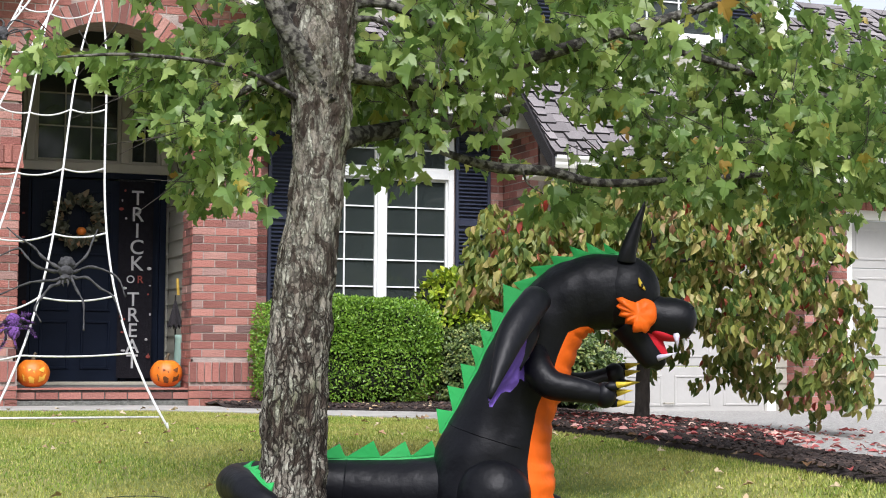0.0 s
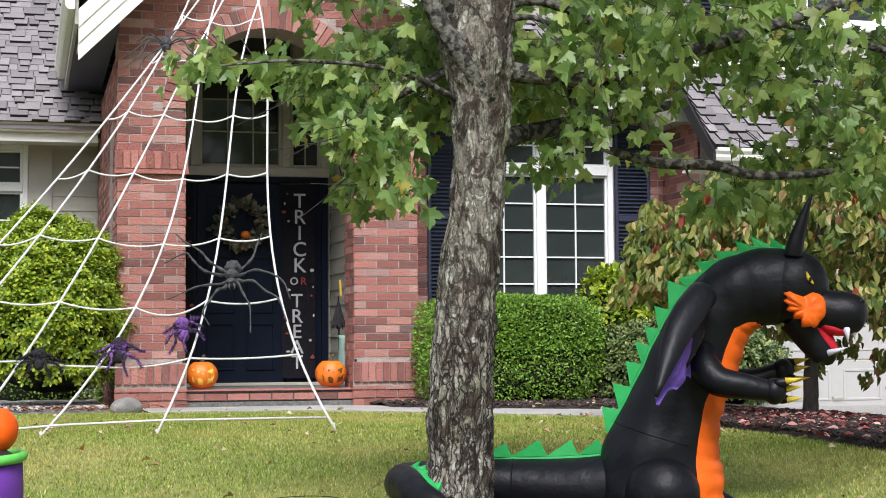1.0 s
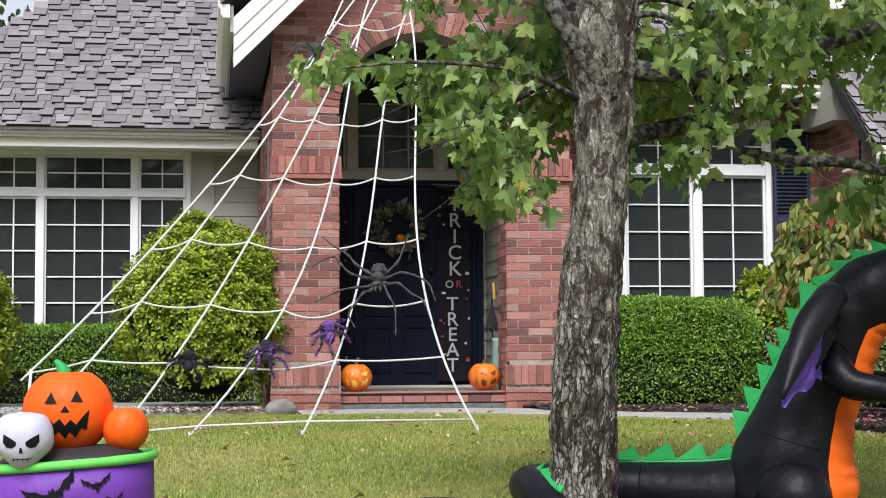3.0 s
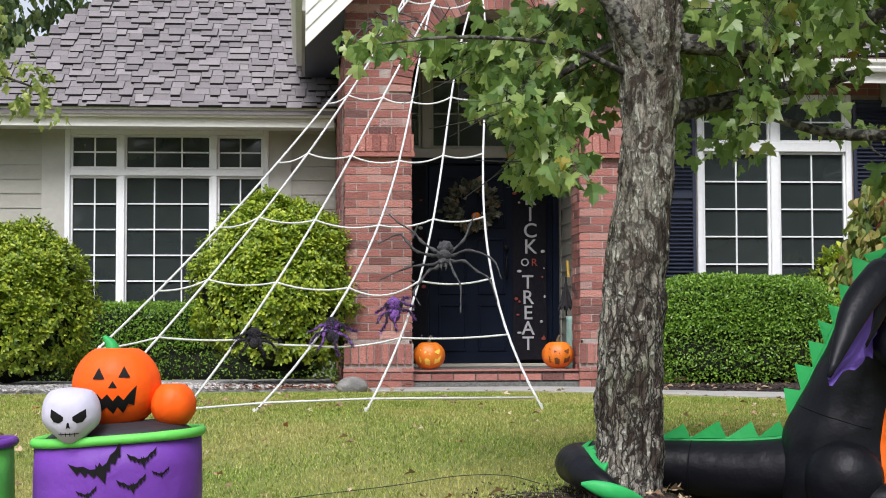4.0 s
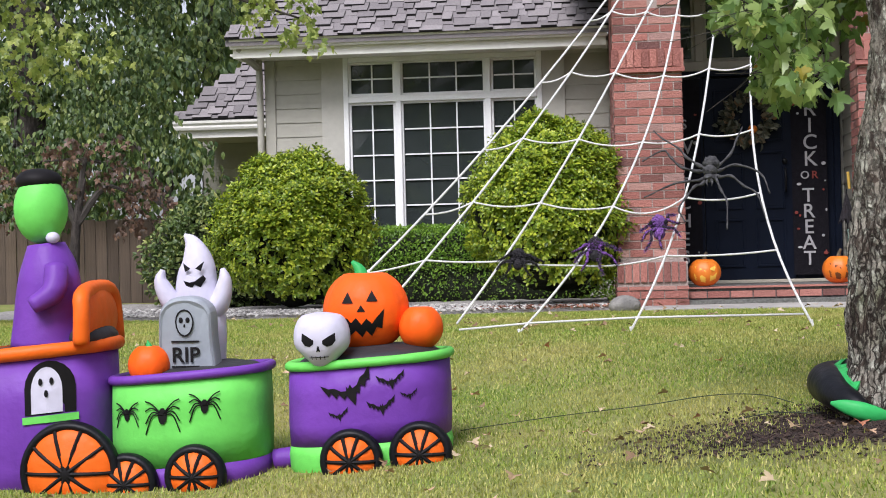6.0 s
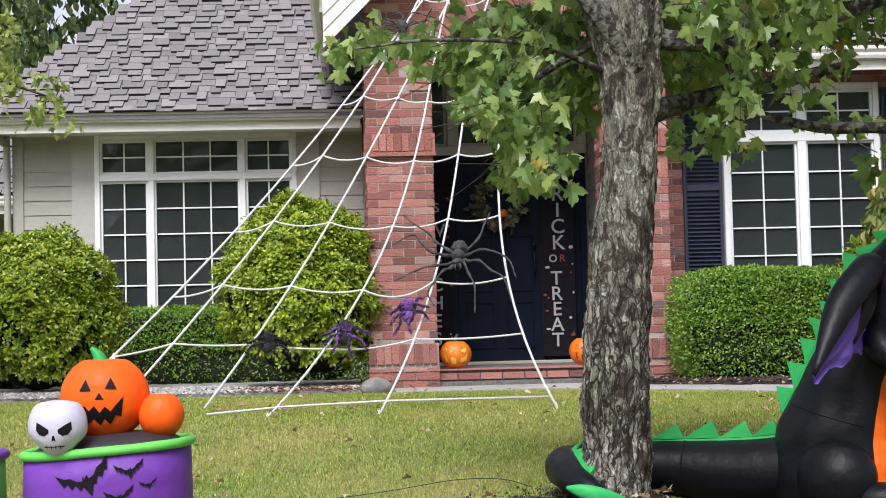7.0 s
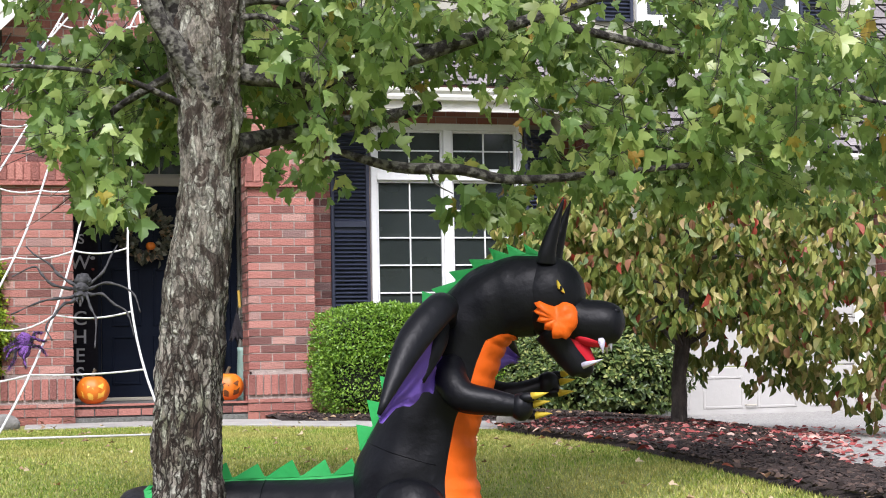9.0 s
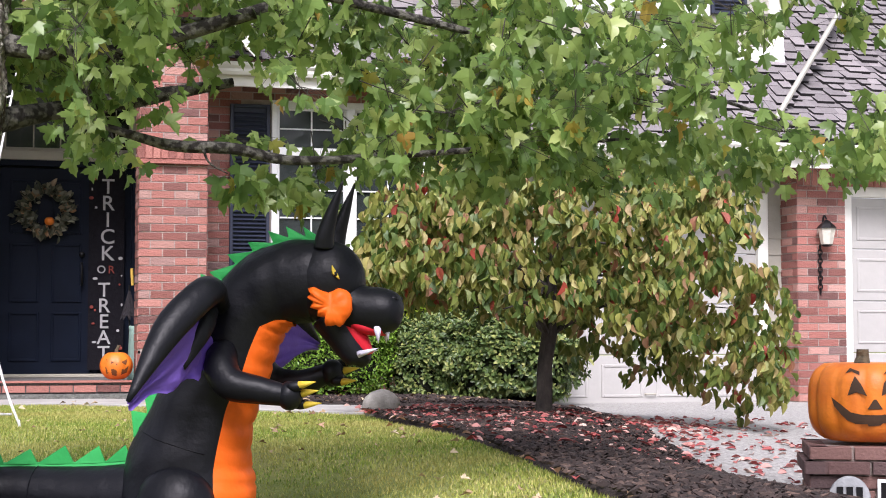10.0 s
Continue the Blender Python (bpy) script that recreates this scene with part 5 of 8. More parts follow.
M_LIME = leaf_material("pale_maple_leaf", [(0, (0.16, 0.23, 0.05)), (0.5, (0.31, 0.39, 0.09)), (1, (0.50, 0.55, 0.16))], 0.45, 0.45)
side_tree("tree", "maple with pale green leaves hanging over the lawn edge", ([(-7.6, -3.0, -0.1), (-7.5, -3.0, 1.5), (-7.2, -3.0, 3.2), (-6.5, -3.0, 4.4)], [0.22, 0.17, 0.12, 0.05]),
          [((-5.6, -3.2, 2.95), (0.75, 0.6, 0.75)), ((-4.8, -3.0, 3.15), (0.42, 0.4, 0.42)), ((-4.12, -3.0, 2.85), (0.15, 0.2, 0.42)), ((-3.80, -3.0, 2.58), (0.12, 0.15, 0.30)), ((-6.3, -3.0, 2.6), (0.7, 0.6, 0.7)), ((-5.2, -3.2, 3.8), (1.0, 0.6, 0.5)), ((-6.6, -3.2, 3.6), (0.9, 0.6, 0.8)), ((-7.0, -3.1, 2.9), (0.8, 0.5, 0.7)), ((-7.6, -3.2, 2.5), (0.8, 0.5, 0.7))], 130, 0.062, M_LIME, LOBED, 31)
side_tree("tree", "dense dark-leaved tree behind the fence", ([(-9.2, 6.0, -0.1), (-9.2, 6.0, 2.0), (-9.2, 6, 4.5), (-9.1, 6, 6.5)], [0.3, 0.25, 0.18, 0.06]),
          [((-8.3, 6.0, 3.0), (1.4, 0.9, 1.3)), ((-10.0, 6.0, 3.0), (1.5, 0.9, 1.5)), ((-8.8, 6.2, 5.0), (1.8, 1.0, 1.4)), ((-11.8, 6.5, 3.8), (1.8, 1.0, 2.2)), ((-7.2, 7.4, 5.0), (1.5, 0.9, 1.5)), ((-9.3, 5.6, 1.7), (1.6, 0.7, 0.9))], 620, 0.095, M_BGLEAF, OVAL, 32, 0.7)
side_tree("tree", "tall dark conifer standing behind the house wing", ([(-8.0, 12.0, -0.2), (-8.0, 12.0, 3.0), (-8.0, 12, 7), (-8, 12, 11)], [0.35, 0.3, 0.2, 0.05]),
          [((-8.0, 11.5, 4.5), (2.6, 1.3, 2.0)), ((-8.0, 11.5, 7.5), (1.9, 1.2, 2.2)), ((-12.0, 12, 6.0), (2.6, 1.2, 4.0)), ((-14.5, 11, 3.5), (2.5, 1.2, 3.0)), ((-10.2, 13.5, 3.5), (3.0, 1.0, 2.6)), ((-10.5, 13.5, 7.5), (3.0, 1.0, 2.6)), ((-7.0, 13.5, 6.0), (2.5, 1.0, 2.5))], 520, 0.20, M_BGLEAF, OVAL, 33, 1.1)
side_tree("tree", "reddish cut-leaf maple in front of the fence", ([(-7.4, 2.2, 0.0), (-7.35, 2.2, 0.6), (-7.3, 2.2, 1.2), (-7.2, 2.2, 1.7)], [0.07, 0.06, 0.05, 0.02]),
          [((-7.1, 2.2, 2.0), (0.55, 0.5, 0.5)), ((-7.8, 2.2, 1.7), (0.6, 0.5, 0.45)), ((-6.7, 2.4, 1.5), (0.45, 0.4, 0.4))], 60, 0.065, M_REDLEAF, LOBED, 34, 1.0)
side_tree("tree", "low dark green shrubby tree beside the wing", ([(-6.6, 3.4, 0.0), (-6.6, 3.4, 0.8), (-6.6, 3.4, 1.4), (-6.5, 3.4, 1.9)], [0.07, 0.06, 0.05, 0.02]),
          [((-6.5, 3.4, 1.8), (0.6, 0.4, 0.5)), ((-7.3, 3.6, 2.3), (0.8, 0.4, 0.7)), ((-8.2, 3.6, 2.0), (0.8, 0.4, 0.8))], 170, 0.085, M_BGLEAF, OVAL, 35, 0.9)


def fence():
    rnd = random.Random(3)
    M_WOOD = mat("weathered_fence_wood", (0.115, 0.085, 0.060), 0.9, (0.055, 0.040, 0.030), 5, 0.5, 40, stretch=(1, 1, 0.12), vary=0.25, fine=0.15)
    f = thing("fence", "weathered brown board fence", "fence")
    x, y = -11.5, 4.0
    me = None
    while x < -6.1:
        if me is None:
            o = boxes("board", [(0, 0.138, 0, 0.02, 0, 1.42)], M_WOOD, f, bevel=0.004)
            me = o.data
        else:
            o = new("board", me)
            o.parent = f
        o.location = (x, y + rnd.uniform(-0.006, 0.006), -0.14 + rnd.uniform(-0.01, 0.012))
        x += 0.142
    for z in (0.15, 1.0):
        boxes("rail", [(-11.5, -6.1, y + 0.022, y + 0.06, z, z + 0.09)], M_WOOD, f)
    for px in (-11.3, -9.2, -7.2):
        boxes("post", [(px, px + 0.09, y + 0.06, y + 0.15, -0.2, 1.3)], M_WOOD, f)


fence()

# ---- inflatable decorations ----
def nylon(name, c, rough=0.50, spec=0.24):
    return mat(name, c, rough, tuple(v * 0.82 for v in c), 3.0, 0.50, 9, fine=0.04, spec=spec)


N_BLACK, N_GREEN, N_ORANGE = nylon("black_nylon", (0.006, 0.0065, 0.009), 0.44, 0.20), nylon("green_nylon", (0.035, 0.40, 0.10)), nylon("orange_nylon", (0.85, 0.14, 0.008))
N_PURPLE, N_LIME, N_WHITE = nylon("purple_nylon", (0.17, 0.05, 0.38)), nylon("lime_nylon", (0.16, 0.66, 0.11)), nylon("white_nylon", (0.60, 0.58, 0.71))
N_GREY, N_RED, N_YELLOW = nylon("grey_nylon", (0.30, 0.33, 0.37)), nylon("red_nylon", (0.55, 0.015, 0.03)), nylon("yellow_nylon", (0.66, 0.48, 0.05))
N_DARK = nylon("dark_deck_nylon", (0.035, 0.035, 0.04))
N_PUMPKIN = nylon("pumpkin_nylon", (1.0, 0.125, 0.006))
N_INK = mat("printed_ink", (0.010, 0.009, 0.010), 0.6, None, 10, spec=0.15)
N_LILAC = nylon("lilac_nylon", (0.27, 0.16, 0.62))


def puff(bm, path, radii, sides=28, n=6, squash=None, seam=0.012):
    """A swelling tube with slight seams and creases."""
    pr = smooth_path([(*p, r) for p, r in zip(path, radii)], n)
    rings = tube(bm, [q[:3] for q in pr], [q[3] for q in pr], sides, True, squash)
    for ring, q in zip(rings, pr):
        c = Vector(q[:3])
        for v in ring:
            d = v.co - c
            v.co = c + d * (1 + seam * noise.noise(v.co * 9) + 0.5 * seam * noise.noise(v.co * 25))
    return [q for q in pr]


def cone(bm, a, b, r, sides=10):
    tube(bm, [a, tuple(Vector(a).lerp(Vector(b), 0.5)), b], [r, r * 0.55, r * 0.04], sides)


def patch(bm, c, u, v, outline, lift=0.0):
    """A flat printed or sewn piece: outline in the plane of u and v at c, with a little thickness."""
    c, u, v = Vector(c), Vector(u), Vector(v)
    n = u.cross(v).normalized()
    f = [bm.verts.new(c + u * a + v * b + n * (lift + 0.004)) for a, b in outline]
    k = [bm.verts.new(c + u * a + v * b + n * (lift - 0.004)) for a, b in outline]
    bm.faces.new(f)
    bm.faces.new(list(reversed(k)))
    for i in range(len(f)):
        bm.faces.new((f[i], k[i], k[(i + 1) % len(f)], f[(i + 1) % len(f)]))


HEAD_WAY = radians(-28)         # the beast sits turned towards the street


def dragon():
    t = thing("inflatable_dragon", "black inflatable dragon with green spikes and orange belly", "inflatable")
    seat = Matrix.Translation((0.50, -8.673, 0)) @ Matrix.Rotation(HEAD_WAY, 4, "Z")

    def piece(name, bm, material, parent, label="", smooth=True):
        """Built along the beast (x ahead, y to its far side), then set where it sits."""
        bm.transform(seat)
        return part(name, bm, material, parent, label, smooth)

    # body and neck: x, z, half-depth, half-width of each section
    rows = smooth_path([(-0.10, -0.02, 0.22, 0.20), (-0.11, 0.06, 0.262, 0.235), (-0.11, 0.16, 0.264, 0.235), (-0.10, 0.30, 0.247, 0.215), (-0.066, 0.43, 0.213, 0.185), (-0.018, 0.567, 0.189, 0.168),
                        (0.037, 0.689, 0.181, 0.160), (0.085, 0.800, 0.172, 0.152), (0.150, 0.915, 0.160, 0.145), (0.240, 0.990, 0.155, 0.142), (0.330, 1.015, 0.158, 0.142), (0.420, 1.015, 0.158, 0.140), (0.47, 1.005, 0.145, 0.125)], 6)
    n, sides = len(rows), 40
    axis, ahead = [], []
    for k in range(n):
        a, b = rows[max(k - 1, 0)], rows[min(k + 1, n - 1)]
        d = Vector((b[0] - a[0], 0, b[1] - a[1])).normalized()
        axis.append(Vector((rows[k][0], 0, rows[k][1])))
        ahead.append(Vector((d.z, 0, -d.x)))

    def skin(k, a, lift=0.0):
        """A point of the hide at section k, turned a radians from the belly line."""
        p = axis[k] + ahead[k] * (math.cos(a) * (rows[k][2] + lift)) + Vector((0, math.sin(a) * (rows[k][3] + lift), 0))
        crease = 0.008 * noise.noise(p * 7) + 0.006 * noise.noise(Vector((p.x * 16, p.y * 34, p.z * 10)))
        return p + (p - axis[k]).normalized() * crease

    def loft(rings, closed=True):
        bm = bmesh.new()
        vs = [[bm.verts.new(p) for p in r] for r in rings]
        m = len(vs[0])
        for r0, r1 in zip(vs, vs[1:]):
            for i in range(m if closed else m - 1):
                bm.faces.new((r0[i], r0[(i + 1) % m], r1[(i + 1) % m], r1[i]))
        if closed:
            bm.faces.new(list(reversed(vs[0])))
            bm.faces.new(vs[-1])
        bmesh.ops.recalc_face_normals(bm, faces=bm.faces)
        return bm

    piece("body", loft([[skin(k, 2 * math.pi * i / sides) for i in range(sides)] for k in range(n)]), N_BLACK, t)
    # ribbed belly: a band on the front of the hide, tapering to the throat
    rings = []
    last = 59
    for k in range(2, last):
        w = radians(48) * min(1.0, max(0.03, (last - k) / 12)) ** 0.7
        rib = 0.010 - 0.007 * (k % 4 == 0)
        rings.append([skin(k, w * (2 * i / 14 - 1), rib * (1 - abs(2 * i / 14 - 1) ** 6) + 0.001) for i in range(15)])
    piece("belly", loft(rings, False), N_ORANGE, t, "bright orange ribbed belly")
    # seams where the sections of the hide are sewn
    for k in (22, 40):
        bm = bmesh.new()
        tube(bm, [tuple(skin(k, radians(60 + 240 * i / 40), 0.0005)) for i in range(41)], 0.0025, 5)
        piece("seam", bm, N_BLACK, t)
    bm = bmesh.new()
    blob(bm, (0.462, 0, 1.012), (0.150, 0.142, 0.160), 32, 22)
    head = piece("head", bm, N_BLACK, t)
    bm = bmesh.new()
    puff(bm, [(0.50, 0, 0.930), (0.60, 0, 0.905), (0.67, 0, 0.898), (0.725, 0, 0.893), (0.752, 0, 0.890), (0.766, 0, 0.888)], [0.100, 0.092, 0.091, 0.078, 0.050, 0.006], 30, 6)
    piece("snout", bm, N_BLACK, head)
    for s in (-1, 1):
        bm = bmesh.new()
        blob(bm, (0.735, s * 0.035, 0.945), (0.020, 0.016, 0.012), 12, 8)
        piece("nostril", bm, N_BLACK, head)
    bm = bmesh.new()
    puff(bm, [(0.475, 0, 0.885), (0.525, 0, 0.815), (0.570, 0, 0.745), (0.598, 0, 0.712), (0.608, 0, 0.684)], [0.080, 0.072, 0.058, 0.045, 0.012], 24)
    piece("lower_jaw", bm, N_BLACK, head)
    bm = bmesh.new()
    puff(bm, [(0.545, 0, 0.860), (0.585, 0, 0.800), (0.632, 0, 0.732)], [0.062, 0.052, 0.026], 18, squash=(1.0, 0.75))
    puff(bm, [(0.545, 0, 0.868), (0.62, 0, 0.838), (0.695, 0, 0.822)], [0.050, 0.058, 0.036], 18, squash=(1.25, 0.55))
    piece("mouth", bm, N_RED, head, "red mouth lining")
    for a, b, r in (((0.678, -0.052, 0.838), (0.684, -0.058, 0.775), 0.017), ((0.706, -0.018, 0.832), (0.712, -0.018, 0.785), 0.013), ((0.600, -0.040, 0.733), (0.682, -0.052, 0.757), 0.015),
                    ((0.678, 0.052, 0.838), (0.684, 0.058, 0.775), 0.017), ((0.605, 0.030, 0.735), (0.66, 0.036, 0.750), 0.012)):
        bm = bmesh.new()
        cone(bm, a, b, r, 10)
        piece("tooth", bm, N_WHITE, head, "white fang")
    frill = [(0.072, 0.048), (0.046, 0.066), (0.018, 0.068), (-0.010, 0.058), (-0.040, 0.066), (-0.086, 0.070), (-0.070, 0.052), (-0.086, 0.038), (-0.064, 0.020), (-0.076, -0.002), (-0.046, -0.010), (-0.050, -0.034),
             (-0.018, -0.038), (-0.016, -0.070), (0.022, -0.066), (0.034, -0.074), (0.056, -0.046), (0.074, -0.028), (0.080, 0.010)]
    for s in (-1, 1):
        bm = bmesh.new()
        puff(bm, [(0.470, s * 0.070, 1.140), (0.478, s * 0.078, 1.190), (0.510, s * 0.080, 1.290), (0.548, s * 0.078, 1.395)], [0.040, 0.034, 0.021, 0.003], 14)
        piece("horn", bm, N_BLACK, head)
        # cheek frill: a padded scarf with a jagged rear edge that stands off the cheek
        bm = bmesh.new()
        rim_v, mid_v = [], []
        for a, b in frill:
            off = 0.128 - 0.30 * min(0.0, a) + 0.010 * noise.noise(Vector((a * 60, b * 60, s)))
            rim_v.append(bm.verts.new((0.515 + a, s * (off - 0.006), 0.912 + b)))
            mid_v.append(bm.verts.new((0.515 + a * 0.62, s * (off + 0.018 + 0.012 * noise.noise(Vector((a * 90, b * 90, s + 3)))), 0.912 + b * 0.62)))
        hub = bm.verts.new((0.520, s * 0.146, 0.914))
        m = len(frill)
        for i in range(m):
            bm.faces.new((rim_v[i], rim_v[(i + 1) % m], mid_v[(i + 1) % m], mid_v[i]))
            bm.faces.new((mid_v[i], mid_v[(i + 1) % m], hub))
        back_v = [bm.verts.new((v.co.x, v.co.y - s * 0.012, v.co.z)) for v in rim_v]
        for i in range(m):
            bm.faces.new((rim_v[i], back_v[i], back_v[(i + 1) % m], rim_v[(i + 1) % m]))
        bm.faces.new(back_v)
        bmesh.ops.recalc_face_normals(bm, faces=bm.faces)
        bmesh.ops.subdivide_edges(bm, edges=list(bm.edges), cuts=1, use_grid_fill=True, smooth=0.6)
        for v in bm.verts:
            v.co.y += s * 0.010 * noise.noise(Vector((v.co.x * 55, v.co.z * 45, s * 4)))
        piece("cheek_frill", bm, N_ORANGE, head, "jagged orange cheek frill")
        # slanted eye with its brow edge, lying on the brow
        ec, eu, ev = Vector((0.532, s * 0.124, 1.040)), Vector((0.80, s * -0.52, -0.25)), Vector((0.12, s * -0.30, 0.95))
        bm = bmesh.new()
        patch(bm, ec, eu, ev, [(-0.021, 0.024), (-0.006, 0.010), (0.010, -0.005), (0.020, -0.020), (0.004, -0.015), (-0.011, -0.007), (-0.017, 0.006)], 0.006 * -s)
        piece("eye", bm, N_YELLOW, head, "slanted yellow eye", False)
        bm = bmesh.new()
        blob(bm, ec + Vector((0.004, s * 0.008, -0.004)), (0.007, 0.006, 0.010), 12, 8)
        piece("pupil", bm, N_INK, head)
        # wing spread to the side: arm, a short finger and the crumpled lilac membrane below
        tip = Vector((-0.045, s * 0.70, 0.575)) if s < 0 else Vector((0.17, s * 0.82, 0.775))
        elbow = Vector((0.105, s * 0.36, 0.965))
        knee = elbow.lerp(tip, 0.45) + Vector((-0.012, s * 0.012, 0.030))
        bm = bmesh.new()
        puff(bm, [(0.06, s * 0.09, 0.90), (0.085, s * 0.22, 0.955), tuple(elbow), tuple(knee), tuple(tip)], [0.040, 0.052, 0.060, 0.055, 0.008], 20, squash=(0.85, 1.05), seam=0.03)
        wing = piece("wing", bm, N_BLACK, t)
        bm = bmesh.new()
        f_end = Vector((0.045, s * 0.42, 0.685))
        puff(bm, [(0.075, s * 0.26, 0.900), tuple(Vector((0.075, s * 0.33, 0.82))), tuple(f_end)], [0.042, 0.042, 0.010], 16, seam=0.03)
        piece("wing_finger", bm, N_BLACK, wing)
        bm = bmesh.new()
        grid, rws = 14, []
        low = [Vector((0.03, s * 0.15, 0.66)), Vector((0.055, s * 0.36, 0.615)), tip + Vector((0.0, s * -0.01, -0.035))]
        for i in range(grid + 1):
            u = i / grid
            a = Vector((0.05, s * 0.13, 0.90)).lerp(elbow, min(1, u * 2)) if u < 0.5 else elbow.lerp(tip, (u - 0.5) * 2)
            b = low[0].lerp(low[1], u * 2) if u < 0.5 else low[1].lerp(low[2], (u - 0.5) * 2)
            b = b + Vector((0, 0, 0.030 * abs(math.sin(u * 9.4))))
            rws.append([bm.verts.new(a.lerp(b, q / grid) + Vector((0.030 * noise.noise(Vector((u * 5, q * 0.45, s))), 0, 0.006 * noise.noise(Vector((u * 9, q, s)))))) for q in range(grid + 1)])
        for r0, r1 in zip(rws, rws[1:]):
            for q in range(grid):
                bm.faces.new((r0[q], r0[q + 1], r1[q + 1], r1[q]))
        bmesh.ops.solidify(bm, geom=list(bm.faces), thickness=0.005)
        piece("wing_membrane", bm, N_LILAC, wing, "crumpled lilac wing membrane")
        # arms and clawed paws
        hx, hy, hz = (0.375, s * 0.215, 0.580) if s < 0 else (0.400, s * 0.240, 0.655)
        bm = bmesh.new()
        puff(bm, [(0.085, s * 0.13, 0.745), (0.110, s * 0.205, 0.675), (0.165, s * 0.235, 0.622), (0.27, s * 0.235, 0.600 + 0.2 * (hz - 0.58)), (hx, hy, hz)], [0.058, 0.066, 0.062, 0.052, 0.040], 20, seam=0.03)
        arm = piece("arm", bm, N_BLACK, t)
        bm = bmesh.new()
        blob(bm, (hx + 0.010, hy, hz), (0.048, 0.052, 0.055), 18, 12)
        for dy, dz in ((-0.030, -0.032), (0.0, 0.010), (0.030, 0.036)):
            blob(bm, (hx + 0.040, hy + s * dy, hz + dz), (0.034, 0.020, 0.020), 12, 8)
        piece("paw", bm, N_BLACK, arm)
        for dy, dz in ((-0.030, -0.034), (0.0, 0.010), (0.030, 0.040)):
            bm = bmesh.new()
            cone(bm, (hx + 0.058, hy + s * dy, hz + dz), (hx + 0.124, hy + s * dy * 1.15, hz + dz * 1.1 + 0.010), 0.017, 10)
            piece("claw", bm, N_YELLOW, arm, "yellow claw")
        bm = bmesh.new()
        blob(bm, (-0.078, s * 0.185, 0.145), (0.158, 0.125, 0.168), 30, 20)
        for v in bm.verts:
            v.co += (v.co - Vector((-0.078, s * 0.185, 0.145))) * 0.03 * noise.noise(v.co * 11)
        leg = piece("leg", bm, N_BLACK, t)
        bm = bmesh.new()
        blob(bm, (0.085, s * 0.20, 0.075), (0.125, 0.080, 0.070), 20, 12)
        piece("foot", bm, N_BLACK, leg)

    # tail, curled behind and round the trunk; it lies as placed
    tail = [(0.40, -8.62, 0.165), (0.28, -8.556, 0.165), (0.06, -8.44, 0.155), (-0.25, -8.31, 0.170), (-0.52, -8.33, 0.185), (-0.68, -8.50, 0.205), (-0.700, -8.70, 0.205), (-0.690, -8.85, 0.180), (-0.650, -8.955, 0.160), (-0.60, -8.99, 0.150)]
    bm = bmesh.new()
    tp = puff(bm, tail, [0.165, 0.15, 0.135, 0.113, 0.098, 0.082, 0.074, 0.060, 0.042, 0.012], 30, 7, seam=0.03)
    part("tail", bm, N_BLACK, t, "", True)
    for k in (7, 19):
        bm = bmesh.new()
        d = (Vector(tp[k + 1][:3]) - Vector(tp[k - 1][:3])).normalized()
        a = Vector((0, 0, 1)) - d * d.z
        b = d.cross(a.normalized())
        tube(bm, [tuple(Vector(tp[k][:3]) + (a.normalized() * math.cos(q) + b * math.sin(q)) * (tp[k][3] + 0.001)) for q in [2 * math.pi * i / 30 for i in range(31)]], 0.003, 5)
        part("seam", bm, N_BLACK, t)

    def crest(feet, outs, height, step, lean, put):
        """A green band sewn along the hide with fabric teeth on it. feet: points along it, outs: the ways off the hide."""
        band_bm = bmesh.new()
        lo = [p - o * 0.012 for p, o in zip(feet, outs)]
        hi = [p + o * height * 0.20 for p, o in zip(feet, outs)]
        ways = [(feet[min(i + 1, len(feet) - 1)] - feet[max(i - 1, 0)]).normalized() for i in range(len(feet))]
        wide = [w.cross(o).normalized() * 0.007 for w, o in zip(ways, outs)]
        rings = []
        for i in range(len(feet)):
            rings.append([band_bm.verts.new(q) for q in (lo[i] - wide[i] * 2.0, lo[i] + wide[i] * 2.0, hi[i] + wide[i] * 0.5, hi[i] - wide[i] * 0.5)])
        for r0, r1 in zip(rings, rings[1:]):
            for q in range(4):
                band_bm.faces.new((r0[q], r0[(q + 1) % 4], r1[(q + 1) % 4], r1[q]))
        band_bm.faces.new(list(reversed(rings[0])))
        band_bm.faces.new(rings[-1])
        bmesh.ops.recalc_face_normals(band_bm, faces=band_bm.faces)
        put("crest_band", band_bm, N_GREEN, t, "green fabric band", False)
        r = random.Random(len(feet))
        for i in range(0, len(feet) - step, step):
            j = i + step
            h = height * r.uniform(0.85, 1.12)
            a, b = lo[i].lerp(hi[i], 0.8), lo[j].lerp(hi[j], 0.8)
            top = feet[i].lerp(feet[j], lean) + outs[(i + j) // 2] * h + wide[i] * r.uniform(-1.2, 1.2)
            bm = bmesh.new()
            vs = [bm.verts.new(q) for q in (a - wide[i], b - wide[j], b + wide[j], a + wide[i], top, a.lerp(b, 0.55) - wide[i] * 1.3, a.lerp(b, 0.55) + wide[i] * 1.3)]
            for f in ((0, 5, 4), (5, 1, 4), (1, 2, 4), (2, 6, 4), (6, 3, 4), (3, 0, 4), (0, 3, 6, 5), (5, 6, 2, 1)):
                bm.faces.new([vs[q] for q in f])
            bmesh.ops.recalc_face_normals(bm, faces=bm.faces)
            put("spike", bm, N_GREEN, t, "green fabric spike", False)

    lower, upper = range(20, 49), range(48, 68)
    crest([skin(k, math.pi) for k in lower], [(-ahead[k] + Vector((-0.25, 0, 0.30))).normalized() for k in lower], 0.080, 4, 0.80, piece)
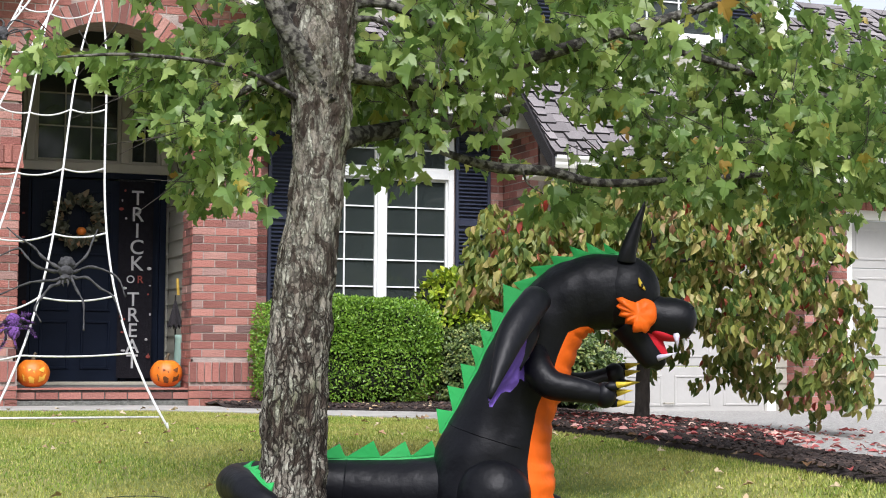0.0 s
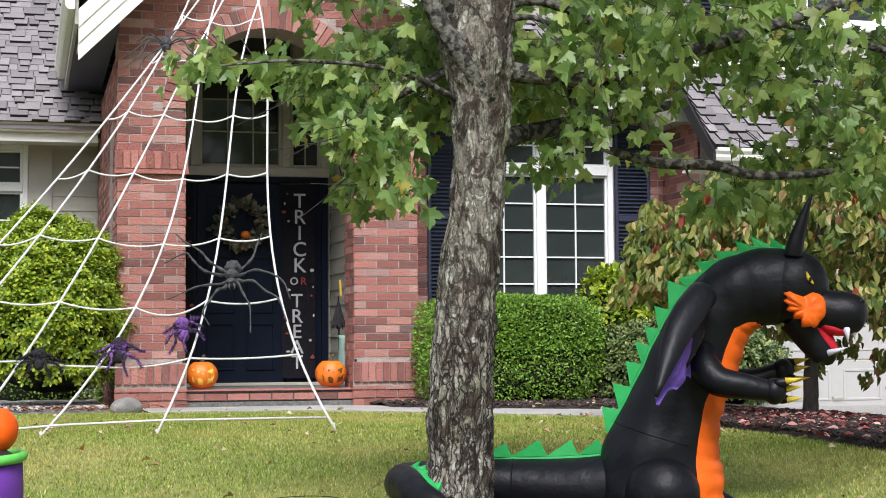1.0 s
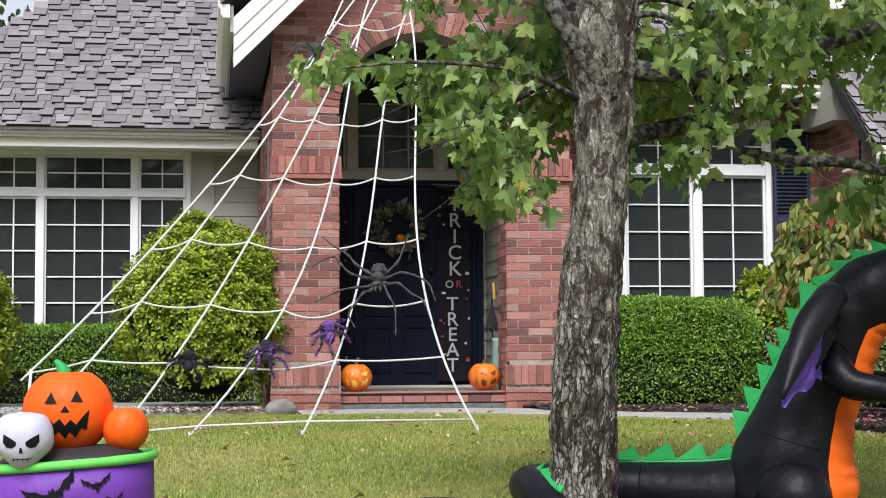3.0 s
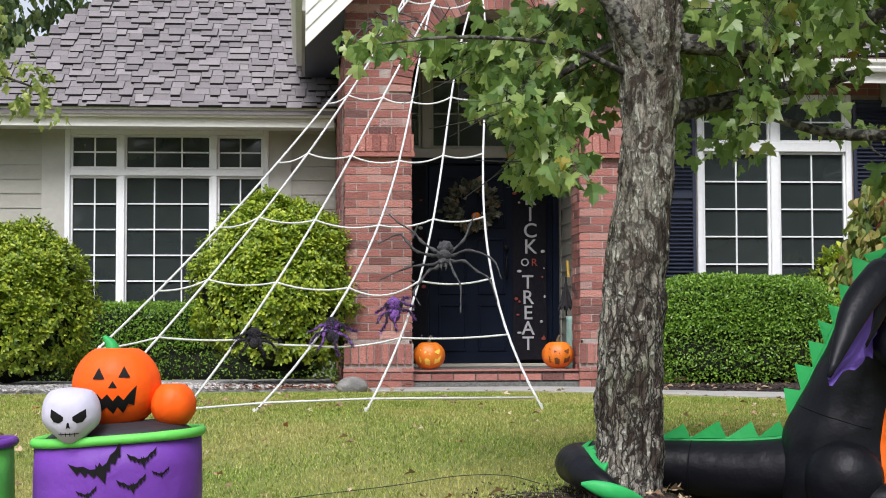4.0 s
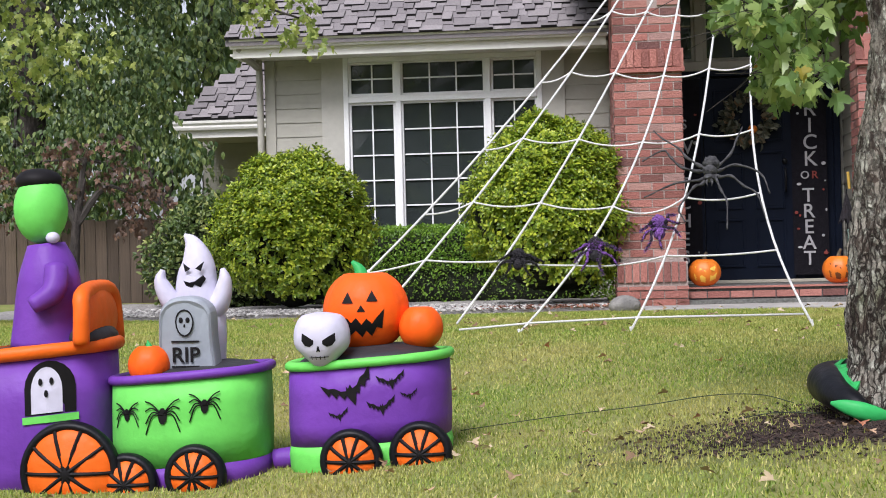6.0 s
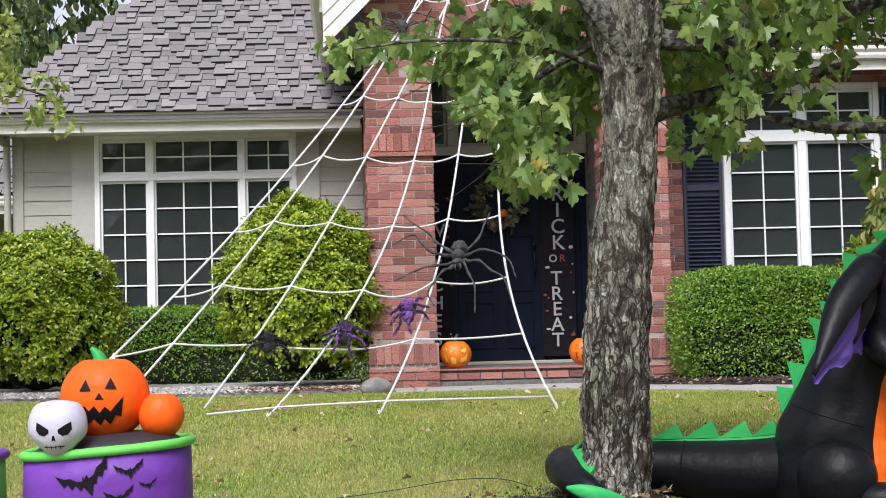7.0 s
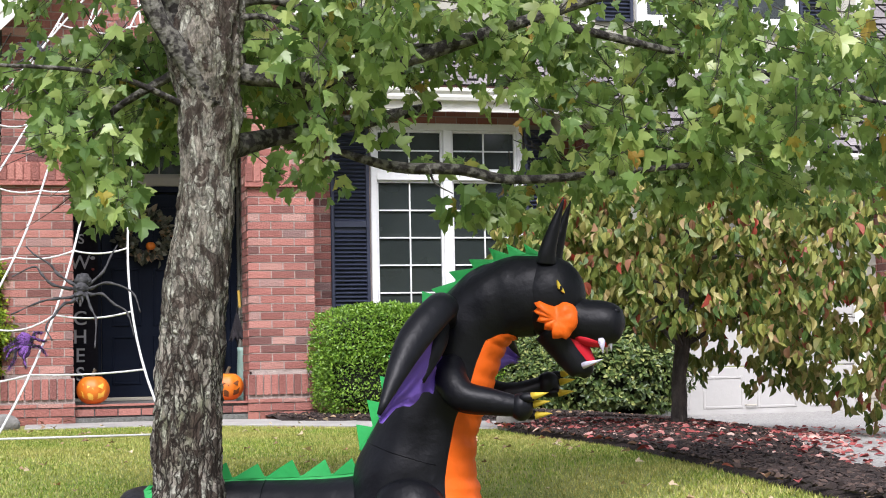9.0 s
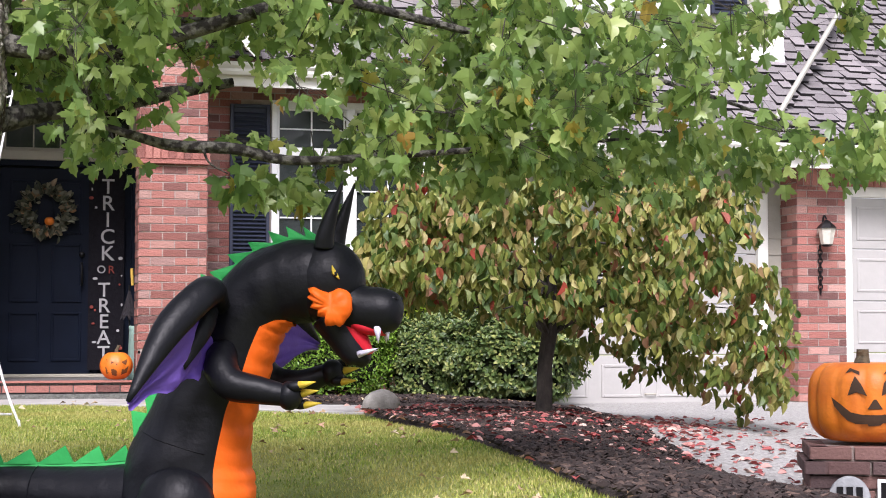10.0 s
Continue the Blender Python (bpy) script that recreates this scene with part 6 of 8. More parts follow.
    crest([skin(k, math.pi) for k in upper], [(-ahead[k] + Vector((-0.35, -0.25, 0.0))).normalized() for k in upper], 0.056, 3, 0.10, piece)
    along = [Vector(q[:3]) + Vector((0, 0, q[3])) for q in tp[9:29]]
    crest(along[::-1], [Vector((0.0, -0.10, 1.0)).normalized()] * len(along), 0.076, 3, 0.78, part)
    # round the trunk the crest leans in towards the bark
    inner = []
    for q in tp[33:55]:
        w = (Vector((-0.50, -8.80, q[2])) - Vector(q[:3])).normalized()
        inner.append((Vector(q[:3]) + (w * 0.55 + Vector((0, 0, 0.83))) * q[3], (w * 0.72 + Vector((0, 0, 0.5))).normalized()))
    crest([a for a, b in inner], [b for a, b in inner], 0.062, 3, 0.5, part)
    bm = bmesh.new()
    puff(bm, [(-0.745, -8.985, 0.168), (-0.70, -9.005, 0.158), (-0.64, -9.015, 0.140), (-0.57, -9.01, 0.122), (-0.505, -8.99, 0.108)], [0.006, 0.024, 0.033, 0.026, 0.003], 18, squash=(0.6, 1.0))
    part("tail_tip", bm, N_GREEN, t, "bright green leaf-shaped tail tip", True)
    return t


dragon()


def oval_ring(cx, cy, z, rx, ry, tilt, n=44, p=2.6):
    out = []
    for k in range(n):
        a = 2 * math.pi * k / n
        c, s = math.cos(a), math.sin(a)
        x = rx * math.copysign(abs(c) ** (2 / p), c)
        y = ry * math.copysign(abs(s) ** (2 / p), s)
        out.append((cx + x, cy + y, z + tilt * x))
    return out


def drum(bm, cx, cy, tilt, levels, n=44, cap=True):
    rings = [[bm.verts.new(q) for q in oval_ring(cx, cy, z, rx, ry, tilt, n)] for z, rx, ry in levels]
    for r0, r1 in zip(rings, rings[1:]):
        for k in range(n):
            bm.faces.new((r0[k], r0[(k + 1) % n], r1[(k + 1) % n], r1[k]))
    if cap:
        bm.faces.new(list(reversed(rings[0])))
        bm.faces.new(rings[-1])


def rim(bm, cx, cy, z, rx, ry, tilt, r, n=44):
    ring = oval_ring(cx, cy, z, rx, ry, tilt, n)
    rows = []
    for k in range(n):
        p, q = Vector(ring[k - 1]), Vector(ring[(k + 1) % n])
        d = (q - p).normalized()
        o = d.cross(Vector((0, 0, 1))).normalized()
        u = o.cross(d)
        rr = r * (1 + 0.08 * noise.noise(Vector(ring[k]) * 14))
        rows.append([bm.verts.new(Vector(ring[k]) + rr * (math.cos(t) * o + math.sin(t) * u)) for t in (2 * math.pi * j / 10 for j in range(10))])
    for k in range(n):
        for j in range(10):
            a, b = rows[k], rows[(k + 1) % n]
            bm.faces.new((a[j], a[(j + 1) % 10], b[(j + 1) % 10], b[j]))


def wheel(parent, c, r, thick=0.09):
    bm = bmesh.new()
    blob(bm, c, (r, thick * 0.6, r), 30, 16)
    for v in bm.verts:
        d = v.co - Vector(c)
        a = math.atan2(d.z, d.x)
        v.co.y = c[1] + (v.co.y - c[1]) * (1 + 0.25 * abs(math.sin(a * 5)))
    w = part("wheel", bm, N_ORANGE, parent, "orange wheel with black spokes", True)
    bm = bmesh.new()
    n = 40
    rows = []
    for k in range(n):
        a = 2 * math.pi * k / n
        o = Vector((math.cos(a), 0, math.sin(a)))
        rows.append([bm.verts.new(Vector(c) + o * r + 0.022 * (math.cos(t) * o + 1.6 * math.sin(t) * Vector((0, 1, 0)))) for t in (2 * math.pi * j / 8 for j in range(8))])
    for k in range(n):
        for j in range(8):
            a, b = rows[k], rows[(k + 1) % n]
            bm.faces.new((a[j], a[(j + 1) % 8], b[(j + 1) % 8], b[j]))
    part("tyre", bm, N_BLACK, w, "", True)
    for k in range(10):
        a = 2 * math.pi * k / 10
        bm = bmesh.new()
        o = Vector((math.cos(a), 0, math.sin(a)))
        f = Vector((0, -1, 0))
        q = [Vector(c) + o * (r * u) + f * (thick * 0.62 * math.sqrt(max(0, 1 - u * u)) + 0.004) for u in (0.1, 0.45, 0.75, 0.97)]
        tube(bm, q, [0.0095, 0.0085, 0.008, 0.009], 6)
        part("spoke", bm, N_INK, w)
    bm = bmesh.new()
    blob(bm, (c[0], c[1] - thick * 0.6, c[2]), (r * 0.2, 0.015, r * 0.2), 14, 8)
    part("hub", bm, N_INK, w, "", True)
    return w


def pumpkin_ball(bm, c, r, ribs=9, amp=0.05, seg=48):
    blob(bm, c, r, seg, 24)
    for v in bm.verts:
        d = v.co - Vector(c)
        a = math.atan2(d.y, d.x)
        k = 1 - amp * (1 - abs(math.cos(a * ribs / 2))) ** 2 * 1.4
        top = 1 - 0.16 * max(0, 1 - ((d.x / r[0]) ** 2 + (d.y / r[1]) ** 2) * 5) * (1 if d.z > 0 else 0.4)
        v.co = Vector(c) + Vector((d.x * k, d.y * k, d.z * top))


def face_print(parent, c, r, shapes, material, name, out=1.01, label="", turn=0, square=2.0):
    """Printed shapes laid on the near side of an ellipsoid: x, z outlines in shares of its radius."""
    for shp in shapes:
        bm = bmesh.new()
        vs = []
        dense = []
        for (x0, z0), (x1, z1) in zip(shp, shp[1:] + shp[:1]):
            for k in range(3):
                dense.append((x0 + (x1 - x0) * k / 3, z0 + (z1 - z0) * k / 3))
        face = bm.faces.new([bm.verts.new((x, 0, z)) for x, z in dense])
        bmesh.ops.triangulate(bm, faces=[face])
        bmesh.ops.subdivide_edges(bm, edges=list(bm.edges), cuts=2, use_grid_fill=True)
        for v in bm.verts:
            x, z = v.co.x, v.co.z
            wide = (1 - min(0.97, abs(z)) ** square) ** (1 / square)
            y = -math.sqrt(max(0.02, wide * wide - x * x))
            ct, st = math.cos(radians(turn)), math.sin(radians(turn))
            v.co = (c[0] + (x * ct - y * st) * r[0] * (out if turn else 1), c[1] + (x * st + y * ct) * r[1] * out, c[2] + z * r[2])
        part(name, bm, material, parent, label)


JACK = [[(-0.45, 0.18), (-0.18, 0.18), (-0.31, 0.45)], [(0.12, 0.22), (0.38, 0.22), (0.24, 0.48)], [(-0.10, -0.02), (0.10, -0.02), (0.0, 0.14)],
        [(-0.46, -0.22), (-0.34, -0.16), (-0.24, -0.28), (-0.12, -0.16), (0.0, -0.32), (0.12, -0.18), (0.24, -0.30), (0.36, -0.14), (0.52, 0.04), (0.46, -0.42), (0.34, -0.38), (0.22, -0.60), (0.10, -0.46), (0.0, -0.62), (-0.14, -0.46), (-0.28, -0.58), (-0.40, -0.44)]]
RAGE_EYE = [(0.58, 0.22), (0.36, 0.10), (0.15, -0.03), (0.16, -0.15), (0.30, -0.24), (0.48, -0.20), (0.60, -0.04)]
SKULL = [RAGE_EYE, [(-x, z) for x, z in RAGE_EYE], [(-0.07, -0.42), (0.0, -0.38), (0.07, -0.42), (0.03, -0.22), (-0.03, -0.22)], [(-0.34, -0.60), (0.34, -0.57), (0.34, -0.60), (-0.34, -0.63)]] + \
        [[(x - 0.012, -0.55), (x + 0.012, -0.55), (x + 0.012, -0.68), (x - 0.012, -0.68)] for x in (-0.25, -0.1, 0.05, 0.2)]
HALF_BAT = [(0.025, 0.13), (0.05, 0.21), (0.075, 0.10), (0.20, 0.14), (0.32, 0.27), (0.45, 0.31), (0.62, 0.46), (0.56, 0.27), (0.51, 0.14), (0.43, 0.21), (0.36, 0.03), (0.27, 0.11), (0.19, -0.07), (0.11, 0.00), (0.06, -0.13)]
BAT = [(0, 0.11)] + HALF_BAT + [(0, -0.30)] + [(-x, z) for x, z in reversed(HALF_BAT)]


def on_drum(cx, cy, rx, ry, tilt, x, z, p=2.6, out=0.004):
    u = min(0.98, abs((x - cx) / rx))
    return (x, cy - ry * (1 - u ** p) ** (1 / p) - out, z + tilt * (x - cx))


def drum_print(parent, dims, shape, x0, z0, s, name, material=None, turn=0.0):
    bm = bmesh.new()
    ct, st = math.cos(turn), math.sin(turn)
    pts = [(x0 + s * (a * ct - b * st), z0 + s * (a * st + b * ct)) for a, b in shape]
    face = bm.faces.new([bm.verts.new((x, 0, z)) for x, z in pts])
    bmesh.ops.triangulate(bm, faces=[face])
    bmesh.ops.subdivide_edges(bm, edges=list(bm.edges), cuts=1, use_grid_fill=True)
    for v in bm.verts:
        v.co = on_drum(*dims, v.co.x, v.co.z)
    part(name, bm, material or N_INK, parent)


def lettering(parent, text, size, m, material, name="lettering", depth=0.002, bold=0.0):
    cu = bpy.data.curves.new(name, "FONT")
    cu.body, cu.size, cu.align_x, cu.extrude = text, size, "CENTER", depth
    cu.offset = bold
    cu.materials.append(material)
    o = new(name, cu)
    o.parent, o.matrix_basis = parent, m
    return o


TILT = 0.10


def car_one():
    t = thing("inflatable_train_car", "purple inflatable train car with jack-o'-lantern, skull and bats", "inflatable", "inflatable Halloween train")
    cx, cy, rx, ry = -2.535, -8.33, 0.335, 0.27
    bm = bmesh.new()
    drum(bm, cx, cy, 0.065, [(-0.14, rx * 0.9, ry * 0.9), (-0.10, rx, ry), (-0.02, rx * 1.02, ry * 1.02), (0.015, rx, ry)])
    part("skirt", bm, N_LIME, t, "lime green lower band", True)
    bm = bmesh.new()
    drum(bm, cx, cy, 0.065, [(0.016, rx, ry), (0.10, rx * 1.015, ry * 1.02), (0.22, rx * 1.01, ry * 1.01), (0.33, rx, ry)])
    part("body", bm, N_PURPLE, t, "", True)
    bm = bmesh.new()
    rim(bm, cx, cy, 0.345, rx, ry, 0.065, 0.020)
    part("rim", bm, N_LIME, t, "lime green padded rim", True)
    bm = bmesh.new()
    drum(bm, cx, cy, 0.065, [(0.34, rx * 0.95, ry * 0.95), (0.375, rx * 0.8, ry * 0.8), (0.40, rx * 0.5, ry * 0.5), (0.405, rx * 0.1, ry * 0.1)])
    part("deck", bm, N_DARK, t, "", True)
    c, r = (-2.545, -8.33, 0.550), (0.182, 0.155, 0.176)
    bm = bmesh.new()
    pumpkin_ball(bm, c, r, 8, 0.025)
    pk = part("pumpkin", bm, N_PUMPKIN, t, "orange grinning pumpkin", True)
    face_print(pk, c, r, JACK, N_INK, "face_print")
    bm = bmesh.new()
    puff(bm, [(-2.56, -8.33, 0.68), (-2.57, -8.33, 0.72), (-2.60, -8.33, 0.755)], [0.035, 0.024, 0.008], 12)
    part("stem", bm, N_GREEN, pk, "green stem", True)
    bm = bmesh.new()
    pumpkin_ball(bm, (-2.312, -8.37, 0.474), (0.094, 0.088, 0.096), 7, 0.03)
    part("small_pumpkin", bm, N_PUMPKIN, t, "", True)
    c, r = (-2.695, -8.565, 0.445), (0.116, 0.105, 0.12)
    bm = bmesh.new()
    blob(bm, c, r, 28, 20)
    for v in bm.verts:
        if v.co.z < c[2] - 0.02:
            k = 1 - 0.30 * sstep(c[2] - 0.02, c[2] - 0.10, v.co.z)
            v.co.x = c[0] + (v.co.x - c[0]) * k
        else:
            up_share = min(0.98, max(0.0, (v.co.z - c[2]) / r[2]))
            v.co.x = c[0] + (v.co.x - c[0]) * min(1.45, (1 - up_share ** 2.4) ** (1 / 2.4) / math.sqrt(1 - up_share ** 2))
            v.co.z -= 0.012 * sstep(0.75, 1.0, up_share)
    sk = part("skull", bm, N_WHITE, t, "white skull with black eyes", True)
    face_print(sk, c, r, SKULL, N_INK, "face_print")
    dims = (cx, cy, rx * 1.015, ry * 1.02, 0.065)
    for x, z, s, a in ((-2.575, 0.225, 0.175, 0.35), (-2.41, 0.255, 0.095, 0.15), (-2.45, 0.155, 0.095, 0.15), (-2.34, 0.195, 0.055, 0.15), (-2.625, 0.135, 0.068, 0.2)):
        drum_print(t, dims, BAT, x, z, s, "bat_print", turn=a)
    wheel(t, (-2.575, cy - ry - 0.035, -0.045), 0.108)
    wheel(t, (-2.295, cy - ry - 0.02, -0.02), 0.108)
    bm = bmesh.new()
    puff(bm, [(-2.84, cy, -0.06), (-2.95, cy, -0.075)], [0.045, 0.045], 14)
    part("coupling", bm, N_PURPLE, t, "", True)
    return t


SPIDER_BODY = [(0.07 * math.cos(2 * math.pi * k / 10), 0.13 * math.sin(2 * math.pi * k / 10)) for k in range(10)]


def car_two():
    t = thing("inflatable_train_car", "lime green inflatable train car with ghost and gravestone", "inflatable", "inflatable Halloween train")
    cx, cy, rx, ry = -3.265, -8.33, 0.33, 0.27
    bm = bmesh.new()
    drum(bm, cx, cy, 0.07, [(-0.20, rx * 0.9, ry * 0.9), (-0.16, rx, ry), (-0.09, rx, ry)])
    part("skirt", bm, N_PURPLE, t, "purple lower band", True)
    bm = bmesh.new()
    drum(bm, cx, cy, 0.07, [(-0.089, rx, ry), (0.04, rx * 1.015, ry * 1.02), (0.16, rx * 1.01, ry * 1.01), (0.265, rx, ry)])
    part("body", bm, N_LIME, t, "", True)
    bm = bmesh.new()
    rim(bm, cx, cy, 0.28, rx, ry, 0.07, 0.020)
    part("rim", bm, N_PURPLE, t, "purple padded rim", True)
    bm = bmesh.new()
    drum(bm, cx, cy, 0.07, [(0.27, rx * 0.95, ry * 0.95), (0.30, rx * 0.8, ry * 0.8), (0.32, rx * 0.5, ry * 0.5), (0.325, rx * 0.1, ry * 0.1)])
    part("deck", bm, N_DARK, t, "", True)
    bm = bmesh.new()
    puff(bm, [(-3.24, -8.22, 0.32), (-3.23, -8.22, 0.50), (-3.24, -8.22, 0.66), (-3.235, -8.22, 0.76), (-3.26, -8.22, 0.84), (-3.30, -8.22, 0.885)], [0.14, 0.135, 0.11, 0.085, 0.045, 0.006], 24, squash=(0.7, 1))
    gh = part("ghost", bm, N_WHITE, t, "white ghost with raised arms", True)
    for s, x1 in ((-1, -3.405), (1, -3.095)):
        bm = bmesh.new()
        puff(bm, [(-3.24 + s * 0.08, -8.24, 0.56), (-3.24 + s * 0.13, -8.25, 0.60), (x1 + s * 0.01, -8.26, 0.68), (x1, -8.26, 0.735)], [0.055, 0.05, 0.036, 0.012], 14)
        part("ghost_arm", bm, N_WHITE, gh, "", True)
    face_print(gh, (-3.235, -8.22, 0.72), (0.10, 0.085, 0.14), [[(-0.55, 0.30), (-0.12, 0.12), (-0.42, 0.02)], [(0.55, 0.34), (0.12, 0.12), (0.40, 0.04)], [(-0.55, -0.24), (-0.2, -0.30), (0.1, -0.26), (0.5, -0.08), (0.62, -0.20), (0.35, -0.45), (0.05, -0.36), (-0.1, -0.50), (-0.35, -0.46)]], N_INK, "face_print", 1.02)
    # gravestone
    bm = bmesh.new()
    out = [(-3.372, 0.262), (-3.225, 0.266), (-3.070, 0.280), (-3.082, 0.36), (-3.094, 0.45)] + [(-3.232 + 0.136 * math.cos(a), 0.530 + 0.095 * math.sin(a) ** 0.8) for a in [0.02 + (math.pi - 0.04) * k / 16 for k in range(17)]] + [(-3.370, 0.45), (-3.373, 0.36)]
    mx, mz = -3.225, 0.44
    slab = []
    for y, k in ((-8.470, 0.84), (-8.476, 0.90), (-8.466, 0.965), (-8.445, 1.0), (-8.395, 1.0), (-8.375, 0.95)):
        slab.append([bm.verts.new((mx + (x - mx) * k + 0.10 * (y + 8.47), y + 0.004 * noise.noise(Vector((x * 30, z * 30, y))), mz + (z - mz) * k)) for x, z in out])
    for r0, r1 in zip(slab, slab[1:]):
        for i in range(len(out)):
            bm.faces.new((r0[i], r0[(i + 1) % len(out)], r1[(i + 1) % len(out)], r1[i]))
    bm.faces.new(slab[0])
    bm.faces.new(list(reversed(slab[-1])))
    bmesh.ops.recalc_face_normals(bm, faces=bm.faces)
    gs = part("gravestone", bm, N_GREY, t, "grey inflatable gravestone reading RIP")
    lettering(gs, "RIP", 0.088, pose(-3.228, -8.477, 0.352, 90, 0, 0), N_INK, bold=0.0012)
    for lz in (0.330, 0.434):
        boxes("print_line", [(-3.30, -3.16, -8.477, -8.473, lz, lz + 0.006)], N_INK, gs)
    bm = bmesh.new()
    patch(bm, (-3.232, -8.472, 0.520), (1, 0, 0), (0, 0, 1), [(0.042 * math.cos(a), 0.046 * math.sin(a) if math.sin(a) > 0 else 0.058 * math.sin(a)) for a in [2 * math.pi * k / 16 for k in range(16)]])
    part("skull_print", bm, N_GREY, gs)
    bm = bmesh.new()
    for k in range(16):
        a0, a1 = 2 * math.pi * k / 16, 2 * math.pi * (k + 1) / 16
        f = lambda a: (-3.232 + 0.043 * math.cos(a), -8.478, 0.520 + (0.047 if math.sin(a) > 0 else 0.06) * math.sin(a))
        tube(bm, [f(a0), f(a1)], 0.0035, 5)
    for dx in (-0.017, 0.017):
        blob(bm, (-3.232 + dx, -8.478, 0.525), (0.011, 0.004, 0.012), 10, 6)
    blob(bm, (-3.232, -8.478, 0.502), (0.005, 0.003, 0.007), 8, 5)
    part("skull_outline", bm, N_INK, gs)
    bm = bmesh.new()
    pumpkin_ball(bm, (-3.405, -8.50, 0.325), (0.088, 0.085, 0.088), 7, 0.03)
    pk = part("pumpkin", bm, N_PUMPKIN, t, "", True)
    bm = bmesh.new()
    cone(bm, (-3.405, -8.50, 0.40), (-3.41, -8.50, 0.428), 0.016, 8)
    part("stem", bm, N_GREEN, pk)
    slim = Matrix.Translation((-3.245, -0.03, -0.018)) @ Matrix.Diagonal((0.84, 1, 1, 1)) @ Matrix.Translation((3.225, 0, 0))
    for o in gh.children_recursive + [gh] + gs.children_recursive + [gs]:
        if o.type == "MESH":
            o.data.transform(slim)
        else:
            o.location += Vector((-0.02, -0.03, -0.018))
    dims = (cx, cy, rx * 1.015, ry * 1.02, 0.07)
    for x, z, s in ((-3.485, 0.14, 0.20), (-3.325, 0.125, 0.27), (-3.15, 0.15, 0.23)):
        drum_print(t, dims, SPIDER_BODY, x, z, s, "spider_print")
        bm = bmesh.new()
        for sd in (-1, 1):
            for k in range(4):
                b = (0.9, 0.35, -0.35, -0.95)[k]
                pts = [(x, z + 0.02 * s), (x + sd * s * 0.16, z + s * (0.10 + 0.10 * b)), (x + sd * s * 0.27, z + s * 0.27 * b)]
                tube(bm, [on_drum(*dims, u, v) for u, v in smooth_path(pts, 4)], 0.0028, 4)
        part("spider_leg_print", bm, N_INK, t)
    wheel(t, (-3.47, cy - ry - 0.02, -0.15), 0.105)
    wheel(t, (-3.185, cy - ry - 0.035, -0.12), 0.108)
    return t


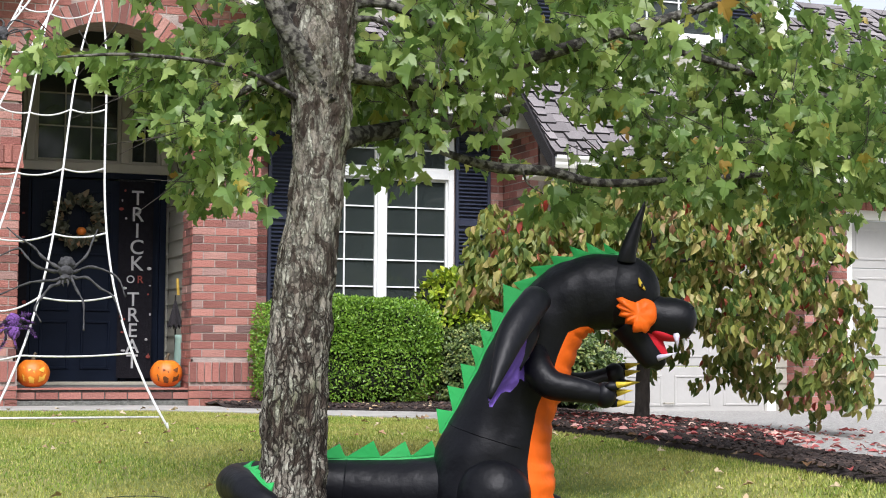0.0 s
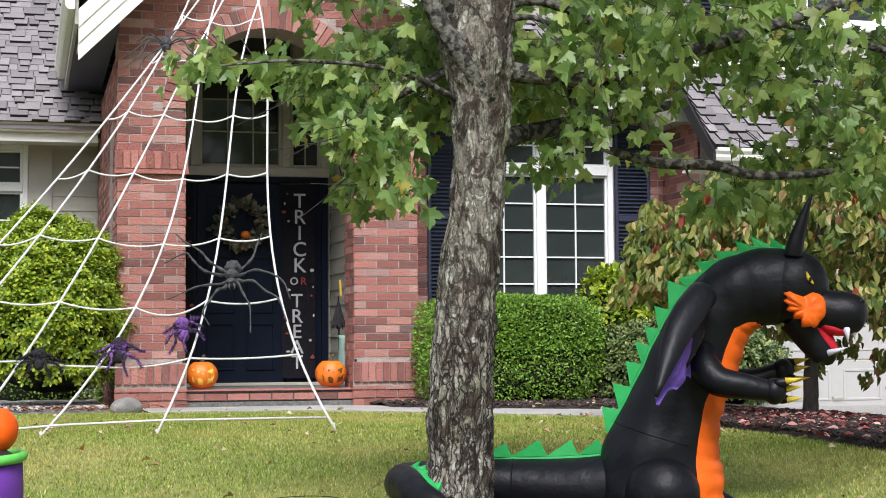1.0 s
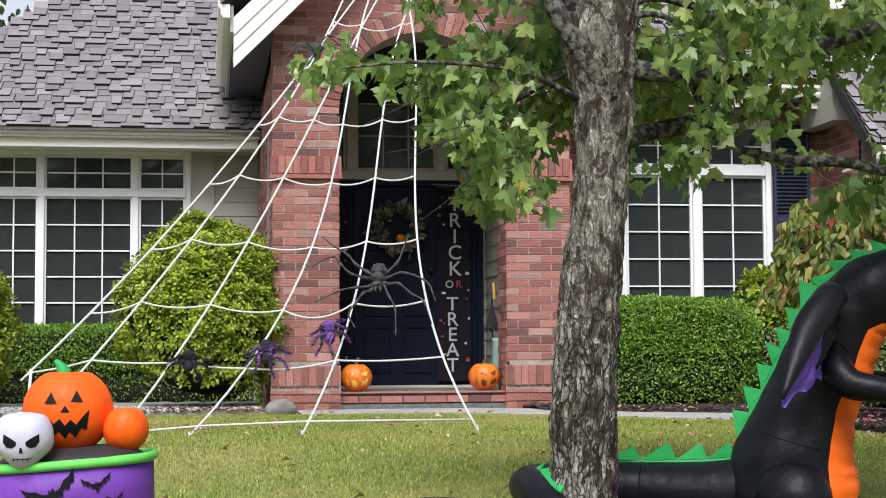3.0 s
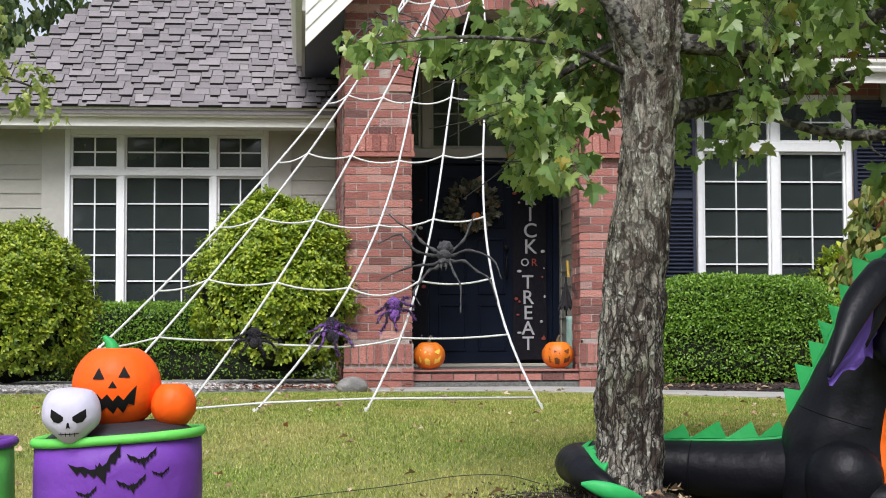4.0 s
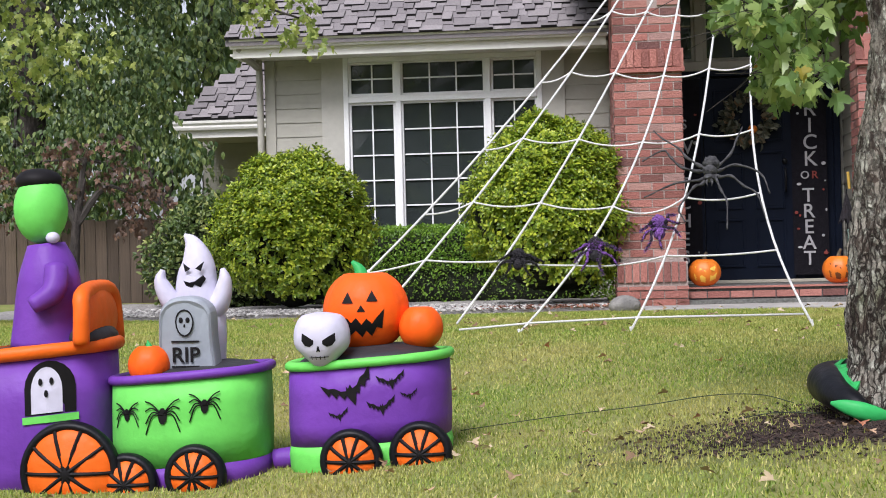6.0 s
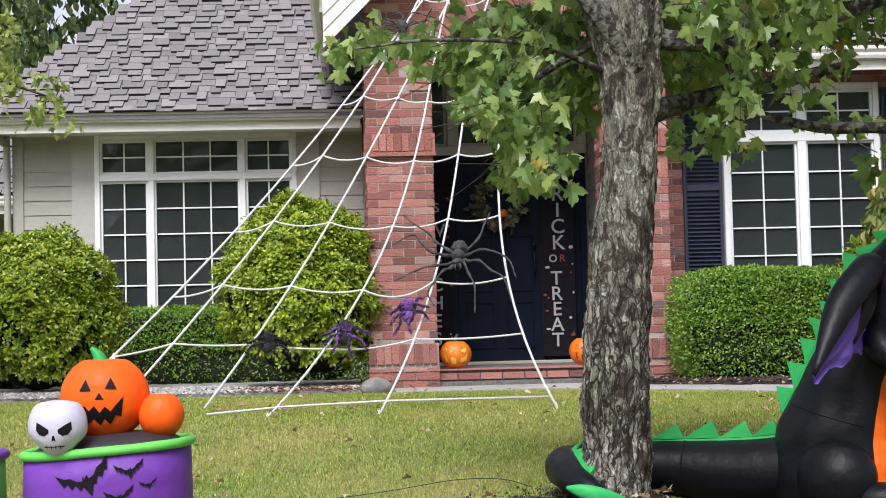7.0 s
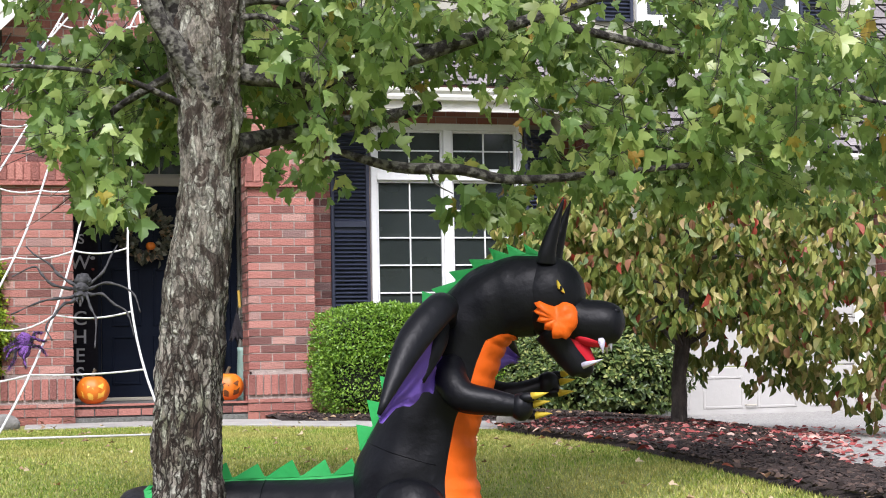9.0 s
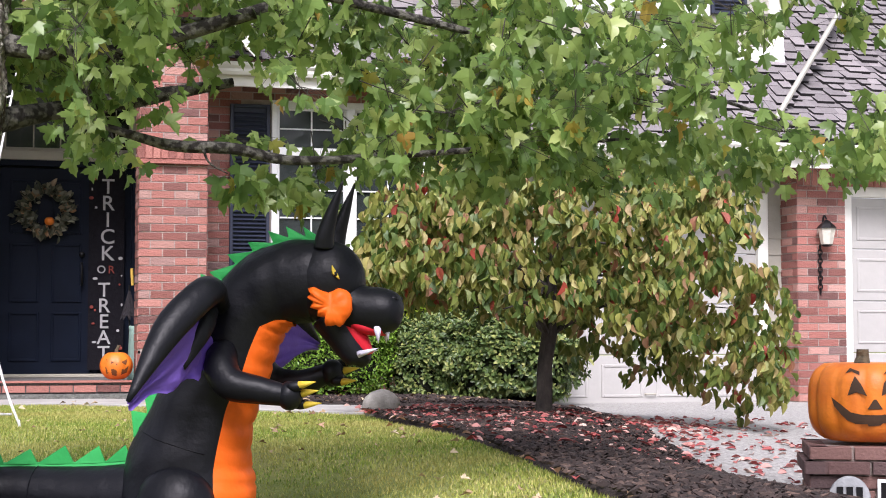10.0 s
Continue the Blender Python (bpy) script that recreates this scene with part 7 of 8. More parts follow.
def engine():
    t = thing("inflatable_train_engine", "purple and orange inflatable train engine with a green-headed monster", "inflatable", "inflatable Halloween train")
    cx, cy, rx, ry = -4.0, -8.33, 0.40, 0.27
    bm = bmesh.new()
    drum(bm, cx, cy, 0.08, [(-0.24, rx * 0.95, ry * 0.95), (-0.1, rx, ry), (0.15, rx * 1.01, ry), (0.36, rx, ry)])
    part("body", bm, N_PURPLE, t, "", True)
    bm = bmesh.new()
    rim(bm, cx, cy, 0.38, rx, ry, 0.08, 0.03)
    part("rim", bm, N_ORANGE, t, "orange padded rim", True)
    bm = bmesh.new()
    drum(bm, cx, cy, 0.08, [(0.37, rx * 0.95, ry * 0.95), (0.40, rx * 0.7, ry * 0.7), (0.41, rx * 0.1, ry * 0.1)])
    part("deck", bm, N_DARK, t, "", True)
    bm = bmesh.new()
    puff(bm, [(-3.665, cy - 0.24, 0.42), (-3.66, cy - 0.24, 0.55), (-3.67, cy - 0.2, 0.62), (-3.68, cy, 0.645), (-3.67, cy + 0.2, 0.62), (-3.66, cy + 0.24, 0.42)], [0.035] * 6, 14)
    blob(bm, (-3.67, cy, 0.52), (0.05, 0.24, 0.135), 20, 14)
    bkr = part("seat_back", bm, N_ORANGE, t, "orange padded seat back", True)
    bm = bmesh.new()
    blob(bm, (-3.68, cy - 0.02, 0.44), (0.09, 0.20, 0.06), 18, 10)
    part("seat_cushion", bm, N_DARK, t, "", True)
    bm = bmesh.new()
    puff(bm, [(-3.88, cy - 0.02, 0.40), (-3.875, cy - 0.02, 0.55), (-3.87, cy - 0.02, 0.72), (-3.88, cy - 0.02, 0.84)], [0.16, 0.145, 0.125, 0.08], 22)
    part("torso", bm, N_PURPLE, t, "", True)
    bm = bmesh.new()
    puff(bm, [(-3.80, cy - 0.13, 0.74), (-3.80, cy - 0.18, 0.64), (-3.88, cy - 0.22, 0.58)], [0.05, 0.05, 0.035], 14)
    part("arm", bm, N_PURPLE, t, "", True)
    bm = bmesh.new()
    blob(bm, (-3.90, cy - 0.02, 0.99), (0.115, 0.11, 0.15), 22, 16)
    hd = part("head", bm, N_LIME, t, "lime green monster head", True)
    bm = bmesh.new()
    blob(bm, (-3.91, cy - 0.01, 1.11), (0.10, 0.10, 0.055), 18, 10)
    part("hair", bm, N_INK, hd, "black hair", True)
    bm = bmesh.new()
    blob(bm, (-3.83, cy - 0.08, 0.865), (0.03, 0.03, 0.025), 12, 8)
    part("bolt", bm, N_WHITE, hd, "", True)
    dims = (cx, cy, rx * 1.01, ry, 0.08)
    arch = lambda w, h, n=10: [(w, 0.0)] + [(w * math.cos(a), h * 0.5 + h * 0.5 * math.sin(a)) for a in [math.pi * k / n for k in range(n + 1)]] + [(-w, 0.0)]
    drum_print(t, dims, arch(0.10, 0.22), -3.80, 0.12, 1.0, "window_print")
    dims2 = (cx, cy - 0.004, rx * 1.01, ry, 0.08)
    drum_print(t, dims2, arch(0.062, 0.19), -3.81, 0.125, 1.0, "ghost_print", N_WHITE)
    dims3 = (cx, cy - 0.008, rx * 1.01, ry, 0.08)
    for dx, dz in ((-0.022, 0.125), (0.022, 0.125), (0, 0.075)):
        drum_print(t, dims3, SPIDER_BODY, -3.81 + dx, 0.13 + dz, 0.12, "eye_print")
    drum_print(t, dims2, [(-0.11, 0), (0.11, 0), (0.11, 0.03), (-0.11, 0.03)], -3.80, 0.085, 1.0, "sill_print", N_LIME)
    wheel(t, (-3.70, cy - ry - 0.035, -0.10), 0.19, 0.10)
    wheel(t, (-4.25, cy - ry - 0.03, -0.14), 0.12)
    bm = bmesh.new()
    puff(bm, [(-4.25, cy, 0.38), (-4.25, cy, 0.62), (-4.25, cy, 0.72)], [0.08, 0.07, 0.10], 18)
    part("chimney", bm, N_BLACK, t, "", True)
    bm = bmesh.new()
    puff(bm, [(-3.60, cy, -0.10), (-3.56, cy, -0.10)], [0.05, 0.05], 12)
    part("coupling", bm, N_PURPLE, t, "", True)
    return t


def slide(t, dx, dz=0.0):
    """Move a finished thing along the row."""
    t.location += Vector((dx, 0, dz))


slide(car_one(), -0.015, -0.022)
slide(car_two(), -0.045)
slide(engine(), -0.05)

# ---- web, spiders and small decorations ----
M_ROPE = mat("white_rope", (0.80, 0.80, 0.78), 0.8, (0.68, 0.68, 0.66), 60, 0.6, 300)


def on_web(x, z):
    """The web hangs in one leaning plane, from the lawn up to the gable."""
    return Vector((x, -4.6 + 0.98 * (z - 0.26), z))


def web():
    t = thing("spider_web", "giant white rope spider web tied from gable to lawn", "web")
    # each radial rope: the bow of its x over z, and its two ends
    bows = [(-0.0393, 0.2966, -0.5941, -0.104), (0.0329, -0.2251, 0.7213, -1.5446), (0.0381, -0.3216, 1.1286, -2.3531),
            (0.0137, -0.1138, 0.8102, -2.7487), (-0.0026, -0.0402, 0.8467, -3.3449), (0.0091, -0.1045, 1.0598, -3.7882)]
    ends = [(0.25, 3.95), (0.24, 3.92), (0.23, 3.90), (0.30, 3.95), (0.42, 3.95), (0.59, 3.95)]
    drop = [0.03, 0.01, -0.04, 0.0, 0.02, -0.06]      # how far the knots of each rope lie from the common heights
    height = [0.70, 1.10, 1.57, 2.10, 2.63, 3.18, 3.62]
    at = lambda i, z: on_web(((bows[i][0] * z + bows[i][1]) * z + bows[i][2]) * z + bows[i][3], z)
    for i, (z0, z1) in enumerate(ends):
        bm = bmesh.new()
        tube(bm, [tuple(at(i, z)) for z in np.linspace(z0, z1, 28)], 0.0085, 7)
        part("radial_rope", bm, M_ROPE, t, "", True)
    for k, z in enumerate(height):
        for i in range(5):
            a, b = at(i, z + drop[i]), at(i + 1, z + drop[i + 1])
            sag = (a - b).length * (0.04 if k == 0 else 0.10 + 0.03 * k) * (2.4 if i == 1 and k < 2 else 1.0)
            bm = bmesh.new()
            tube(bm, [tuple(a.lerp(b, float(s)) - Vector((0, 0.3, 1)) * float(sag * 2 * s * (1 - s))) for s in np.linspace(0, 1, 12)], 0.0068, 7)
            part("cross_rope", bm, M_ROPE, t, "", True)
    bm = bmesh.new()
    tube(bm, [tuple(on_web(x, z)) for x, z in ((-0.28, 0.315), (-1.36, 0.315), (-2.02, 0.295), (-2.5, 0.262))], 0.0075, 7)
    part("ground_rope", bm, M_ROPE, t, "", True)
    for x, z in ((-0.24, 0.26), (-1.39, 0.24), (-2.11, 0.24), (-3.12, 0.5)):
        bm = bmesh.new()
        p = on_web(x, z)
        tube(bm, [tuple(p + Vector((0, 0, 0.02))), (p.x + 0.015, p.y - 0.02, g(p.x, p.y) - 0.04)], [0.01, 0.006], 6)
        part("peg", bm, M_ROPE, t)
    bm = bmesh.new()
    tube(bm, [tuple(on_web(-3.14, 0.66)), tuple(on_web(-3.13, 0.30))], 0.0105, 6)
    part("anchor_rope", bm, M_ROPE, t)


web()


def spider(name, label, c, s, legs, material, seed, fuzz=None, body=(0.5, 0.42, 0.62)):
    """A prop spider: two-part body, eight jointed legs, in the plane of the web. c: its place, s: leg span."""
    rnd = random.Random(seed)
    t = thing(name, label, "spider prop")
    c = Vector(c)
    up = Vector((0, 0.70, 0.714))
    rt = Vector((1, 0, 0))
    out = Vector((0, -0.714, 0.70))
    c = c + out * 0.05
    bm = bmesh.new()
    b = s * (0.21 if seed > 2 else 0.088)
    blob(bm, c + up * b * 0.5, (b * 0.75, b * 0.65, b * 0.9), 16, 12)
    for v in bm.verts:
        v.co += (v.co - c) * 0.12 * noise.noise(v.co * 45)
    part("abdomen", bm, material, t, "", True)
    bm = bmesh.new()
    blob(bm, c - up * b * 0.65, (b * 0.55, b * 0.5, b * 0.55), 14, 10)
    part("head", bm, material, t, "", True)
    for k, (a, ln) in enumerate(legs):
        a = radians(a)
        d = rt * math.cos(a) + up * math.sin(a)
        bm = bmesh.new()
        q = [c, c + d * (s * 0.18 * ln) + out * (s * 0.10), c + d * (s * 0.34 * ln) + out * (s * 0.06) - Vector((0, 0, 0.02 * s)), c + d * (s * 0.5 * ln) - Vector((0, 0, 0.07 * s))]
        bend = d.cross(out) * (s * 0.05 * (1 if k % 2 else -1))
        q[1], q[2] = q[1] + bend, q[2] - bend * 0.6
        pr = smooth_path([tuple(p) for p in q], 5)
        rr = [s * (0.034 if seed > 2 else 0.0105) * (1.15 - 0.75 * i / len(pr)) * (1 + 0.35 * math.sin(i * 2.1)) for i in range(len(pr))]
        tube(bm, pr, rr, 7)
        leg = part("leg", bm, fuzz if (fuzz and k % 2) else material, t, "", True)
        if seed > 2:
            hair = [(Vector(p) + rand_unit(rnd) * 0.006, rand_unit(rnd) + Vector((0, 0, -0.3)), rand_unit(rnd), rnd.uniform(0.012, 0.026)) for p in pr for _ in range(26)]
            tagged(leaf_cloud("fur", leg, hair, [(0, 0), (0.06, 0.3), (0, 1.0), (-0.06, 0.3)], material if (fuzz and k % 2) else (fuzz or material)), kind="stuff")
    if seed > 2:
        hair = [(c + up * b * 0.4 + rand_unit(rnd) * b * 0.75, rand_unit(rnd), rand_unit(rnd), rnd.uniform(0.015, 0.032)) for _ in range(520)]
        tagged(leaf_cloud("body_fur", t, hair, [(0, 0), (0.06, 0.3), (0, 1.0), (-0.06, 0.3)], fuzz or material), kind="stuff")
    return t


def jointed_spider(label, c, material):
    """A large prop spider with kneed, knotty legs. The legs run over (x, z) offsets from its middle, in the plane of the web."""
    t = thing("spider", label, "spider prop")
    c = Vector(c) + Vector((0, -0.05, 0.035))
    at = lambda x, z, lift=0.0: c + Vector((x, 0.98 * z, z)) + Vector((0, -0.714, 0.70)) * lift
    for name, x, z, r in (("abdomen", 0.010, 0.050, (0.058, 0.060, 0.045)), ("thorax", -0.004, -0.005, (0.050, 0.045, 0.040)), ("head", -0.014, -0.058, (0.040, 0.040, 0.030))):
        bm = bmesh.new()
        blob(bm, at(x, z, 0.02), r, 22, 14)
        for v in bm.verts:
            v.co += (v.co - c) * (0.16 * noise.noise(v.co * 42) + 0.08 * noise.noise(v.co * 90))
        part(name, bm, material, t, "", True)
    for s in (-1, 1):
        bm = bmesh.new()
        tube(bm, [tuple(at(-0.014 + s * 0.014, -0.075, 0.03)), tuple(at(-0.016 + s * 0.020, -0.100, 0.03)), tuple(at(-0.016 + s * 0.012, -0.118, 0.02))], [0.010, 0.007, 0.002], 8)
        part("fang", bm, material, t, "", True)
    legs = [[(0.05, 0.03), (0.147, 0.094), (0.20, 0.20), (0.255, 0.32)], [(0.06, 0.0), (0.174, 0.014), (0.335, -0.054), (0.388, -0.174)],
            [(0.06, -0.045), (0.134, -0.067), (0.214, -0.14), (0.295, -0.20), (0.335, -0.335)], [(0.03, -0.05), (0.054, -0.16), (0.087, -0.254), (0.074, -0.415)],
            [(-0.06, -0.09), (-0.12, -0.134), (-0.187, -0.214), (-0.24, -0.295), (-0.20, -0.36)], [(-0.06, -0.06), (-0.187, -0.10), (-0.281, -0.12), (-0.468, -0.18)],
            [(-0.09, 0.0), (-0.20, 0.007), (-0.268, 0.08), (-0.32, 0.134), (-0.468, 0.087)], [(-0.07, 0.04), (-0.16, 0.08), (-0.207, 0.147), (-0.32, 0.228), (-0.375, 0.315)]]
    for k, leg in enumerate(legs):
        n = len(leg)
        pts = [tuple(at(0, 0, 0.01))] + [tuple(at(x, z, 0.045 if 0 < i < n - 1 else 0.012)) for i, (x, z) in enumerate(leg)]
        pr = smooth_path(pts, 7)
        rr = []
        for i in range(len(pr)):
            u = i / (len(pr) - 1)
            rr.append(0.0125 * (1.05 - 0.68 * u) * (1 + 0.22 * math.cos(2 * math.pi * i / 7) + 0.20 * noise.noise(Vector((i * 0.9, k * 3.1, 0)))))
        bm = bmesh.new()
        tube(bm, pr, rr, 9)
        for v in bm.verts:
            v.co += Vector((noise.noise(v.co * 70), noise.noise(v.co * 70 + Vector((9, 0, 0))), noise.noise(v.co * 70 + Vector((0, 9, 0))))) * 0.003
        part("leg", bm, material, t, "", True)
    return t


M_SPID = mat("grey_black_prop", (0.062, 0.062, 0.064), 0.7, (0.016, 0.016, 0.017), 25, 0.6, 60)
M_FURB = mat("black_fur", (0.012, 0.011, 0.013), 0.95, (0.03, 0.026, 0.032), 80, 1.0, 160)
M_FURP = mat("purple_fur", (0.27, 0.115, 0.43), 0.95, (0.15, 0.055, 0.26), 80, 1.0, 160)
SP8 = [(12, 0.95), (48, 0.6), (118, 0.55), (170, 0.9), (205, 0.85), (236, 1.0), (284, 1.05), (322, 1.0)]
jointed_spider("large grey-black jointed spider on the web", on_web(-0.79, 1.25), M_SPID)
spider("spider", "black spider high up on the web", on_web(-1.09, 3.26), 0.75, [(40, 1), (10, 1.1), (340, 0.8), (215, 1.1), (235, 1.2), (200, 1.1), (150, 0.7), (110, 0.7)], M_SPID, 2)
spider("spider", "purple and black furry spider on a lower strand", on_web(-1.60, 0.72), 0.36, SP8, M_FURB, 3, M_FURP)
spider("spider", "purple furry spider in front of the pier", on_web(-1.17, 0.86), 0.36, [(30, 0.9), (55, 1.1), (120, 0.6), (170, 0.7), (215, 0.8), (240, 1.1), (275, 0.9), (345, 0.8)], M_FURP, 4, M_FURB)
spider("spider", "black furry spider on a lower strand", on_web(-2.12, 0.67), 0.31, [(5, 1.1), (40, 0.6), (80, 0.7), (165, 0.9), (200, 1.0), (230, 0.9), (305, 0.9), (335, 1.1)], M_FURB, 5)

M_CARVED = mat("craft_pumpkin", (0.72, 0.20, 0.012), 0.5, (0.62, 0.14, 0.008), 8, 0.15, 30, fine=0.05)
# Bright yellow paints the glow through the cuts; nothing here emits light.
M_GLOWCUT = mat("carved_glow", (0.92, 0.58, 0.09), 0.6, (0.85, 0.48, 0.06), 20, 0.2, 40)
M_STEM = mat("pumpkin_stem", (0.12, 0.09, 0.05), 0.9, (0.06, 0.05, 0.03), 30, 0.5, 60)
PANEL = [[(-0.42, 0.30), (-0.12, 0.16), (-0.34, 0.02)], [(0.44, 0.32), (0.14, 0.16), (0.36, 0.04)], [(-0.06, 0.10), (0.08, 0.10), (0.02, -0.04)], [(-0.46, -0.02), (-0.40, -0.34), (0.0, -0.46), (0.40, -0.30), (0.46, 0.0), (0.30, -0.16), (0.12, -0.12), (0.0, -0.22), (-0.14, -0.12), (-0.32, -0.18)]]


def porch_pumpkin(x, y, z, r, label, ink):
    t = thing("jack_o_lantern", label, "pumpkin", "pumpkins on the step")
    c, rr = (x, y, z + r * 0.88), (r, r * 0.95, r * 0.9)
    bm = bmesh.new()
    pumpkin_ball(bm, c, rr, 9, 0.05)
    part("shell", bm, M_CARVED, t, "", True)
    face_print(t, c, rr, [[(u * 1.5, v * 1.5) for u, v in shp] for shp in PANEL], ink, "carving", 0.992)
    bm = bmesh.new()
    puff(bm, [(x, y, z + r * 1.5), (x + 0.005, y, z + r * 1.85), (x + 0.025, y, z + r * 2.1)], [0.026, 0.016, 0.014], 10)
    part("stem", bm, M_STEM, t, "", True)


porch_pumpkin(-0.61, -0.02, 0.40, 0.152, "orange carved pumpkin with a bright lattice face", M_GLOWCUT)
porch_pumpkin(0.615, 0.02, 0.40, 0.152, "orange carved pumpkin with a dark grinning face", mat("carved_dark", (0.16, 0.05, 0.01), 0.8))

M_BANNER = mat("black_banner_cloth", (0.009, 0.008, 0.011), 0.9, (0.013, 0.012, 0.016), 20, 0.3, 60, spec=0.15)
M_LETTER = mat("printed_letters", (0.50, 0.49, 0.50), 0.7, (0.38, 0.37, 0.38), 30)
M_REDPRINT = mat("red_print", (0.30, 0.05, 0.035), 0.7)


def banner(x0, x1, y, z0, z1, words, label):
    t = thing("banner", label, "banner", "banners beside the front door")
    n = 26
    V, F = [], []
    for j in range(n + 1):
        z = z1 + (z0 - z1) * j / n
        for i in range(7):
            x = x0 + (x1 - x0) * i / 6
            V.append((x, y + 0.010 * noise.noise(Vector((x * 5, z * 2.5, 0))), z))
    k = len(V)
    V += [(a, b + 0.004, c) for a, b, c in V]
    for j in range(n):
        for i in range(6):
            a = j * 7 + i
            F += [(a, a + 1, a + 8, a + 7), (k + a, k + a + 7, k + a + 8, k + a + 1)]
    raw("cloth", V, F, M_BANNER, t, True)
    boxes("hanging_rod", [(x0 - 0.01, x1 + 0.01, y - 0.006, y + 0.01, z1 - 0.004, z1 + 0.012)], M_BLACKMETAL, t)
    for ch, cz, size, dx, m in words:
        lettering(t, ch, size, pose(0.5 * (x0 + x1) + dx, y - 0.014, cz, 90, 0, 0), m, "letter", 0.001, 0.0015)
    rnd = random.Random(int(x0 * 10))
    for q in range(16):
        bm = bmesh.new()
        blob(bm, (rnd.choice((x0 + rnd.uniform(0.02, 0.08), x1 - rnd.uniform(0.02, 0.08))), y - 0.014, rnd.uniform(z0 + 0.05, z1 - 0.1)), (rnd.uniform(0.008, 0.026), 0.002, rnd.uniform(0.008, 0.02)), 8, 5)
        part("printed_motif", bm, M_REDPRINT if q % 2 else M_LETTER, t)


tw = []
zz = 2.27
for ch in "TRICK":
    tw.append((ch, zz, 0.215, 0.01, M_LETTER))
    zz -= 0.172
tw += [("O", 1.45, 0.11, -0.05, M_LETTER), ("R", 1.45, 0.11, 0.05, M_REDPRINT)]
zz = 1.21
for ch in "TREAT":
    tw.append((ch, zz, 0.205, -0.02, M_LETTER))
    zz -= 0.162
banner(0.425, 0.785, 1.80, 0.46, 2.52, tw, "black cloth banner reading TRICK OR TREAT")
lw = [("'S", 2.0, 0.14, 0.0, M_LETTER)]
zz = 1.74
for ch in "WITCHES":
    lw.append((ch, zz, 0.20, 0.0, M_LETTER))
    zz -= 0.19
banner(-0.86, -0.50, 1.80, 0.46, 2.52, lw, "black cloth banner with pale letters reading WITCHES")


def wreath():
    rnd = random.Random(8)
    t = thing("wreath", "dried-leaf door wreath with a small orange pumpkin", "wreath")
    M_DRY = leaf_material("dried_leaf", [(0, (0.035, 0.045, 0.03)), (0.45, (0.12, 0.125, 0.085)), (0.85, (0.26, 0.255, 0.18)), (1, (0.34, 0.16, 0.06))], 0.8, 0.1)
    lv = []
    for k in range(420):
        a = rnd.uniform(0, 2 * math.pi)
        r = 0.19 + rnd.gauss(0, 0.035)
        p = Vector((r * math.cos(a), 1.80 + rnd.uniform(-0.05, 0.03), 2.09 + r * math.sin(a)))
        d = Vector((math.cos(a), -0.5, math.sin(a))) + rand_unit(rnd) * 0.9
        lv.append((p, d, rand_unit(rnd) + Vector((0, -0.8, 0)), rnd.uniform(0.055, 0.10)))
    tagged(leaf_cloud("leaves", t, lv, OVAL, M_DRY), kind="stuff")
    bm = bmesh.new()
    ring = [(0.19 * math.cos(a), 1.82, 2.09 + 0.19 * math.sin(a)) for a in np.linspace(0, 2 * math.pi, 30)]
    tube(bm, [tuple(float(v) for v in p) for p in ring], 0.025, 8)
    part("twig_ring", bm, M_TWIG, t)
    bm = bmesh.new()
    pumpkin_ball(bm, (0.03, 1.73, 1.97), (0.05, 0.045, 0.045), 7, 0.05, 24)
    part("small_pumpkin", bm, M_CARVED, t, "", True)


wreath()


def umbrella_stand():
    t = thing("umbrella_stand", "pale green stand with a folded black umbrella", "umbrella stand")
    M_MINT = mat("mint_enamel", (0.24, 0.36, 0.31), 0.5, (0.20, 0.30, 0.26), 10)
    bm = bmesh.new()
    tube(bm, [(0.82, 0.30, 0.386), (0.82, 0.30, 0.40), (0.82, 0.30, 0.86), (0.82, 0.30, 0.90)], [0.085, 0.09, 0.075, 0.08], 18)
    part("pot", bm, M_MINT, t, "", True)
    bm = bmesh.new()
    n = 8
    q = [bm.verts.new((0.745, 0.30, 1.26))]
    ring = []
    for k in range(16):
        a = 2 * math.pi * k / 16
        r = 0.085 if k % 2 == 0 else 0.055
        ring.append(bm.verts.new((0.745 + r * math.cos(a), 0.30 + r * math.sin(a), 1.0 - (0.05 if k % 2 == 0 else 0.0))))
    for k in range(16):
        bm.faces.new((q[0], ring[k], ring[(k + 1) % 16]))
    bm.faces.new(list(reversed(ring)))
    part("umbrella_cloth", bm, M_FURB, t, "folded black umbrella")
    bm = bmesh.new()
    tube(bm, [(0.745, 0.30, 1.28), (0.75, 0.30, 0.60)], 0.008, 6)
    part("umbrella_shaft", bm, M_BLACKMETAL, t)
    bm = bmesh.new()
    tube(bm, [(0.775, 0.32, 1.28), (0.765, 0.32, 1.44)], 0.014, 8)
    part("broom_handle", bm, mat("yellow_wood", (0.55, 0.36, 0.06), 0.6), t, "yellow broom handle")


umbrella_stand()


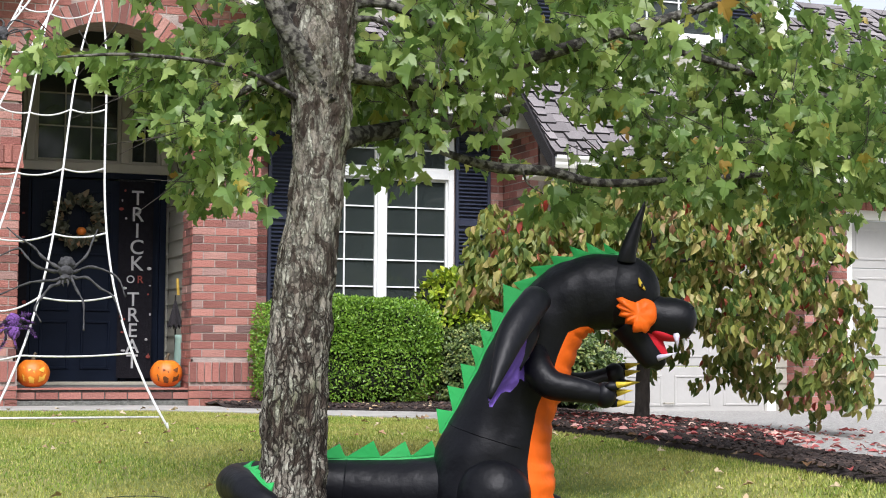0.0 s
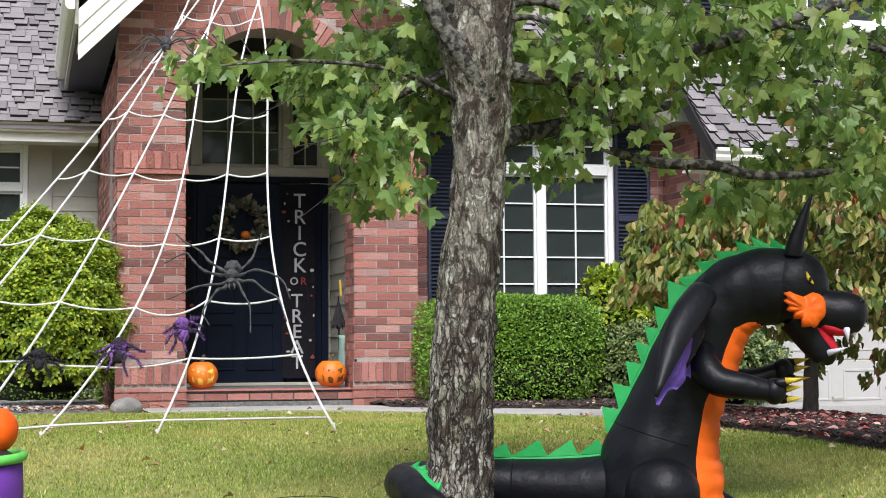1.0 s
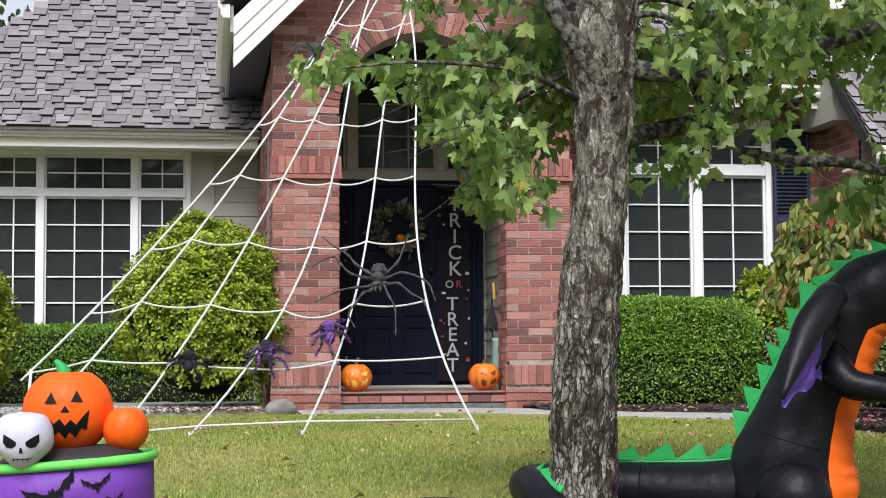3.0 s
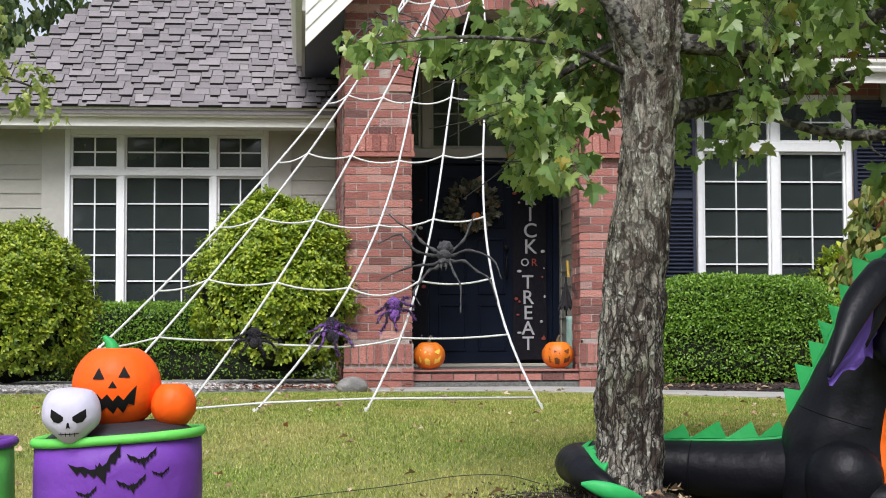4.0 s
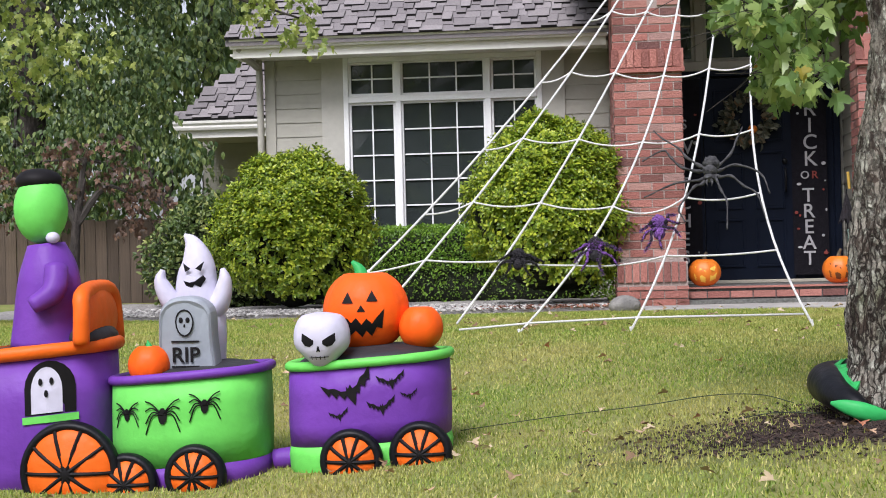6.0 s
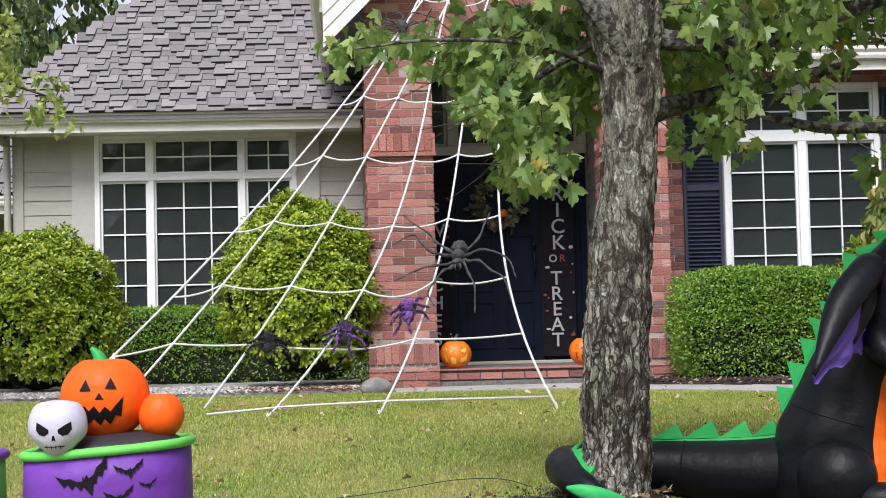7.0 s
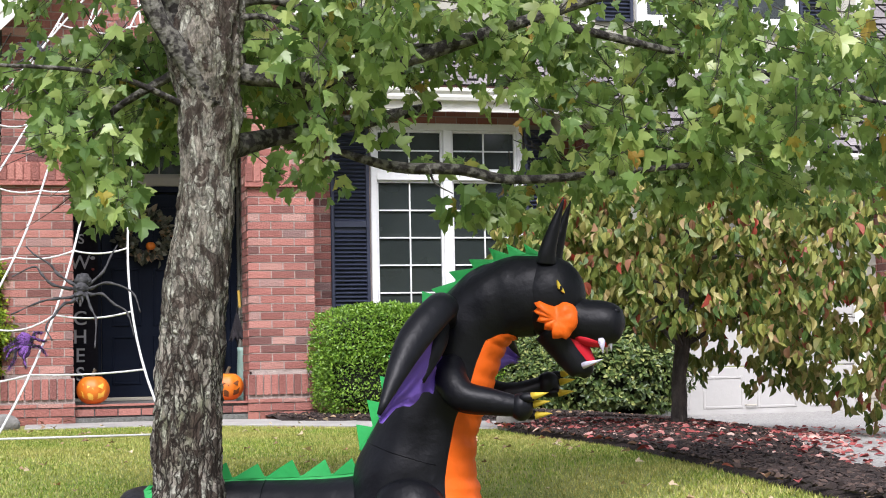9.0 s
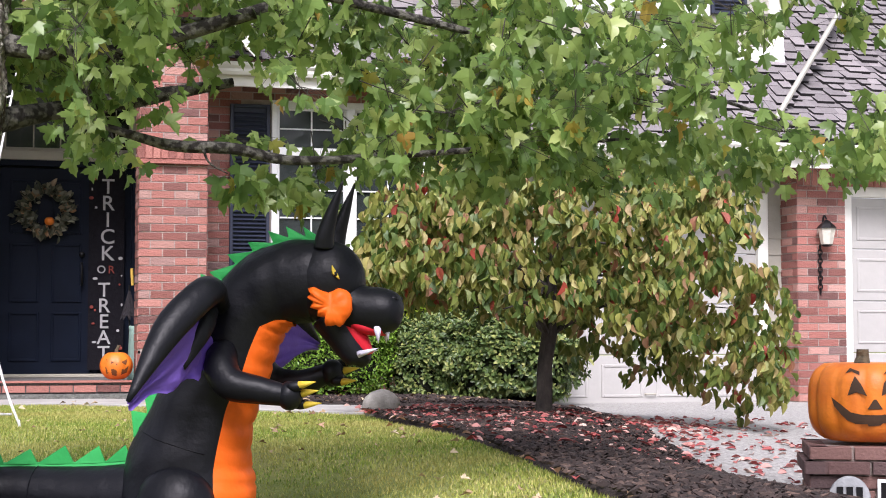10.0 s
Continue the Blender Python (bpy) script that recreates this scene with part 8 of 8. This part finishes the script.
def wall_lamp():
    t = thing("wall_lamp", "black lantern with frosted glass on the brick pier", "wall lamp")
    X, Y, Z = 7.30, GY - 0.35, 1.80
    bm = bmesh.new()
    tube(bm, [(X, Y - 0.10, Z - 0.11), (X, Y - 0.10, Z + 0.045)], [0.055, 0.085], 6)
    part("glass", bm, mat("frosted_glass", (0.75, 0.72, 0.62), 0.35, None, 8), t, "frosted pale glass")
    bm = bmesh.new()
    tube(bm, [(X, Y - 0.10, Z + 0.045), (X, Y - 0.10, Z + 0.09), (X, Y - 0.10, Z + 0.13)], [0.10, 0.06, 0.012], 6)
    part("cap", bm, M_BLACKMETAL, t)
    bm = bmesh.new()
    tube(bm, [(X, Y - 0.10, Z - 0.13), (X, Y - 0.10, Z - 0.11)], [0.03, 0.06], 6)
    part("base", bm, M_BLACKMETAL, t)
    bm = bmesh.new()
    tube(bm, smooth_path([(X - 0.01, Y - 0.01, Z - 0.05), (X - 0.01, Y - 0.06, Z + 0.16), (X, Y - 0.10, Z + 0.14)], 5), 0.010, 6)
    part("bracket", bm, M_BLACKMETAL, t)
    ch = thing("chain_ornament", "dark hanging chain ornament below the lantern", "ornament")
    for k in range(11):
        bm = bmesh.new()
        r, n = 0.022, 10
        for i in range(n):
            a0, a1 = 2 * math.pi * i / n, 2 * math.pi * (i + 1) / n
            f = lambda a: (X - 0.03 + (r * math.cos(a) if k % 2 else 0.0), Y - 0.02 + (0 if k % 2 else r * 0.6 * math.cos(a)), Z - 0.14 - k * 0.042 + 0.030 * math.sin(a))
            tube(bm, [f(a0), f(a1)], 0.006, 5)
        part("link", bm, M_BLACKMETAL, ch)


wall_lamp()


def pedestal():
    t = thing("brick_pedestal", "dark brick mailbox pedestal with number plate", "pedestal")
    X0, X1, Y0, Y1, top = 3.44, 4.06, -8.02, -7.42, 0.285
    boxes("core", [(X0 + 0.02, X1 - 0.02, Y0 + 0.02, Y1 - 0.02, -0.4, top - 0.01)], M_MORTAR, t)
    z, row = top - 0.068, 0
    rnd = random.Random(4)
    while z > -0.35:
        off = 0.025 if row == 1 else 0.0
        for side in range(4):
            a0, a1 = (X0, X1) if side % 2 == 0 else (Y0, Y1)
            u = a0 - off - (0.10 if row % 2 else 0)
            while u < a1 + off - 0.01:
                a, b = max(u, a0 - off) + 0.004, min(u + 0.20, a1 + off) - 0.004
                u += 0.206
                if b - a < 0.03:
                    continue
                bx = {0: (a, b, Y0 - off, Y0 + 0.09), 2: (a, b, Y1 - 0.09, Y1 + off), 1: (X1 - 0.09, X1 + off, a, b), 3: (X0 - off, X0 + 0.09, a, b)}[side]
                boxes("brick", [(*bx, z, z + 0.060)], M_DARKBRICK, t, bevel=0.003)
        z -= 0.068
        row += 1
    plate = boxes("number_plate", [(3.75, 4.11, Y0 - 0.03, Y0 - 0.015, 0.02, 0.13)], M_WHITE, t, "white plate with dark bars")
    boxes("plate_bars", [(3.765 + 0.06 * k, 3.805 + 0.06 * k, Y0 - 0.034, Y0 - 0.03, 0.04, 0.115) for k in range(4)], N_INK, plate)
    bm = bmesh.new()
    blob(bm, (3.62, Y0 - 0.03, 0.03), (0.10, 0.018, 0.115), 20, 12)
    pl = part("plaque", bm, mat("grey_cast_plaque", (0.34, 0.35, 0.36), 0.6, (0.25, 0.26, 0.27), 12, 0.3, 30), t, "grey oval cast plaque", True)
    boxes("plaque_bars", [(3.56 + 0.045 * k, 3.59 + 0.045 * k, Y0 - 0.052, Y0 - 0.046, 0.035, 0.095) for k in range(3)], M_BLACKMETAL, pl)
    turned = Matrix.Translation((3.40, Y0, 0)) @ Matrix.Rotation(radians(-24), 4, "Z") @ Matrix.Translation((-X0, -Y0, 0))
    for o in t.children_recursive:
        o.data.transform(turned)
    p = thing("jack_o_lantern", "big orange plastic pumpkin with a carved grin", "pumpkin")
    c, r = (3.805, -7.87, 0.485), (0.30, 0.28, 0.212)
    bm = bmesh.new()
    pumpkin_ball(bm, c, r, 13, 0.045, 96)
    for v in bm.verts:
        h = min(0.97, abs(v.co.z - c[2]) / r[2])
        k = min(1.75, (1 - h ** 3.2) ** (1 / 3.2) / math.sqrt(1 - h * h)) if math.hypot(v.co.x - c[0], v.co.y - c[1]) > 0.07 else 1.0
        v.co = (c[0] + (v.co.x - c[0]) * k, c[1] + (v.co.y - c[1]) * k, max(v.co.z, top))
    part("shell", bm, M_CARVED, p, "", True)
    cut = mat("carved_recess", (0.05, 0.022, 0.008), 0.8)
    BIG = [[(0.06, 0.16), (0.20, 0.24), (0.36, 0.15), (0.26, 0.44), (0.18, 0.60), (0.12, 0.42)], [(0.58, 0.16), (0.70, 0.24), (0.83, 0.15), (0.77, 0.42), (0.70, 0.60), (0.62, 0.44)], [(0.36, -0.14), (0.60, -0.14), (0.50, 0.08), (0.46, 0.08)],
           [(-0.18, 0.12), (-0.14, -0.08), (-0.04, -0.26), (0.06, -0.40), (0.14, -0.38), (0.18, -0.47), (0.34, -0.44), (0.38, -0.52), (0.56, -0.50), (0.60, -0.45), (0.76, -0.44), (0.86, -0.30), (0.94, -0.08), (0.84, -0.22), (0.72, -0.27), (0.62, -0.25), (0.50, -0.30), (0.34, -0.26), (0.20, -0.28), (0.06, -0.18), (-0.06, -0.02)],
           [(0.04, 0.66), (0.12, 0.78), (0.26, 0.70), (0.25, 0.62), (0.14, 0.70)], [(0.62, 0.64), (0.70, 0.76), (0.80, 0.62), (0.70, 0.68)]]
    BIG = [[(x - 0.49, z) for x, z in shp] for shp in BIG]
    face_print(p, c, r, BIG, cut, "carving", 1.01, turn=-22, square=3.2)
    bm = bmesh.new()
    tube(bm, [(3.775, -7.86, 0.66), (3.785, -7.85, 0.70), (3.785, -7.85, 0.738)], [0.045, 0.033, 0.03], 7)
    part("stem", bm, M_STEM, p)


pedestal()


def rock(x, y, r, label, seed, material):
    t = thing("rock", label, "rock")
    bm = bmesh.new()
    blob(bm, (x, y, g(x, y) + r[2] * 0.5), r, 20, 14)
    for v in bm.verts:
        v.co += (v.co - Vector((x, y, g(x, y)))) * 0.18 * noise.noise(v.co * 6 + Vector((seed, 0, 0)))
    part("stone", bm, material, t, "", True)


M_ROCK = mat("grey_boulder", (0.27, 0.26, 0.24), 0.9, (0.15, 0.145, 0.135), 9, 0.6, 40, fine=0.15)
rock(-1.36, -1.2, (0.135, 0.11, 0.085), "grey rounded boulder beside the brick pier", 1, M_ROCK)
rock(2.24, -3.9, (0.14, 0.10, 0.12), "flat pale rock at the mulch edge", 2, mat("pale_rock", (0.45, 0.43, 0.39), 0.9, (0.2, 0.19, 0.17), 7, 0.5, 40))

# ---- grass, fallen leaves, pebbles, cables ----
def edge_x(pts, y):
    ys = [p[1] for p in pts]
    return float(np.interp(-y, [-v for v in ys], [p[0] for p in pts]))


BED_L = [(2.15, -3.85), (2.12, -4.6), (2.2, -6.0), (2.08, -7.6), (1.85, -9.3), (1.8, -10.5)]
PATH_F = [(-1.2, -1.35), (0.1, -1.45), (1.0, -2.3), (1.75, -3.2), (2.6, -3.75), (4.2, -3.9)]


def on_lawn(x, y):
    front = float(np.interp(x, [-7.5, -5.2, -3.6, -2.2, -1.2, 0.1, 1.0, 1.75, 2.2], [-0.95, -1.4, -1.3, -1.2, -1.35, -1.45, -2.3, -3.2, -3.8]))
    if y > front:
        return False
    return x < edge_x(BED_L, min(-3.85, max(-10.4, y)))


def grass():
    rs = np.random.RandomState(4)
    n = 470000
    xs, ys = rs.uniform(-7.5, 2.3, n), -11.0 + 9.9 * rs.uniform(0, 1, n) ** 0.9
    V, F = [], []
    for x, y, a, h, b in zip(xs, ys, rs.uniform(0, 6.283, n), rs.uniform(0.007, 0.022, n), rs.uniform(-1, 1, n)):
        x, y = float(x), float(y)
        if abs(x + 1.0) > 0.42 * (y + 15) + 1.2 or not on_lawn(x, y):
            continue
        bare = math.hypot((x + 0.35) * 0.75, y + 9.05) + 0.22 * noise.noise(Vector((x * 3, y * 3, 0)))
        if bare < 0.32 + 0.55 * abs(b):
            continue
        z = g(x, y)
        w, k = 0.0036, len(V)
        c, s = math.cos(a), math.sin(a)
        V += [(x - c * w, y - s * w, z - 0.003), (x + c * w, y + s * w, z - 0.003), (x + s * h * 1.3 * b, y - c * h * 1.3 * b, z + h)]
        F.append((k, k + 1, k + 2))
    m = leaf_material("grass_blade", [(0, (0.11, 0.21, 0.021)), (0.45, (0.24, 0.35, 0.040)), (0.8, (0.41, 0.45, 0.085)), (1, (0.60, 0.54, 0.22))], 0.6, 0.3)
    nt = m.node_tree
    # straw-coloured patches that lie in drifts over the lawn
    hs = [q for q in nt.nodes if q.type == "HUE_SAT"][0]
    old = hs.inputs["Color"].links[0].from_socket
    nz, rp, mx = nt.nodes.new("ShaderNodeTexNoise"), nt.nodes.new("ShaderNodeValToRGB"), nt.nodes.new("ShaderNodeMix")
    tc = [q for q in nt.nodes if q.type == "TEX_COORD"][0]
    nz.inputs["Scale"].default_value, nz.inputs["Detail"].default_value = 1.1, 4
    nt.links.new(tc.outputs["Object"], nz.inputs[0])
    rp.color_ramp.elements[0].position, rp.color_ramp.elements[1].position = 0.40, 0.64
    rp.color_ramp.elements[1].color = (0.55, 0.55, 0.55, 1)
    nt.links.new(nz.outputs["Fac"], rp.inputs[0])
    mx.data_type = "RGBA"
    mx.inputs[7].default_value = (0.52, 0.43, 0.15, 1)
    nt.links.new(rp.outputs[0], mx.inputs[0])
    nt.links.new(old, mx.inputs[6])
    nt.links.new(mx.outputs[2], hs.inputs["Color"])
    tagged(raw("grass", V, F, m), "short mown grass, green with straw-yellow drifts", "grass", kind="stuff")


grass()


def litter(name, label, spots, size, material, outline=OVAL, category="leaves"):
    rnd = random.Random(len(spots))
    lv = []
    for x, y, lift in spots:
        a = rnd.uniform(0, 6.283)
        n = (Vector((0, 0, 1)) + rand_unit(rnd) * 0.45).normalized()
        lv.append((Vector((x, y, g(x, y) + lift)), Vector((math.cos(a), math.sin(a), rnd.uniform(-0.1, 0.25))), n, size * rnd.uniform(0.6, 1.3)))
    tagged(leaf_cloud(name, None, lv, outline, material, 0.25), label, category, kind="stuff")


rnd = random.Random(77)
M_FALLEN = leaf_material("fallen_leaf", [(0, (0.16, 0.09, 0.045)), (0.5, (0.38, 0.27, 0.15)), (0.8, (0.55, 0.45, 0.30)), (1, (0.42, 0.13, 0.06))], 0.7, 0.1)
M_FALLRED = leaf_material("fallen_red_leaf", [(0, (0.22, 0.03, 0.03)), (0.45, (0.42, 0.10, 0.09)), (0.75, (0.58, 0.30, 0.26)), (1, (0.62, 0.46, 0.38))], 0.6, 0.1)
sp = []
while len(sp) < 420:
    x, y = rnd.uniform(-6, 2.2), rnd.uniform(-10.5, -1.6)
    if on_lawn(x, y):
        sp.append((x, y, 0.035))
for k in range(60):
    a, r = rnd.uniform(0, 6.283), abs(rnd.gauss(0, 0.75)) + 0.12
    sp.append((-0.5 + r * math.cos(a), -8.85 + r * 0.9 * math.sin(a), 0.025))
litter("fallen_leaves", "dry brown leaves scattered on the lawn", sp, 0.042, M_FALLEN, LOBED)
sp = []
while len(sp) < 1500:
    x, y = 3.2 + rnd.gauss(0, 0.9), -4.9 + rnd.gauss(0.1, 1.5)
    if y > -3.3 or y < -10 or x < edge_x(BED_L, min(-3.85, y)) - 0.1 or x > 6:
        continue
    sp.append((x, y, 0.055 if x < edge_x([(3.0, -3.75), (3.6, -4.3), (3.5, -5.5), (3.3, -7.2), (3.1, -9.2)], min(-3.8, y)) else 0.022))
litter("fallen_leaves", "red and pink dogwood leaves on the mulch and driveway", sp, 0.066, M_FALLRED)
sp = [(rnd.uniform(1.0, 4.3), rnd.uniform(-2.4, -0.2), 0.05) for _ in range(160)]
litter("fallen_leaves", "brown leaves on the hedge bed", sp, 0.05, M_FALLEN)
sp = [(-2.0 + rnd.gauss(0, 0.35), -0.75 + rnd.gauss(0, 0.25), 0.04) for _ in range(240)]
litter("fallen_leaves", "reddish leaves heaped below the round shrub", sp, 0.055, leaf_material("fallen_rust", [(0, (0.10, 0.035, 0.02)), (1, (0.30, 0.12, 0.07))], 0.8, 0.1))


def chips(name, label, spots, size, material, category):
    """Small angular pieces lying close together."""
    r2 = random.Random(3)
    V, F = [], []
    for x, y, lift in spots:
        s = size * r2.uniform(0.5, 1.5)
        m = Matrix.Translation((x, y, g(x, y) + lift)) @ Euler((r2.uniform(-0.6, 0.6), r2.uniform(-0.6, 0.6), r2.uniform(0, 6.3))).to_matrix().to_4x4()
        k = len(V)
        for p in ((1, 0, 0), (-1, 0, 0), (0, 0.6, 0), (0, -0.6, 0), (0, 0, 0.45), (0, 0, -0.45)):
            q = m @ (Vector(p) * s * r2.uniform(0.8, 1.2))
            V.append((q.x, q.y, q.z))
        F += [(k, k + 2, k + 4), (k + 2, k + 1, k + 4), (k + 1, k + 3, k + 4), (k + 3, k, k + 4), (k + 2, k, k + 5), (k + 1, k + 2, k + 5), (k + 3, k + 1, k + 5), (k, k + 3, k + 5)]
    tagged(raw(name, V, F, material), label, category, kind="stuff")


M_CHIP = spread(mat("mulch_chip", (0.05, 0.034, 0.028), 0.95, (0.022, 0.015, 0.013), 20, vary=0.3, island=True), [(0, (0.014, 0.010, 0.009)), (0.75, (0.042, 0.028, 0.024)), (1, (0.11, 0.072, 0.056))])
M_PEB = spread(mat("river_pebble", (0.45, 0.43, 0.40), 0.8, (0.3, 0.29, 0.27), 20, vary=0.2, island=True), [(0, (0.20, 0.19, 0.18)), (0.6, (0.42, 0.40, 0.37)), (1, (0.66, 0.64, 0.60))])
sp = []
while len(sp) < 9000:
    x, y = rnd.uniform(1.75, 3.7), rnd.uniform(-10.2, -3.8)
    if edge_x(BED_L, y) - 0.03 < x < edge_x([(3.0, -3.8), (3.6, -4.3), (3.5, -5.5), (3.3, -7.2), (3.1, -9.2), (3.2, -10.5)], y):
        sp.append((x, y, 0.052))
chips("mulch_chips", "dark bark chips of the mulch bed", sp, 0.024, M_CHIP, "mulch")
chips("mulch_chips", "dark bark chips below the hedge", [(x, y, 0.045) for x, y in ((rnd.uniform(1.0, 4.3), rnd.uniform(-2.6, 0.1)) for _ in range(3500)) if y > np.interp(x, [0.95, 1.7, 2.4, 3.2, 4.4], [-1.2, -1.9, -2.35, -2.85, -3.0])], 0.024, M_CHIP, "mulch")
chips("pebbles", "pale rounded pebbles along the house", [(x, y, 0.035) for x, y in ((rnd.uniform(-6.8, -1.5), rnd.uniform(-1.35, 0.6)) for _ in range(6500)) if y > np.interp(x, [-7.5, -5.2, -3.6, -2.2, -1.5], [-0.9, -1.35, -1.2, -1.0, -0.8])], 0.026, M_PEB, "pebbles")
M_SOIL = spread(mat("damp_soil", (0.035, 0.022, 0.017), 1.0, (0.018, 0.012, 0.010), 20, vary=0.3, island=True), [(0, (0.014, 0.009, 0.008)), (0.7, (0.040, 0.024, 0.018)), (1, (0.075, 0.048, 0.034))])
chips("soil", "dark bare soil round the foot of the trunk", [(-0.40 + rnd.gauss(0, 0.42), -8.95 + rnd.gauss(0, 0.30), 0.003) for _ in range(9000)], 0.012, M_SOIL, "soil")


def cable(pts, label, r=0.0022):
    bm = bmesh.new()
    q = smooth_path([(x, y, g(x, y) + 0.018 + 0.006 * math.sin(5 * x)) for x, y in pts], 8)
    tube(bm, q, r, 6)
    tagged(finish("cable", bm, mat("cable_sheath", (0.035, 0.05, 0.025), 0.8), True), label, "cable")


cable([(-2.2, -8.05), (-1.8, -7.9), (-1.4, -7.84), (-1.1, -7.80), (-0.9, -7.95), (-0.8, -8.3)], "dark green extension cable lying on the grass")
cable([(-1.05, -8.6), (-0.9, -8.55), (-0.75, -8.7)], "black cable end beside the dragon's tail")


# ---- trees across the street, seen only mirrored in the panes ----
def street_tree(x, y, h, seed):
    r3 = random.Random(seed)
    t = thing("tree", "broad green tree across the street", "tree", "trees across the street")
    bm = bmesh.new()
    tube(bm, [(x, y, -0.8), (x, y, h * 0.35), (x + 0.2, y, h * 0.8)], [0.25, 0.2, 0.06], 8)
    part("trunk", bm, M_TWIG, t)
    lv = []
    for k in range(1500):
        d = rand_unit(r3) * r3.random() ** 0.4
        p = Vector((x + d.x * h * 0.42, y + d.y * h * 0.3, h * 0.55 + d.z * h * 0.48))
        lv.append((p, rand_unit(r3), rand_unit(r3), r3.uniform(0.4, 0.8)))
    tagged(leaf_cloud("crown", t, lv, OVAL, M_BGLEAF), kind="stuff")


for k in range(9):
    street_tree(-26 + 6.4 * k, -34 - 3 * (k % 2), 9 + 2 * (k % 3), 90 + k)
